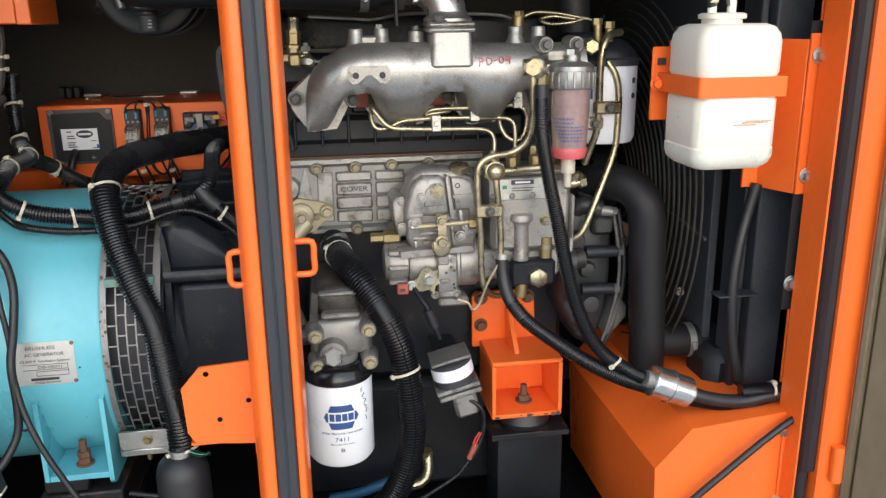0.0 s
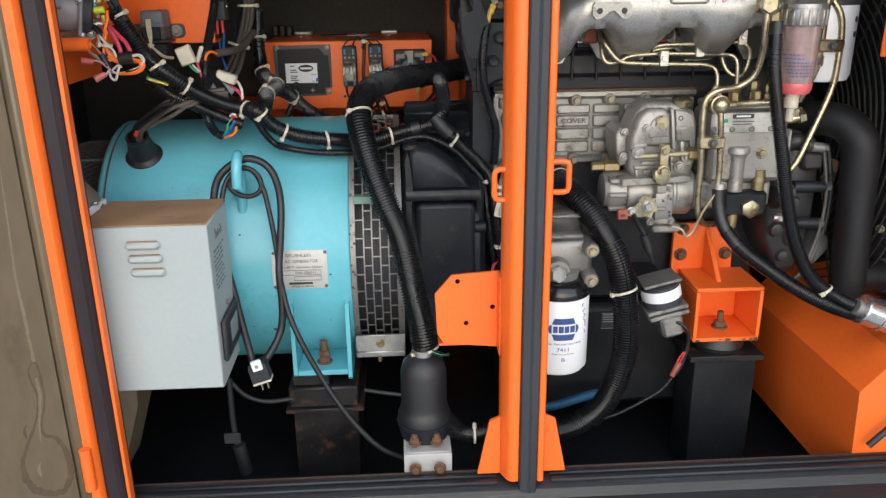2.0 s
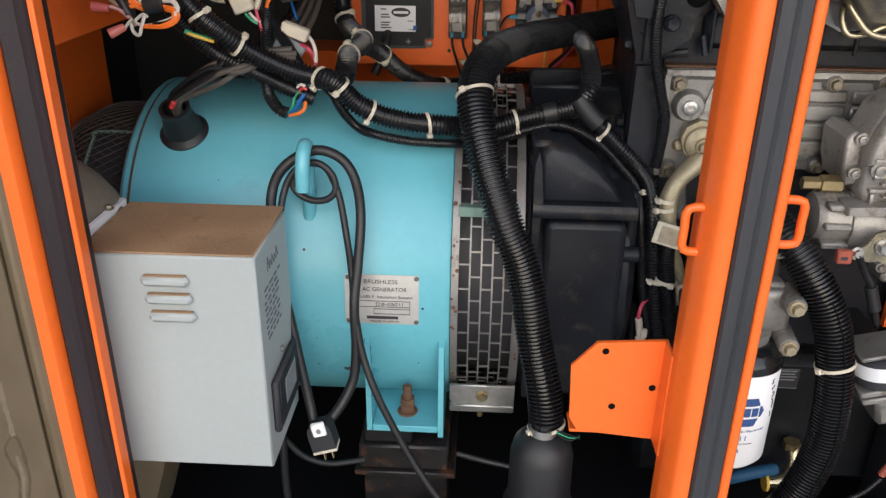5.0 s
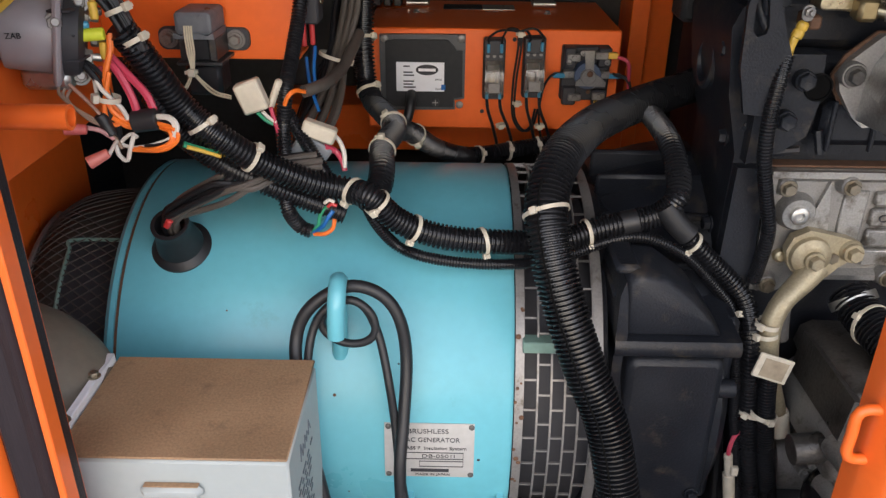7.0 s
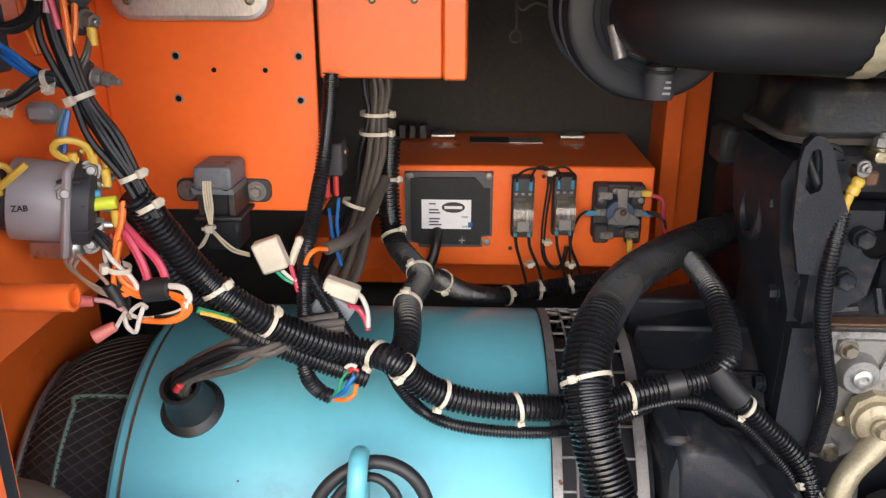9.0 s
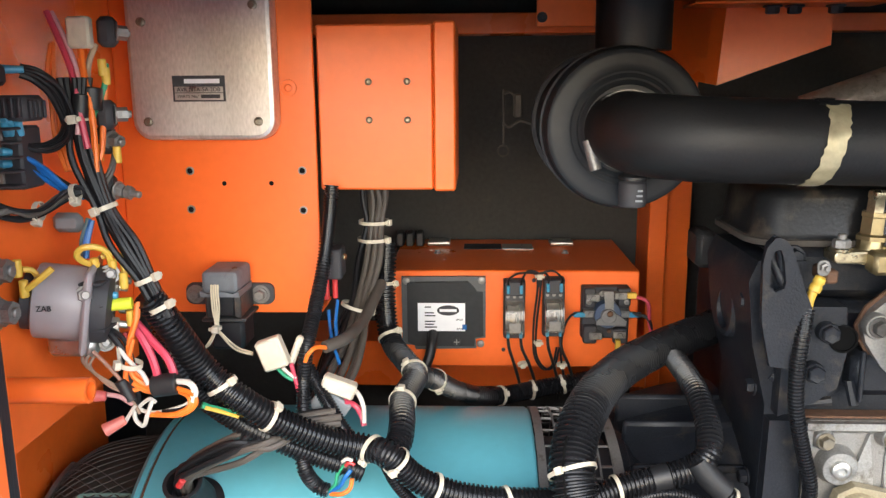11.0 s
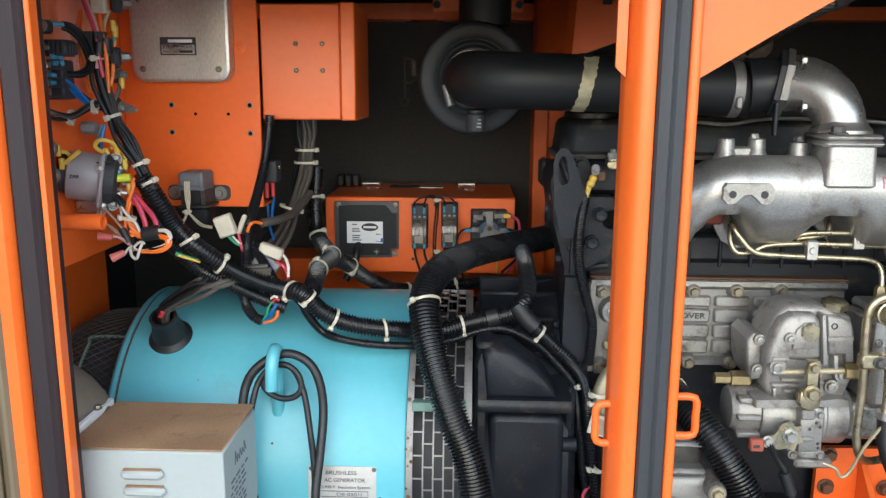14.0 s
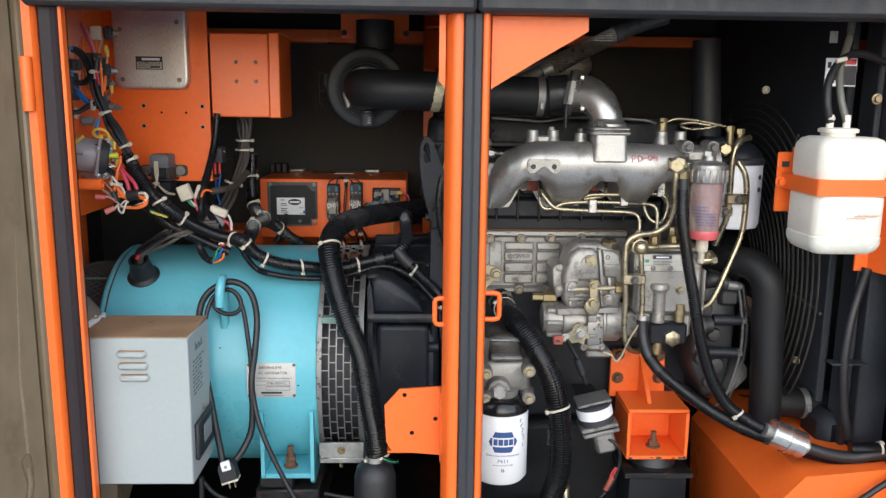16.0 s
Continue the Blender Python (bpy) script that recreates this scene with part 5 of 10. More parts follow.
for i in range(5):
    part("casting_pocket", Geo().box((0.05 + i * 0.08, 1.432, 1.198), (0.10 + i * 0.08, 1.4455, 1.236), 0.004), CAST, eng)
for x, z in ((-0.006, 1.222), (-0.016, 1.183)):
    part("block_bolt", Geo().lathe([(0.0098, 0), (0.0098, 0.009), (0.009, 0.010)], (x, 1.412, z), (0, -1, 0), 18).lathe([(0.0086, 0), (0.0086, 0.005), (0.0075, 0.006), (0.003, 0.005)], (x, 1.402, z), (0, -1, 0), 6), CAST, eng)
part("boss_face", Geo().prism([(-0.044, 1.135), (-0.044, 1.245), (0.012, 1.245), (0.016, 1.2), (0.01, 1.165), (-0.01, 1.15)], "y", 1.412, 1.4445), CAST, eng)
part("boss_hole", Geo().lathe([(0.0135, 0.0), (0.0135, 0.0025), (0.0115, 0.003), (0.0112, 0.001), (0, 0.001)], (0.011, 1.4125, 1.214), (0, -1, 0), 24), HOLE, eng)
for x0, z0, x1, z1 in ((-0.046, 1.17, -0.024, 1.156), (-0.02, 1.14, 0.012, 1.146), (0.03, 1.165, 0.034, 1.142)):
    part("cast_web", Geo().sweep([(x0, 1.432, z0), (x1, 1.426, z1)], 0.005, 8), CAST, eng)
for z in (0.80, 0.90, 1.05, 1.15, 1.24):
    part("flank_bolt", Geo().bolt((-0.0525 - 0.012 * (z > 1.2), 1.455, z), (-1, 0, 0), 0.0075), CAST, eng)
g = Geo().prism([(-0.0605, 1.191), (-0.071, 1.235), (-0.0735, 1.290), (-0.071, 1.304), (-0.064, 1.313), (-0.0605, 1.3135), (-0.0605, 1.3025), (-0.064, 1.3005), (-0.0665, 1.292), (-0.0655, 1.268), (-0.0605, 1.263)], "y", 1.398, 1.404)
g.prism([(-0.0605, 1.3135), (-0.055, 1.312), (-0.048, 1.304), (-0.042, 1.288), (-0.034, 1.266), (-0.026, 1.248), (-0.028, 1.205), (-0.040, 1.188), (-0.0605, 1.191), (-0.0605, 1.263), (-0.053, 1.266), (-0.0515, 1.272), (-0.0545, 1.292), (-0.0575, 1.3015), (-0.0605, 1.3025)], "y", 1.398, 1.404)
g.cyl((-0.045, 1.405, 1.21), (-0.045, 1.431, 1.21), 0.010)
part("lifting_eye", g, CAST, eng, "slotted steel lifting eye")
part("sender_block", Geo().box((-0.012, 1.408, 1.268), (0.000, 1.440, 1.281), 0.002), RUST, eng, "rusty sender base")
part("casting_web", Geo().prism([(-0.052, 0.98), (-0.05, 1.13), (-0.02, 1.13), (-0.012, 0.96)], "y", 1.414, 1.4295), CAST, eng)
# thermostat pipe on the tappet side: thin line along the head
part("leak_pipe", Geo().sweep([(0.069, 1.440, 1.351), (0.135, 1.440, 1.347), (0.171, 1.440, 1.345), (0.226, 1.440, 1.353), (0.318, 1.440, 1.352), (0.375, 1.440, 1.349), (0.398, 1.440, 1.343)], 0.0025, 8), STEEL, eng)
part("banjo_stub", Geo().cyl((0.398, 1.400, 1.320), (0.399, 1.400, 1.348), 0.009).bolt((0.400, 1.400, 1.346), (0, 0, 1), 0.008), BRASS, eng)

# temperature sender by the flywheel end
snd = thing("injector", "brass fuel injector with clamp and steel line", "injector")
part("body", Geo().lathe([(0.0135, 0), (0.0135, 0.010), (0.0120, 0.012), (0.0120, 0.026)], (0.042, 1.445, 1.280), (0.05, 0, 1), 8), BRASS, snd)
part("hex", Geo().lathe([(0.0145, 0), (0.0145, 0.004), (0.0112, 0.006), (0.0112, 0.022), (0.0122, 0.023), (0.0122, 0.027)], (0.0432, 1.445, 1.303), (0.05, 0, 1), 6), BRASS, snd)
part("stem", Geo().lathe([(0.0085, 0), (0.008, 0.014), (0.0088, 0.015), (0.0088, 0.020), (0.0062, 0.022)], (0.0445, 1.445, 1.329), (0.05, 0, 1), 6), GOLD, snd)
part("clamp", pad(Geo(), 0.004, 0.070, 1.282, 1.294, 0.005, 1.455, 1.430, 0.002), GOLD, snd)
for x, z in ((0.013, 1.294), (0.062, 1.295)):
    part("washer", Geo().cyl((x, 1.438, z - 0.001), (x, 1.438, z + 0.003), 0.0105), GOLD, snd)
    part("nut", Geo().lathe([(0.0085, 0), (0.0085, 0.007), (0.007, 0.009)], (x, 1.438, z + 0.002), (0, 0, 1), 6).cyl((x, 1.438, z + 0.008), (x, 1.438, z + 0.016), 0.0042, seg=10), TARN, snd)
part("inlet_block", Geo().box((0.034, 1.414, 1.274), (0.054, 1.436, 1.296), 0.004), BRASS, snd)
part("inlet_stub", Geo().cyl((0.050, 1.424, 1.285), (0.064, 1.414, 1.283), 0.0065), GOLD, snd)
part("fuel_nut", Geo().lathe([(0.0085, 0), (0.0092, 0.002), (0.0092, 0.013), (0.006, 0.017)], (0.060, 1.416, 1.284), (0.85, -0.5, -0.05), 6), STEEL, snd)
part("fuel_line", Geo().sweep([(0.070, 1.410, 1.283), (0.080, 1.404, 1.284), (0.094, 1.405, 1.281), (0.113, 1.432, 1.274)], 0.003, 8), STEEL, snd)

# tappet cover
cov = thing("tappet_cover", "cast aluminium tappet cover with ribbed panels", "engine cover")
part("cover_plate", Geo().prism([(-0.012, 1.01), (-0.014, 1.12), (-0.006, 1.1265), (0.345, 1.1265), (0.345, 1.002), (0.145, 1.0), (0.06, 1.01), (0.02, 0.985), (-0.002, 0.984)], "y", 1.4245, 1.4445), ALUD, cov)
part("gasket_line", Geo().box((-0.012, 1.4275, 1.127), (0.35, 1.4445, 1.1295), 0.0004), RUST, cov, "thin rusty gasket edge")
part("top_flange", Geo().prism([(1.4245, 1.1262), (1.4165, 1.1262), (1.4165, 1.119), (1.4245, 1.113)], "x", -0.012, 0.345), ALU, cov)
part("left_flange", Geo().prism([(1.4245, 0.99), (1.4165, 0.99), (1.4165, 1.12), (1.4245, 1.12)], "x", -0.013, -0.006), ALU, cov)
part("lower_flange", Geo().prism([(1.4245, 1.003), (1.4175, 1.003), (1.4175, 1.009), (1.4245, 1.014)], "x", 0.055, 0.345), ALU, cov)
for x0, x1 in ((0.0985, 0.1575), (0.1635, 0.212), (0.218, 0.27), (0.276, 0.33)):
    for z0, z1 in ((1.0885, 1.1045), (1.0655, 1.0855), (1.0425, 1.0625), (1.0195, 1.0395)):
        part("cast_panel", Geo().box((x0, 1.4175, z0), (x1, 1.4255, z1), 0.0025), ALU, cov)
part("side_panel", Geo().box((0.068, 1.4215, 1.0205), (0.0935, 1.4255, 1.105), 0.004), ALU, cov)
words("cast_lettering", "COVER", (0.128, 1.4168, 1.0755), 0.0115, INK, cov, width=0.044, depth=0.0008)
for x, z in ((0.004, 1.11), (0.068, 1.112), (0.131, 1.1125), (0.191, 1.1135), (0.253, 1.114), (0.004, 0.998), (0.064, 1.034), (0.130, 1.008), (0.19, 1.008)):
    part("flange_boss", Geo().lathe([(0.0125, 0), (0.0105, 0.005), (0.0098, 0.012), (0.0088, 0.013)], (x, 1.425, z), (0, -1, 0), 22), ALU, cov)
    part("cover_bolt", Geo().bolt((x, 1.412, z), (0, -1, 0), 0.0066), BOLTM, cov)
part("end_boss", Geo().lathe([(0.021, 0), (0.0185, 0.01), (0.0165, 0.013), (0.012, 0.0132)], (0.0205, 1.4245, 1.081), (0, -1, 0), 26), ALU, cov)
part("boss_plug", Geo().lathe([(0.0095, 0), (0.0095, 0.005), (0.0075, 0.0065), (0.004, 0.0065), (0.004, 0.003)], (0.0205, 1.4115, 1.081), (0, -1, 0), 18), STEEL, cov)
part("cast_rib", Geo().prism([(0.05, 1.115), (0.058, 1.06), (0.046, 1.04), (0.03, 1.05)], "y", 1.4195, 1.4245), ALU, cov)
part("small_plug", Geo().lathe([(0.0075, 0), (0.0065, 0.006), (0.004, 0.008)], (0.0145, 1.424, 1.029), (0, -1, 0), 16), GOLD, cov)

# oil filler spout pipe on the cover
flr = thing("oil_return_pipe", "yellow-plated cast elbow pipe on the engine cover", "pipe")
g = Geo().prism([(0.019, 1.024), (0.014, 1.042), (0.019, 1.057), (0.035, 1.0655), (0.056, 1.061), (0.078, 1.056), (0.091, 1.050), (0.0935, 1.040), (0.085, 1.033), (0.072, 1.023), (0.062, 1.011), (0.047, 1.006), (0.031, 1.010)], "y", 1.407, 1.4185)
part("flange", g, PIPEDULL, flr)
part("flange_boss", Geo().lathe([(0.022, 0), (0.0205, 0.006), (0.015, 0.010), (0.012, 0.0105)], (0.039, 1.4075, 1.037), (0, -1, 0), 26), PIPEDULL, flr)
part("flange_boss", Geo().lathe([(0.0125, 0), (0.0115, 0.003), (0.010, 0.0045)], (0.081, 1.4075, 1.043), (0, -1, 0), 20), PIPEDULL, flr)
part("elbow", Geo().sweep([(0.047, 1.404, 1.026), (0.036, 1.397, 1.015), (0.023, 1.390, 1.005), (0.010, 1.382, 0.994), (0.002, 1.377, 0.977), (0.001, 1.375, 0.96), (0.004, 1.375, 0.934), (0.013, 1.376, 0.90), (0.022, 1.376, 0.876), (0.030, 1.377, 0.852), (0.038, 1.379, 0.826)], 0.0112, 18, taper=lambda t: 1.25 - 0.25 * min(1.0, t * 5)), PIPEDULL, flr)
part("hose_end", Geo().lathe([(0.0125, 0), (0.0135, 0.003), (0.0135, 0.030), (0.012, 0.032)], (0.029, 1.377, 0.858), (0.25, 0.02, -1), 20), NYLON, flr, "pale rubber hose end")
part("drop_boss", Geo().sweep([(0.012, 1.388, 0.995), (0.016, 1.39, 0.965), (0.020, 1.392, 0.945)], 0.010, 14), IRON, flr)
for x, y, z in ((0.040, 1.397, 1.036), (0.081, 1.403, 1.043)):
    part("bolt", Geo().lathe([(0.0105, 0), (0.0105, 0.003)], (x, y + 0.001, z), (0, -1, 0), 18).bolt((x, y - 0.002, z), (0, -1, 0), 0.0078), PIPEDULL, flr)
for p, d, r, hh in (((-0.003, 1.3752, 0.972), (0.1, 0, 1), 0.0118, (-1, -0.9, 0)), ((-0.0025, 1.375, 0.961), (-0.12, 0, 1), 0.0122, (-1, -0.6, 0)), ((0.0075, 1.360, 0.866), (0.15, 0, 1), 0.0135, (0.2, -1, 0)), ((-0.002, 1.370, 0.862), (0.15, 0, 1), 0.0128, (-1, -1, 0))):
    strap("cable_tie", p, d, r, flr, head=hh, wide=0.005)
tagp = part("tag", Geo().box((-0.0175, 0, -0.0145), (0.0175, 0.003, 0.0145), 0.0008, Matrix.Translation((-0.001, 1.345, 0.9355)) @ Matrix.Rotation(radians(12), 4, "Y") @ Matrix.Rotation(radians(-12), 4, "Z")), NYLON, flr, "blank yellowed plastic tag")
part("tag_smear", Geo().box((-0.011, -0.0006, -0.0115), (0.0135, 0.0001, 0.0105), 0.0003, Matrix.Translation((-0.001, 1.345, 0.9355)) @ Matrix.Rotation(radians(12), 4, "Y") @ Matrix.Rotation(radians(-12), 4, "Z")), surf("dried_glue", (0.33, 0.27, 0.19), 0.6, var=0.3, scale=60), tagp)

# intake manifold
man = thing("intake_manifold", "cast aluminium intake manifold with red paint-pen mark", "manifold")


def ease(keys, x):
    """Smooth value between (x, value) keys."""
    if x <= keys[0][0]:
        return keys[0][1]
    for (a, va), (b, vb) in zip(keys, keys[1:]):
        if x <= b:
            t = (x - a) / (b - a)
            return va + (vb - va) * t * t * (3 - 2 * t)
    return keys[-1][1]


TOPZ = [(0.058, 1.232), (0.063, 1.258), (0.073, 1.278), (0.09, 1.294), (0.115, 1.306), (0.143, 1.3125), (0.25, 1.312), (0.406, 1.308), (0.48, 1.308)]
SKIRT = [(0.06, 1.0), (0.085, 1.0), (0.122, 0.0), (0.15, 0.0), (0.182, 1.0), (0.225, 1.0), (0.264, 0.0), (0.292, 0.0), (0.318, 1.0), (0.35, 1.0), (0.382, 0.0), (0.412, 0.0), (0.436, 1.0), (0.48, 1.0)]
rings = []
NS = 84
for i in range(NS + 1):
    x = 0.058 + (0.478 - 0.058) * i / NS
    zt, w = ease(TOPZ, x), ease(SKIRT, x)
    e = max(0.0, (0.12 - x) / 0.062)
    r = 0.041 - 0.010 * e * e
    yc, zc = 1.326 + 0.03 * e * e, zt - 0.041 + 0.010 * e * e
    ring = [(yc + r * math.cos(math.radians(a)), zc + r * math.sin(math.radians(a))) for a in range(10, 181, 14)]
    zl = 1.180 + 0.056 * (1 - w)
    front = [(yc - r, zc)]
    for k_ in range(1, 6):
        b_ = math.radians(180 + 24 * k_)
        low = (yc + r * math.cos(b_), zc + r * math.sin(b_))
        dep = (yc + r * (-0.97, -0.86, -0.62, -0.15, 0.55)[k_ - 1], zc - (0.012, 0.027, 0.044, 0.062, 0.078)[k_ - 1])
        front.append((low[0] * (1 - w) + dep[0] * w, low[1] * (1 - w) + dep[1] * w))
    front = [(y, max(z, zl + 0.004)) for y, z in front]
    tail = [(1.385, zl + 0.002 + 0.006 * (1 - w)), (1.419, zl), (1.419, zc + 0.01)]
    rings.append([(x, y, z) for y, z in ring + front[1:] + tail])
m_ = len(rings[0])
g = Geo()
vs = [p for rg in rings for p in rg]
fs = [(i * m_ + j, i * m_ + (j + 1) % m_, (i + 1) * m_ + (j + 1) % m_, (i + 1) * m_ + j) for i in range(NS) for j in range(m_)]
fs += [tuple(range(m_)), tuple(range(NS * m_ + m_ - 1, NS * m_ - 1, -1))]
g.add(vs, fs)
part("runner_casting", g, MANI, man, "", 50)
part("flange_plate", Geo().prism([(0.032, 1.222), (0.040, 1.238), (0.066, 1.262), (0.47, 1.262), (0.47, 1.19), (0.44, 1.177), (0.425, 1.177), (0.405, 1.21), (0.39, 1.212), (0.365, 1.178), (0.32, 1.176), (0.30, 1.2), (0.285, 1.214), (0.268, 1.212), (0.245, 1.18), (0.185, 1.175), (0.165, 1.185), (0.15, 1.212), (0.125, 1.212), (0.105, 1.176), (0.066, 1.172), (0.053, 1.183), (0.036, 1.208)], "y", 1.4195, 1.43), MANI, man)
part("flange_gasket", Geo().prism([(0.029, 1.222), (0.038, 1.241), (0.064, 1.264), (0.10, 1.264), (0.108, 1.173), (0.065, 1.169), (0.050, 1.181), (0.033, 1.208)], "y", 1.4302, 1.433), RUST, man, "rusty gasket edge")
for x, z in ((0.042, 1.226), (0.132, 1.222), (0.283, 1.224), (0.397, 1.226)):
    part("flange_ear", Geo().lathe([(0.0125, 0), (0.0125, 0.008), (0.0115, 0.010)], (x, 1.4195, z), (0, -1, 0), 22), ALU, man)
    part("flange_bolt", Geo().bolt((x, 1.41, z), (0, -1, 0), 0.0075), IRON, man)
for x0, x1 in ((0.136, 0.163), (0.253, 0.284), (0.367, 0.393)):
    part("gasket", Geo().box((x0, 1.408, 1.209), (x1, 1.4193, 1.234), 0.003), REDHUB, man, "rust-red gasket edge")
for x in (0.136, 0.174, 0.378, 0.414):
    part("boss", Geo().lathe([(0.016, 0), (0.0115, 0.012), (0.0105, 0.026), (0.0095, 0.027)], (x, 1.335, 1.305), (0, 0, 1), 22), ALU, man)
part("boss_bridge", Geo().box((0.137, 1.328, 1.305), (0.173, 1.342, 1.322), 0.003), ALU, man)
part("boss_bolt", Geo().bolt((0.171, 1.335, 1.332), (0, 0, 1), 0.005), STEEL, man)
g = Geo().prism([(0.120, 1.276), (0.124, 1.281), (0.176, 1.281), (0.180, 1.276), (0.180, 1.262), (0.174, 1.256), (0.166, 1.257), (0.154, 1.268), (0.146, 1.268), (0.134, 1.257), (0.126, 1.256), (0.120, 1.262)], "y", 1.277, 1.292)
part("bracket_lug", g, ALU, man, "two-hole cast lug")
for x in (0.131, 0.169):
    part("lug_hole", Geo().cyl((x, 1.2785, 1.268), (x, 1.2765, 1.268), 0.0048), INK, man)
g = jar(Geo(), 0.240, 0.304, 1.281, 1.345, [(1.276, 0.003), (1.279, 0.0), (1.30, 0.0015), (1.325, 0.003)], 0.009)
part("riser", g, MANI, man, "square cast riser")
part("riser_flange", Geo().box((0.237, 1.281, 1.3255), (0.307, 1.356, 1.3325), 0.003).box((0.238, 1.282, 1.333), (0.306, 1.355, 1.340), 0.003), MANI, man)
part("riser_bolt", Geo().bolt((0.254, 1.290, 1.340), (0, 0, 1), 0.0085), IRON, man)
part("riser_bolt", Geo().bolt((0.226, 1.335, 1.328), (-0.2, 0, 1), 0.006), IRON, man)
part("riser_boss", Geo().lathe([(0.014, 0), (0.012, 0.012), (0.011, 0.022)], (0.226, 1.335, 1.305), (0, 0, 1), 18), ALU, man)
PEN_O, PEN_U, PEN_V = Vector((0.338, 1.2865, 1.2845)), Vector((1, -0.03, 0.10)), Vector((-0.10, 0.33, 1)).normalized()
for stroke in ([(-26, -7), (-25, 0), (-25, 7), (-20, 6), (-19, 2), (-24, 0)], [(-14, -6), (-14, 6), (-8, 4), (-7, -2), (-13, -6)], [(-4, 0), (1, 1)], [(6, 5), (4, 0), (7, -5), (11, -1), (10, 4), (6, 5)], [(18, 6), (14, -1), (22, 0)], [(20, 4), (19, -8)]):
    part("pen_mark", Geo().sweep([PEN_O + (PEN_U * a + PEN_V * b * 0.9) * 0.001 for a, b in stroke], 0.00085, 6), REDMARK, man, "red paint-pen stroke")
elb = thing("intake_elbow", "polished cast aluminium intake elbow", "elbow")
part("bend", Geo().sweep([(0.272, 1.325, 1.334), (0.2705, 1.327, 1.354), (0.2635, 1.333, 1.374), (0.250, 1.344, 1.391), (0.233, 1.357, 1.400), (0.216, 1.368, 1.400)], 0.0285, 28, taper=lambda t: 1.0 + 0.24 * t), ALUP, elb)
part("foot", Geo().lathe([(0.036, 0), (0.036, 0.004), (0.031, 0.009), (0.029, 0.014)], (0.272, 1.325, 1.3405), (0, 0, 1), 28), ALUP, elb)
part("flange", Geo().lathe([(0.034, 0), (0.0415, 0), (0.043, 0.003), (0.043, 0.009), (0.035, 0.014)], (0.219, 1.367, 1.400), (-1, 0.25, 0.16), 6), ALUD, elb)
part("gasket", Geo().lathe([(0.034, 0), (0.042, 0), (0.042, 0.006), (0.034, 0.006)], (0.209, 1.370, 1.400), (-1, 0.25, 0.16), 6), INK, elb)
part("adapter", Geo().lathe([(0.034, 0), (0.034, 0.03), (0.036, 0.035)], (0.205, 1.374, 1.400), (-1, 0.12, -0.08), 28), RUBBER, elb)
part("bolt", Geo().bolt((0.222, 1.328, 1.372), (1, -0.2, 0), 0.0058), STEEL, elb)
part("bolt", Geo().bolt((0.222, 1.340, 1.428), (1, -0.2, 0), 0.0055), STEEL, elb)
part("stay", Geo().box((0.196, 1.342, 1.335), (0.201, 1.350, 1.378), 0.001), CAST, elb)

# injector lines
lines = thing("injector_lines", "yellow-plated steel injector lines with clips", "fuel pipes")
for pts in ([(0.159, 1.390, 1.238), (0.156, 1.350, 1.220), (0.165, 1.340, 1.204), (0.183, 1.335, 1.186), (0.218, 1.335, 1.182), (0.279, 1.335, 1.180), (0.324, 1.335, 1.178), (0.341, 1.335, 1.172), (0.345, 1.330, 1.160), (0.344, 1.325, 1.145)],
            [(0.167, 1.390, 1.238), (0.158, 1.360, 1.215), (0.156, 1.350, 1.197), (0.164, 1.345, 1.183), (0.184, 1.345, 1.185), (0.203, 1.345, 1.193), (0.246, 1.345, 1.196), (0.317, 1.345, 1.195), (0.364, 1.345, 1.193), (0.378, 1.340, 1.186), (0.380, 1.335, 1.167), (0.377, 1.325, 1.143)],
            [(0.291, 1.400, 1.243), (0.285, 1.360, 1.220), (0.279, 1.355, 1.207), (0.260, 1.350, 1.204), (0.239, 1.350, 1.202), (0.255, 1.345, 1.210), (0.317, 1.345, 1.211), (0.376, 1.345, 1.213), (0.390, 1.340, 1.210), (0.400, 1.340, 1.196), (0.396, 1.340, 1.170), (0.383, 1.335, 1.158), (0.366, 1.340, 1.166), (0.358, 1.350, 1.188), (0.366, 1.360, 1.207), (0.387, 1.370, 1.218)]):
    part("line", Geo().sweep(pts, 0.0036, 10), GOLD, lines)
for p in (Vector((0.254, 1.331, 1.190)), Vector((0.316, 1.340, 1.203)), Vector((0.385, 1.340, 1.221))):
    c = part("clip", Geo().box(p + Vector((-0.0072, -0.003, -0.0125)), p + Vector((0.0072, 0.008, 0.0125)), 0.001), STEEL, lines, "plated steel pipe clip")
    part("clip_screw", Geo().lathe([(0.0048, 0), (0.004, 0.002)], p + Vector((0, -0.003, 0)), (0, -1, 0), 12), STEEL, c)
for p in ((0.344, 1.325, 1.145), (0.379, 1.330, 1.146), (0.410, 1.330, 1.150), (0.435, 1.330, 1.146)):
    part("union_nut", Geo().lathe([(0.0075, 0), (0.0085, 0.003), (0.0085, 0.013), (0.006, 0.017)], Vector(p) - Vector((0, 0, 0.016)), (0, 0, 1), 6).cyl(Vector(p) - Vector((0, 0, 0.04)), Vector(p) - Vector((0, 0, 0.016)), 0.0095, seg=6), BRASS, lines)

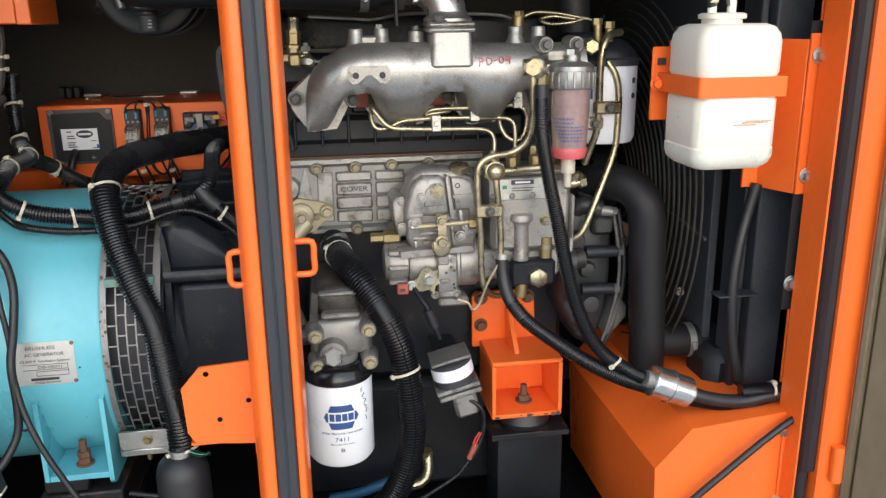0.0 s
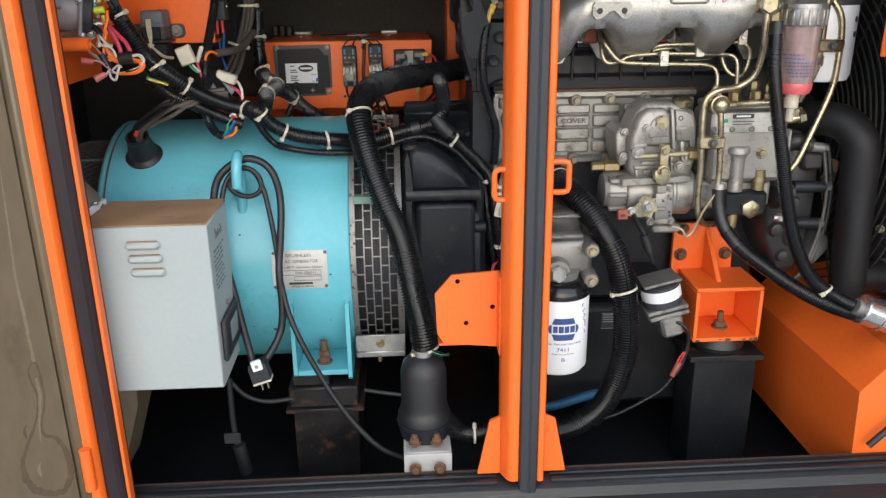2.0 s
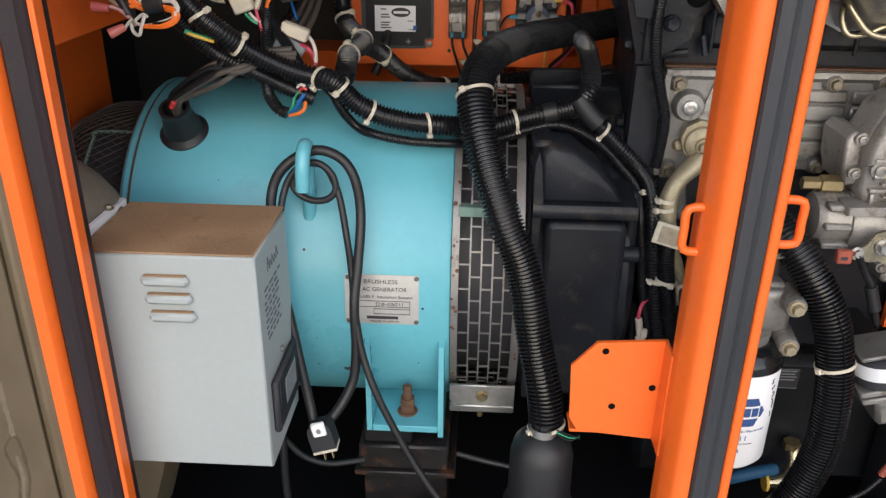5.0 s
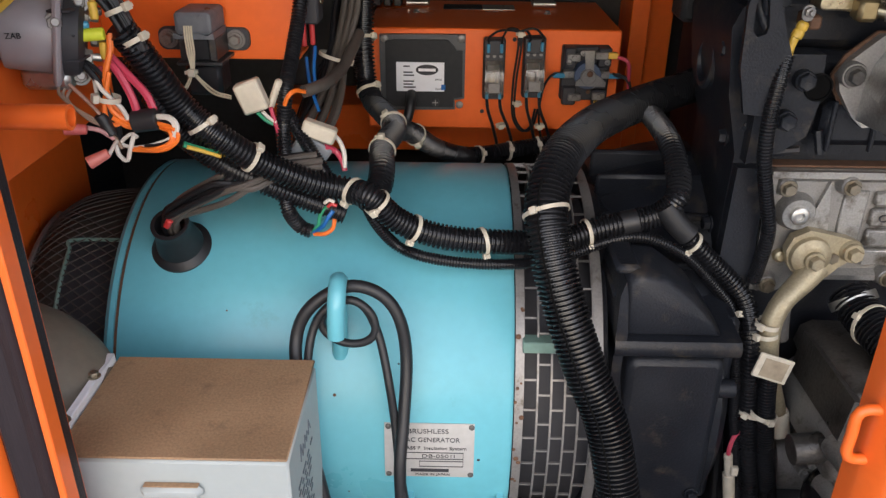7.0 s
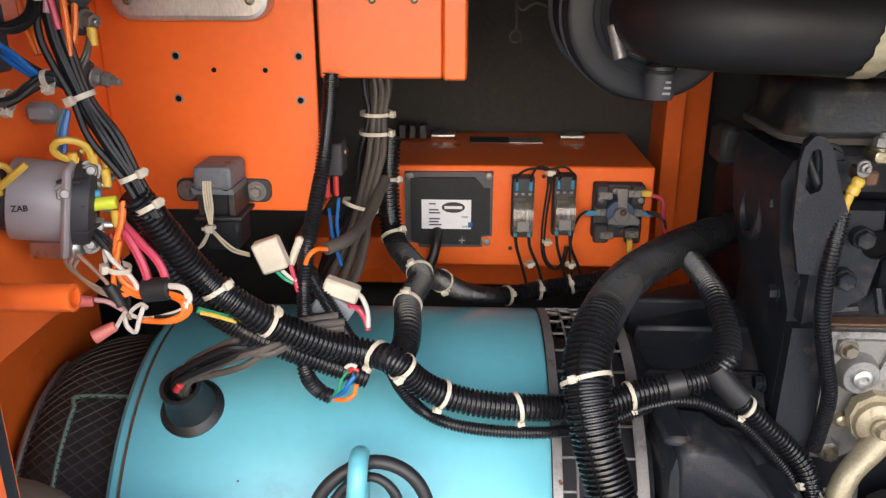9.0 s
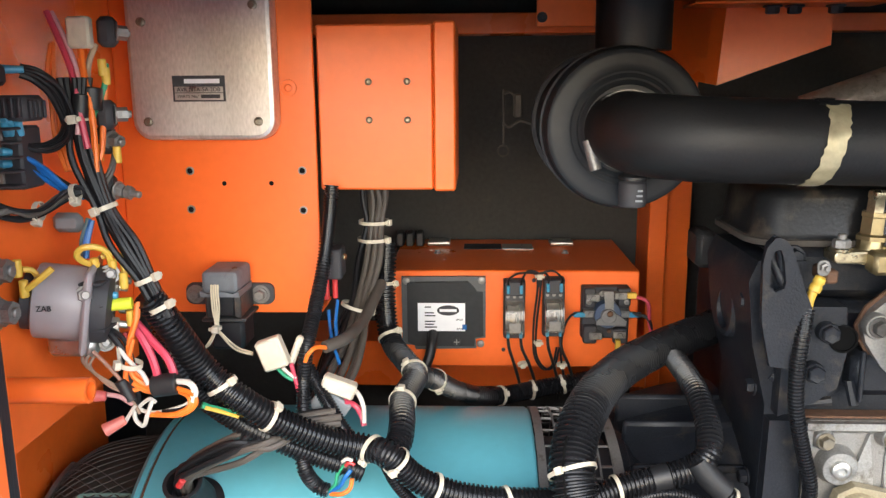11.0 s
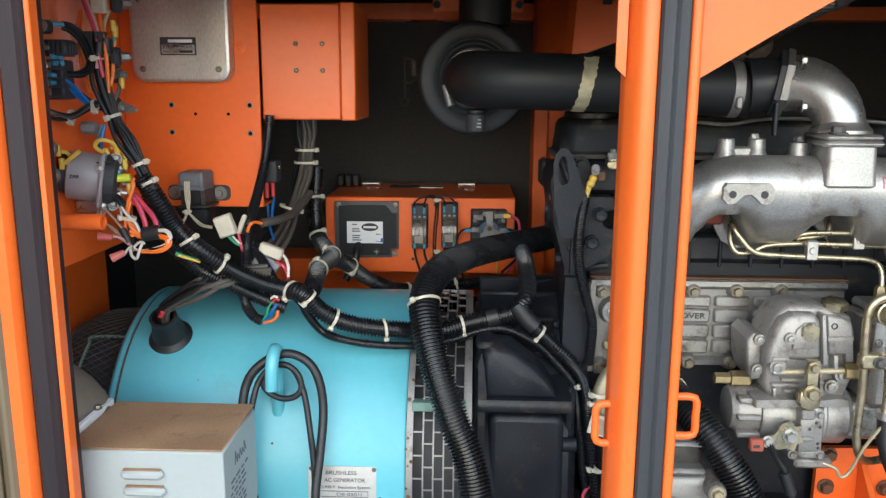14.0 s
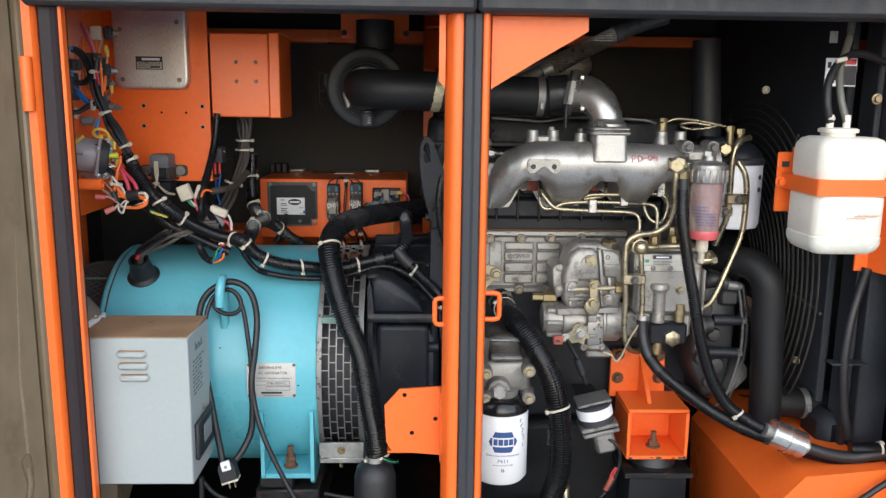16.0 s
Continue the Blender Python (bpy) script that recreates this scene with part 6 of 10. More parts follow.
# injection pump with governor
pmp = thing("injection_pump", "grey aluminium diesel injection pump with governor", "injection pump")
part("pump_body", Geo().box((0.335, 1.305, 0.985), (0.465, 1.40, 1.105), 0.008), PUMPM, pmp)
part("pump_lower", Geo().box((0.31, 1.32, 0.935), (0.455, 1.40, 0.985), 0.006), PUMPM, pmp)
part("delivery_deck", Geo().box((0.335, 1.31, 1.1055), (0.465, 1.385, 1.118), 0.004), PUMPM, pmp)
part("side_cover", Geo().box((0.331, 1.3025, 1.070), (0.440, 1.3049, 1.1045), 0.0012), STEEL, pmp, "bright steel side cover")
lab = part("label_plate", Geo().box((0.348, 1.3012, 1.082), (0.430, 1.3024, 1.1035), 0.0004), STEEL, pmp, "metal rating plate")
part("print_band", Geo().box((0.366, 1.3005, 1.0945), (0.402, 1.3012, 1.1018), 0.0001), INK, lab)
part("print_bar", Geo().box((0.372, 1.2998, 1.0968), (0.396, 1.3005, 1.0996), 0.0001), PAPER, lab)
for j in range(2):
    part("print_bar", Geo().box((0.367, 1.3005, 1.0845 + j * 0.004), (0.400 + 0.003 * j, 1.3012, 1.0858 + j * 0.004), 0.0001), INK, lab)
part("print_bar", Geo().box((0.352, 1.3005, 1.088), (0.359, 1.3012, 1.094), 0.0001), GREEN, lab)
for x in (0.337, 0.368, 0.401, 0.433):
    part("plug_screw", Geo().lathe([(0.0050, 0), (0.0046, 0.002), (0.003, 0.003), (0.0026, 0.002)], (x, 1.3025, 1.0765), (0, -1, 0), 16), TARN, pmp)
part("body_bolt", Geo().bolt((0.423, 1.305, 1.035), (0, -1, 0), 0.007), GOLD, pmp)
# governor housing
part("governor_housing", casting([(0.200, 1.318, 1.078), (0.205, 1.318, 1.089), (0.210, 1.318, 1.104), (0.218, 1.318, 1.114), (0.230, 1.318, 1.120), (0.273, 1.318, 1.119), (0.291, 1.318, 1.113), (0.308, 1.318, 1.105), (0.315, 1.318, 1.084), (0.316, 1.318, 1.061), (0.315, 1.318, 1.038), (0.317, 1.318, 1.018), (0.309, 1.318, 0.995), (0.212, 1.318, 0.995), (0.203, 1.318, 1.010), (0.200, 1.318, 1.043)], 1.375, 0.007), PUMPM, pmp)
part("governor_flange", casting([(0.182, 1.332, 1.069), (0.190, 1.332, 1.078), (0.203, 1.332, 1.076), (0.210, 1.332, 1.015), (0.192, 1.332, 1.011), (0.184, 1.332, 1.035)], 1.40, 0.004), PUMPM, pmp)
part("governor_hump", casting([(0.198, 1.303, 1.043), (0.199, 1.303, 1.064), (0.205, 1.303, 1.086), (0.213, 1.303, 1.104), (0.226, 1.303, 1.113), (0.254, 1.303, 1.113), (0.264, 1.303, 1.104), (0.269, 1.303, 1.054), (0.258, 1.303, 1.049), (0.226, 1.303, 1.050), (0.224, 1.303, 1.043)], 1.32, 0.0085), PUMPM, pmp)
part("governor_panel", casting([(0.228, 1.300, 1.079), (0.232, 1.300, 1.093), (0.242, 1.300, 1.102), (0.255, 1.300, 1.102), (0.260, 1.300, 1.067), (0.229, 1.300, 1.066)], 1.31, 0.0022), PUMPM, pmp)
part("governor_cover", casting([(0.271, 1.308, 1.110), (0.290, 1.308, 1.108), (0.303, 1.308, 1.102), (0.308, 1.308, 1.086), (0.312, 1.308, 1.047), (0.303, 1.308, 1.044), (0.301, 1.308, 1.057), (0.278, 1.308, 1.057)], 1.32, 0.004), PUMPM, pmp)
part("cover_hole", Geo().lathe([(0.0042, 0), (0.0042, 0.0008), (0.0026, 0.0008), (0.0026, -0.001), (0, -0.001)], (0.282, 1.308, 1.096), (0, -1, 0), 16, cap=False), INK, pmp)
part("housing_step", casting([(0.188, 1.302, 0.996), (0.233, 1.302, 0.998), (0.267, 1.302, 0.996), (0.293, 1.302, 1.000), (0.308, 1.302, 0.999), (0.309, 1.302, 0.990), (0.189, 1.302, 0.985)], 1.35, 0.003), PUMPM, pmp)
for pts in ([(0.205, 1.301, 1.055), (0.226, 1.301, 1.055), (0.227, 1.301, 1.052), (0.205, 1.301, 1.051)], [(0.223, 1.311, 1.023), (0.252, 1.311, 1.024), (0.252, 1.311, 1.020), (0.223, 1.311, 1.020)], [(0.211, 1.311, 1.016), (0.247, 1.311, 1.016), (0.247, 1.311, 1.013), (0.211, 1.311, 1.012)],
            [(0.228, 1.311, 1.008), (0.252, 1.311, 1.009), (0.252, 1.311, 1.006), (0.228, 1.311, 1.005)], [(0.274, 1.305, 1.082), (0.307, 1.305, 1.083), (0.307, 1.305, 1.078), (0.274, 1.305, 1.077)], [(0.276, 1.311, 1.020), (0.307, 1.311, 1.021), (0.308, 1.311, 1.017), (0.276, 1.311, 1.015)],
            [(0.262, 1.300, 1.113), (0.266, 1.300, 1.113), (0.275, 1.300, 1.046), (0.270, 1.300, 1.046)], [(0.213, 1.311, 1.010), (0.217, 1.311, 1.010), (0.218, 1.311, 0.997), (0.214, 1.311, 0.997)], [(0.283, 1.303, 1.058), (0.288, 1.303, 1.058), (0.291, 1.303, 1.036), (0.286, 1.303, 1.036)], [(0.270, 1.311, 1.040), (0.274, 1.311, 1.040), (0.279, 1.311, 0.999), (0.275, 1.311, 0.999)]):
    part("cast_rib", casting(pts, 1.325, 0.0012), PUMPM, pmp)
for p, r in (((0.196, 1.325, 1.071), 0.005), ((0.196, 1.325, 1.030), 0.005), ((0.214, 1.305, 1.041), 0.007), ((0.225, 1.299, 1.081), 0.005), ((0.286, 1.308, 1.015), 0.006), ((0.299, 1.308, 1.031), 0.007)):
    part("housing_screw", Geo().lathe([(r * 1.5, -0.004), (r * 1.5, 0.001), (r, 0.0012), (r * 0.95, 0.005), (r * 0.5, 0.0055), (r * 0.5, 0.004)], p, (0, -1, 0), 14), PUMPM, pmp)
part("governor_drum", Geo().lathe([(0.03, 0), (0.038, 0.003), (0.0405, 0.008), (0.0405, 0.075), (0.039, 0.078)], (0.203, 1.355, 0.962), (1, 0, 0), 36), PUMPM, pmp)
part("drum_head", Geo().lathe([(0.043, 0), (0.0455, 0.002), (0.0455, 0.006), (0.0425, 0.009), (0.0425, 0.036), (0.036, 0.044), (0.02, 0.047)], (0.279, 1.352, 0.963), (1, 0, 0), 36), PUMPM, pmp, "rounded governor end cover")
part("drum_cap", Geo().lathe([(0.020, 0), (0.028, 0.002), (0.032, 0.008), (0.034, 0.012), (0.034, 0.038)], (0.166, 1.352, 0.966), (1, 0, 0), 30), PUMPM, pmp)
for z in (0.990, 0.966, 0.942):
    part("cap_rib", Geo().box((0.172, 1.312, z - 0.004), (0.203, 1.330, z + 0.004), 0.002), PUMPM, pmp)
part("stop_block", casting([(0.249, 1.303, 0.986), (0.268, 1.303, 0.988), (0.279, 1.303, 0.984), (0.280, 1.303, 0.926), (0.250, 1.303, 0.922), (0.247, 1.303, 0.944)], 1.33, 0.003), PUMPM, pmp)
part("block_pad", Geo().box((0.248, 1.2985, 0.971), (0.266, 1.304, 0.986), 0.002), PUMPM, pmp)
for x, z in ((0.270, 0.966), (0.275, 0.960), (0.262, 0.957), (0.274, 0.937), (0.275, 0.931)):
    part("block_hole", Geo().cyl((x, 1.304, z), (x, 1.3022, z), 0.0022, seg=10), INK, pmp)
part("block_rib", Geo().box((0.251, 1.3005, 0.940), (0.268, 1.305, 0.947), 0.002), PUMPM, pmp)
part("block_screw", Geo().bolt((0.273, 1.303, 0.978), (0, -1, 0), 0.0045), PUMPM, pmp)
part("foot_flange", Geo().box((0.238, 1.305, 0.914), (0.286, 1.36, 0.926), 0.003), PUMPM, pmp)
for x in (0.244, 0.279):
    part("foot_screw", Geo().bolt((x, 1.306, 0.920), (0, -1, 0), 0.005), PUMPM, pmp)
part("cap_plug", Geo().lathe([(0.012, 0), (0.0115, 0.006)], (0.248, 1.300, 1.091), (0, -1, 0), 6), GOLD, pmp)
part("filler_plug", Geo().lathe([(0.017, 0), (0.017, 0.009), (0.014, 0.011)], (0.289, 1.330, 1.115), (0, -0.2, 1), 6), GOLD, pmp)
part("shaft", Geo().cyl((0.215, 1.305, 1.034), (0.310, 1.305, 1.038), 0.0042), PIPEDULL, pmp)
part("shaft_nut", Geo().lathe([(0.011, 0), (0.011, 0.018), (0.007, 0.02)], (0.298, 1.305, 1.037), (1, 0, 0), 6), BRASS, pmp)
part("shaft_end", Geo().lathe([(0.0045, 0), (0.0045, 0.010)], (0.208, 1.305, 1.034), (1, 0, 0), 10), STEEL, pmp)
part("speed_clamp", casting([(0.238, 1.290, 1.000), (0.240, 1.290, 1.014), (0.258, 1.290, 1.016), (0.268, 1.290, 1.008), (0.266, 1.290, 0.992), (0.254, 1.290, 0.986), (0.243, 1.290, 0.990)], 1.303, 0.003), GOLD, pmp)
part("speed_lever", sheet([(0.246, 1.292, 1.056), (0.262, 1.292, 1.054), (0.261, 1.292, 1.033), (0.261, 1.292, 1.014), (0.268, 1.292, 1.009), (0.267, 1.292, 0.996), (0.238, 1.292, 0.999), (0.239, 1.292, 1.011), (0.249, 1.292, 1.014), (0.248, 1.292, 1.034)], 0.006), GOLD, pmp)
part("lever_pivot", Geo().bolt((0.253, 1.288, 1.047), (0, -1, 0), 0.006).bolt((0.253, 1.288, 1.013), (0, -1, 0), 0.008), GOLD, pmp)
part("solenoid_stem", Geo().lathe([(0.008, 0), (0.008, 0.02), (0.011, 0.021), (0.011, 0.045), (0.008, 0.048)], (0.147, 1.345, 1.010), (1, 0, 0), 6), BRASS, pmp)
arm = part("stop_lever", Geo().prism([(0.196, 0.944), (0.214, 0.953), (0.222, 0.968), (0.232, 0.972), (0.240, 0.964), (0.247, 0.966), (0.246, 0.954), (0.251, 0.944), (0.243, 0.940), (0.241, 0.930), (0.231, 0.934), (0.222, 0.932), (0.208, 0.934), (0.198, 0.936)], "y", 1.293, 1.297), GOLD, pmp, "yellow-plated stop lever")
part("lever_tip", Geo().box((0.182, 1.288, 0.930), (0.200, 1.298, 0.947), 0.002), REDHUB, arm, "red-painted lever tip")
part("tip_slot", Geo().box((0.186, 1.2872, 0.936), (0.194, 1.2885, 0.940), 0.0003), INK, arm)
part("lever_bolt", Geo().bolt((0.233, 1.293, 0.952), (0, -1, 0), 0.0075).bolt((0.205, 1.293, 0.944), (0, -1, 0), 0.0055), STEEL, arm)
part("drain_boss", Geo().box((0.25, 1.31, 0.897), (0.3, 1.35, 0.912), 0.004), PUMPM, pmp)
part("rack_cap", Geo().lathe([(0.012, 0), (0.0125, 0.01), (0.0118, 0.012), (0.0118, 0.056), (0.014, 0.062), (0.0185, 0.066), (0.0185, 0.072), (0.016, 0.076), (0, 0.077)], (0.384, 1.305, 0.971), (0, 0, 1), 24), PUMPM, pmp, "hand primer plunger")
blk = part("feed_pump", Geo().box((0.366, 1.330, 0.925), (0.442, 1.300, 0.970), 0.006), CAST, pmp, "black feed pump body")
part("big_plug", Geo().lathe([(0.016, 0), (0.016, 0.01), (0.013, 0.012)], (0.411, 1.302, 0.941), (0, -1, 0), 6), GOLD, pmp)
part("lower_plug", Geo().cyl((0.387, 1.310, 0.930), (0.385, 1.310, 0.906), 0.01), BRASS, pmp)
part("valve_body", Geo().cyl((0.426, 1.310, 1.006), (0.426, 1.310, 0.971), 0.0105), BRASS, pmp)
part("valve_ring", Geo().lathe([(0.012, 0), (0.012, 0.008)], (0.426, 1.310, 0.986), (0, 0, 1), 16), GOLD, pmp)
part("banjo", Geo().lathe([(0.0155, 0), (0.0155, 0.008), (0.0135, 0.009), (0.0125, 0.014), (0.009, 0.0185), (0.004, 0.0205), (0.0, 0.021)], (0.336, 1.290, 1.120), (0, -1, 0), 24), GOLD, pmp, "acorn-headed union")
part("banjo_hex", Geo().lathe([(0.0175, 0), (0.0175, 0.007)], (0.336, 1.297, 1.120), (0, -1, 0), 6), BRASS, pmp)
part("loose_wire", Geo().sweep([(0.343, 1.278, 0.978), (0.325, 1.285, 0.941), (0.313, 1.29, 0.906), (0.302, 1.29, 0.897), (0.294, 1.29, 0.909), (0.279, 1.295, 0.914)], 0.0022, 7), PIPEDULL, pmp, "thin bent wire")
part("banjo_bar", Geo().cyl((0.341, 1.290, 1.118), (0.461, 1.300, 1.123), 0.0055), GOLD, pmp)
part("overflow", Geo().cyl((0.405, 1.310, 1.116), (0.404, 1.310, 1.138), 0.008, seg=6).cyl((0.370, 1.315, 1.117), (0.369, 1.315, 1.136), 0.009, seg=6), BRASS, pmp)
part("mount_flange", Geo().box((0.465, 1.330, 1.002), (0.470, 1.300, 1.074), 0.003), PUMPM, pmp)

# timing gear cover and water pump end
tim = thing("timing_cover", "oily cast timing cover at the front of the engine", "timing cover")
part("body", Geo().box((0.501, 1.36, 0.79), (0.54, 1.80, 1.08), 0.014), OILCAST, tim)
part("gear_case", casting([(0.470, 1.352, 0.86), (0.462, 1.352, 0.93), (0.468, 1.352, 1.00), (0.482, 1.352, 1.04), (0.505, 1.352, 1.052), (0.535, 1.352, 1.045), (0.552, 1.352, 1.02), (0.558, 1.352, 0.97), (0.556, 1.352, 0.90), (0.545, 1.352, 0.84), (0.530, 1.352, 0.80), (0.500, 1.352, 0.80)], 1.46, 0.014), OILCAST, tim, "", 60)
part("inspection_pad", Geo().box((0.515, 1.338, 0.994), (0.553, 1.36, 1.026), 0.006), OILCAST, tim)
part("upper_hump", Geo().sweep([(0.485, 1.37, 1.03), (0.505, 1.355, 1.044), (0.530, 1.352, 1.036)], 0.016, 18), OILCAST, tim)
g = Geo()
rim = spline([(0.552, 1.345, 1.035), (0.5575, 1.339, 0.995), (0.563, 1.335, 0.95), (0.562, 1.335, 0.90), (0.553, 1.335, 0.855), (0.538, 1.335, 0.808), (0.524, 1.345, 0.785)], per=8)
part("flange_rim", g.sweep(rim, 0.0032, 8), IRON, tim, "thin worn flange edge", 60)
part("flange_rim", Geo().sweep([q + Vector((0.010, 0.004, 0)) for q in rim], 0.0042, 8), OILCAST, tim, "", 60)
for x0, x1, z in ((0.505, 0.560, 0.965), (0.500, 0.556, 0.899)):
    part("bolt_sleeve", Geo().cyl((x0, 1.343, z), (x1, 1.338, z), 0.0112, 0.0098), CAST, tim)
    part("sleeve_nut", Geo().cyl((x1, 1.338, z), (x1 + 0.010, 1.337, z), 0.0088, seg=6), IRON, tim)
part("flange_bolt", Geo().cyl((0.528, 1.342, 1.036), (0.548, 1.340, 1.034), 0.0088).cyl((0.548, 1.34, 1.034), (0.556, 1.34, 1.034), 0.0072, seg=6), TARN, tim)
part("hanger_lug", Geo().prism([(0.561, 0.966), (0.561, 1.004), (0.570, 1.014), (0.582, 1.008), (0.580, 0.972), (0.572, 0.964)], "y", 1.345, 1.352), RUST, tim)
part("lug_bolt", Geo().bolt((0.570, 1.345, 0.984), (0, -1, 0), 0.0062), OILCAST, tim)
part("lower_shield", casting([(0.566, 1.335, 0.885), (0.580, 1.335, 0.868), (0.582, 1.335, 0.850), (0.562, 1.335, 0.826), (0.546, 1.335, 0.815), (0.541, 1.335, 0.822), (0.556, 1.335, 0.862)], 1.40, 0.003), IRON, tim, "oily cast lower shield")
for k, (x, z, r) in enumerate(((0.490, 0.985, 0.014), (0.482, 0.935, 0.011), (0.512, 0.932, 0.013), (0.520, 0.870, 0.016), (0.488, 0.885, 0.012), (0.505, 0.835, 0.010))):
    part("cast_boss", Geo().lathe([(r * 1.3, 0), (r, 0.006), (r * 0.9, 0.010), (r * 0.5, 0.011)], (x, 1.354, z), (0, -1, 0), 18), OILCAST, tim)
part("coupling", Geo().cyl((0.466, 1.33, 0.955), (0.498, 1.335, 0.958), 0.017).cyl((0.470, 1.33, 0.955), (0.480, 1.33, 0.955), 0.024), OILCAST, tim)
part("pump_flange", Geo().box((0.468, 1.318, 0.945), (0.476, 1.36, 1.005), 0.002), ALU, tim)
part("stud", Geo().cyl((0.462, 1.315, 0.918), (0.480, 1.315, 0.918), 0.0055).cyl((0.470, 1.315, 0.918), (0.478, 1.315, 0.918), 0.0085, seg=6), STEEL, tim)

# sediment cup
def bars_round(x, y, r, z, a0, a1, n):
    """Rows of short printed bars round an upright bowl."""
    random.seed(int(z * 1e4))
    g, a = Geo(), a0
    while a < a1:
        b = min(a + random.uniform(4, 11), a1)
        vs = [(x + r * math.cos(radians(c)), y + r * math.sin(radians(c)), h) for c in (a, (a + b) / 2, b) for h in (z, z + 0.0019)]
        g.add(vs, [(0, 2, 3, 1), (2, 4, 5, 3)])
        a = b + random.uniform(2, 4)
    return g


cup = thing("water_separator", "clear fuel water separator bowl with red residue", "fuel separator")
cx, cy = 0.449, 1.275
BOWLM = surf("clear_bowl", (0.66, 0.47, 0.45), 0.16, var=0.18, scale=26, bump=0.02, dirt=(0.50, 0.34, 0.33), amount=0.4, coat=0.3)
BOWLM.node_tree.nodes["Principled BSDF"].inputs["Transmission Weight"].default_value = 0.62
part("strainer", Geo().lathe([(0.006, 0.0), (0.014, 0.004), (0.016, 0.05), (0.020, 0.09)], (cx, cy, 1.152), (0, 0, 1), 20), surf("strainer_mesh", (0.24, 0.16, 0.16), 0.6, var=0.3, scale=90, bump=0.2), cup, "fine fuel strainer inside the bowl")
part("head", Geo().lathe([(0.034, 0), (0.033, 0.006), (0.027, 0.011), (0.014, 0.013), (0.0125, 0.016), (0.0125, 0.022)], (cx, cy, 1.269), (0, 0, 1), 28).box((cx - 0.042, cy + 0.004, 1.276), (cx + 0.018, cy + 0.05, 1.304), 0.008), ALU, cup)
g = Geo().lathe([(0.033, 0), (0.0345, 0.002), (0.0345, 0.022), (0.033, 0.026)], (cx, cy, 1.243), (0, 0, 1), 36)
part("ring_nut", g, ALU, cup, "knurled ring nut")
for k in range(18):
    a = 2 * math.pi * k / 18
    part("knurl", Geo().box((-0.0022, -0.0018, 0.001), (0.0022, 0.0018, 0.024), 0.0008, Matrix.Translation((cx + 0.0345 * math.cos(a), cy + 0.0345 * math.sin(a), 1.243)) @ Matrix.Rotation(a + math.pi / 2, 4, "Z")), ALU, cup)
for x in (-0.040, 0.006):
    part("ear", Geo().lathe([(0.0125, 0), (0.012, 0.034), (0.0105, 0.037)], (cx + x, cy + 0.035, 1.306), (0, -1, 0), 22), ALU, cup)
    part("ear_bolt", Geo().bolt((cx + x, cy - 0.003, 1.306), (0, -1, 0), 0.0068), IRON, cup)
part("vent_screw", Geo().lathe([(0.011, 0), (0.011, 0.008), (0.008, 0.01)], (cx, cy, 1.291), (0, 0, 1), 6), STEEL, cup)
part("bowl", Geo().lathe([(0.029, 0.10), (0.0285, 0.05), (0.026, 0.006), (0.024, 0.0), (0.01, -0.004)], (cx, cy, 1.143), (0, 0, 1), 32, cap=False), BOWLM, cup, "pink-stained clear plastic bowl")
part("residue", Geo().lathe([(0.0, -0.006), (0.0235, -0.003), (0.0264, 0.004), (0.027, 0.013), (0.0268, 0.0135)], (cx, cy, 1.142), (0, 0, 1), 32, cap=False), REDFUEL, cup, "red fuel in the bottom")
for z in (1.193, 1.199):
    part("bowl_print", bars_round(cx, cy, 0.0293, z, 196, 262, 9), NAVY, cup)
for j in range(5):
    part("bowl_print", bars_round(cx, cy, 0.0293 - 0.0002 * j, 1.187 - j * 0.0052, 204 + 5 * j, 300 - 6 * (j % 2), 12), NAVY, cup)
part("return_union", Geo().sweep([(0.452, 1.30, 1.092), (0.470, 1.297, 1.094), (0.482, 1.297, 1.098)], 0.0075, 12).lathe([(0.0105, 0), (0.0105, 0.010)], (0.474, 1.297, 1.095), (1, 0, 0.2), 6).lathe([(0.0095, 0), (0.0095, 0.012), (0.007, 0.014)], (0.470, 1.297, 1.098), (0, 0, 1), 6), GOLD, cup, "plated return union")
part("drain_cock", Geo().cyl((cx - 0.001, cy, 1.139), (cx - 0.001, cy, 1.115), 0.011, seg=16).cyl((cx - 0.001, cy, 1.116), (cx - 0.001, cy, 1.093), 0.006), NYLON, cup)

# spin-on fuel filter
ff = thing("fuel_filter", "white spin-on fuel filter under a black head", "fuel filter")
fx, fy = 0.543, 1.39
part("can", Geo().lathe([(0.034, 0), (0.049, 0.003), (0.053, 0.012), (0.053, 0.124), (0.051, 0.128)], (fx, fy, 1.143), (0, 0, 1), 40), WHITE, ff)
part("rim", Geo().lathe([(0.055, 0), (0.055, 0.009), (0.050, 0.013)], (fx, fy, 1.269), (0, 0, 1), 40), INK, ff)
part("head", Geo().lathe([(0.050, 0), (0.048, 0.010), (0.034, 0.024), (0.022, 0.030)], (fx, fy, 1.281), (0, 0, 1), 28).box((fx - 0.06, fy - 0.03, 1.280), (fx + 0.01, fy + 0.06, 1.320), 0.008), CAST, ff)
part("union_bolt", Geo().lathe([(0.013, 0), (0.013, 0.01), (0.010, 0.013)], (0.493, 1.320, 1.301), (-0.1, -1, 0), 6), GOLD, ff)
part("union_top", Geo().cyl((0.519, 1.360, 1.306), (0.517, 1.360, 1.336), 0.0065, seg=12).lathe([(0.0085, 0), (0.0085, 0.010)], (0.517, 1.360, 1.332), (0, 0, 1), 6), BRASS, ff)
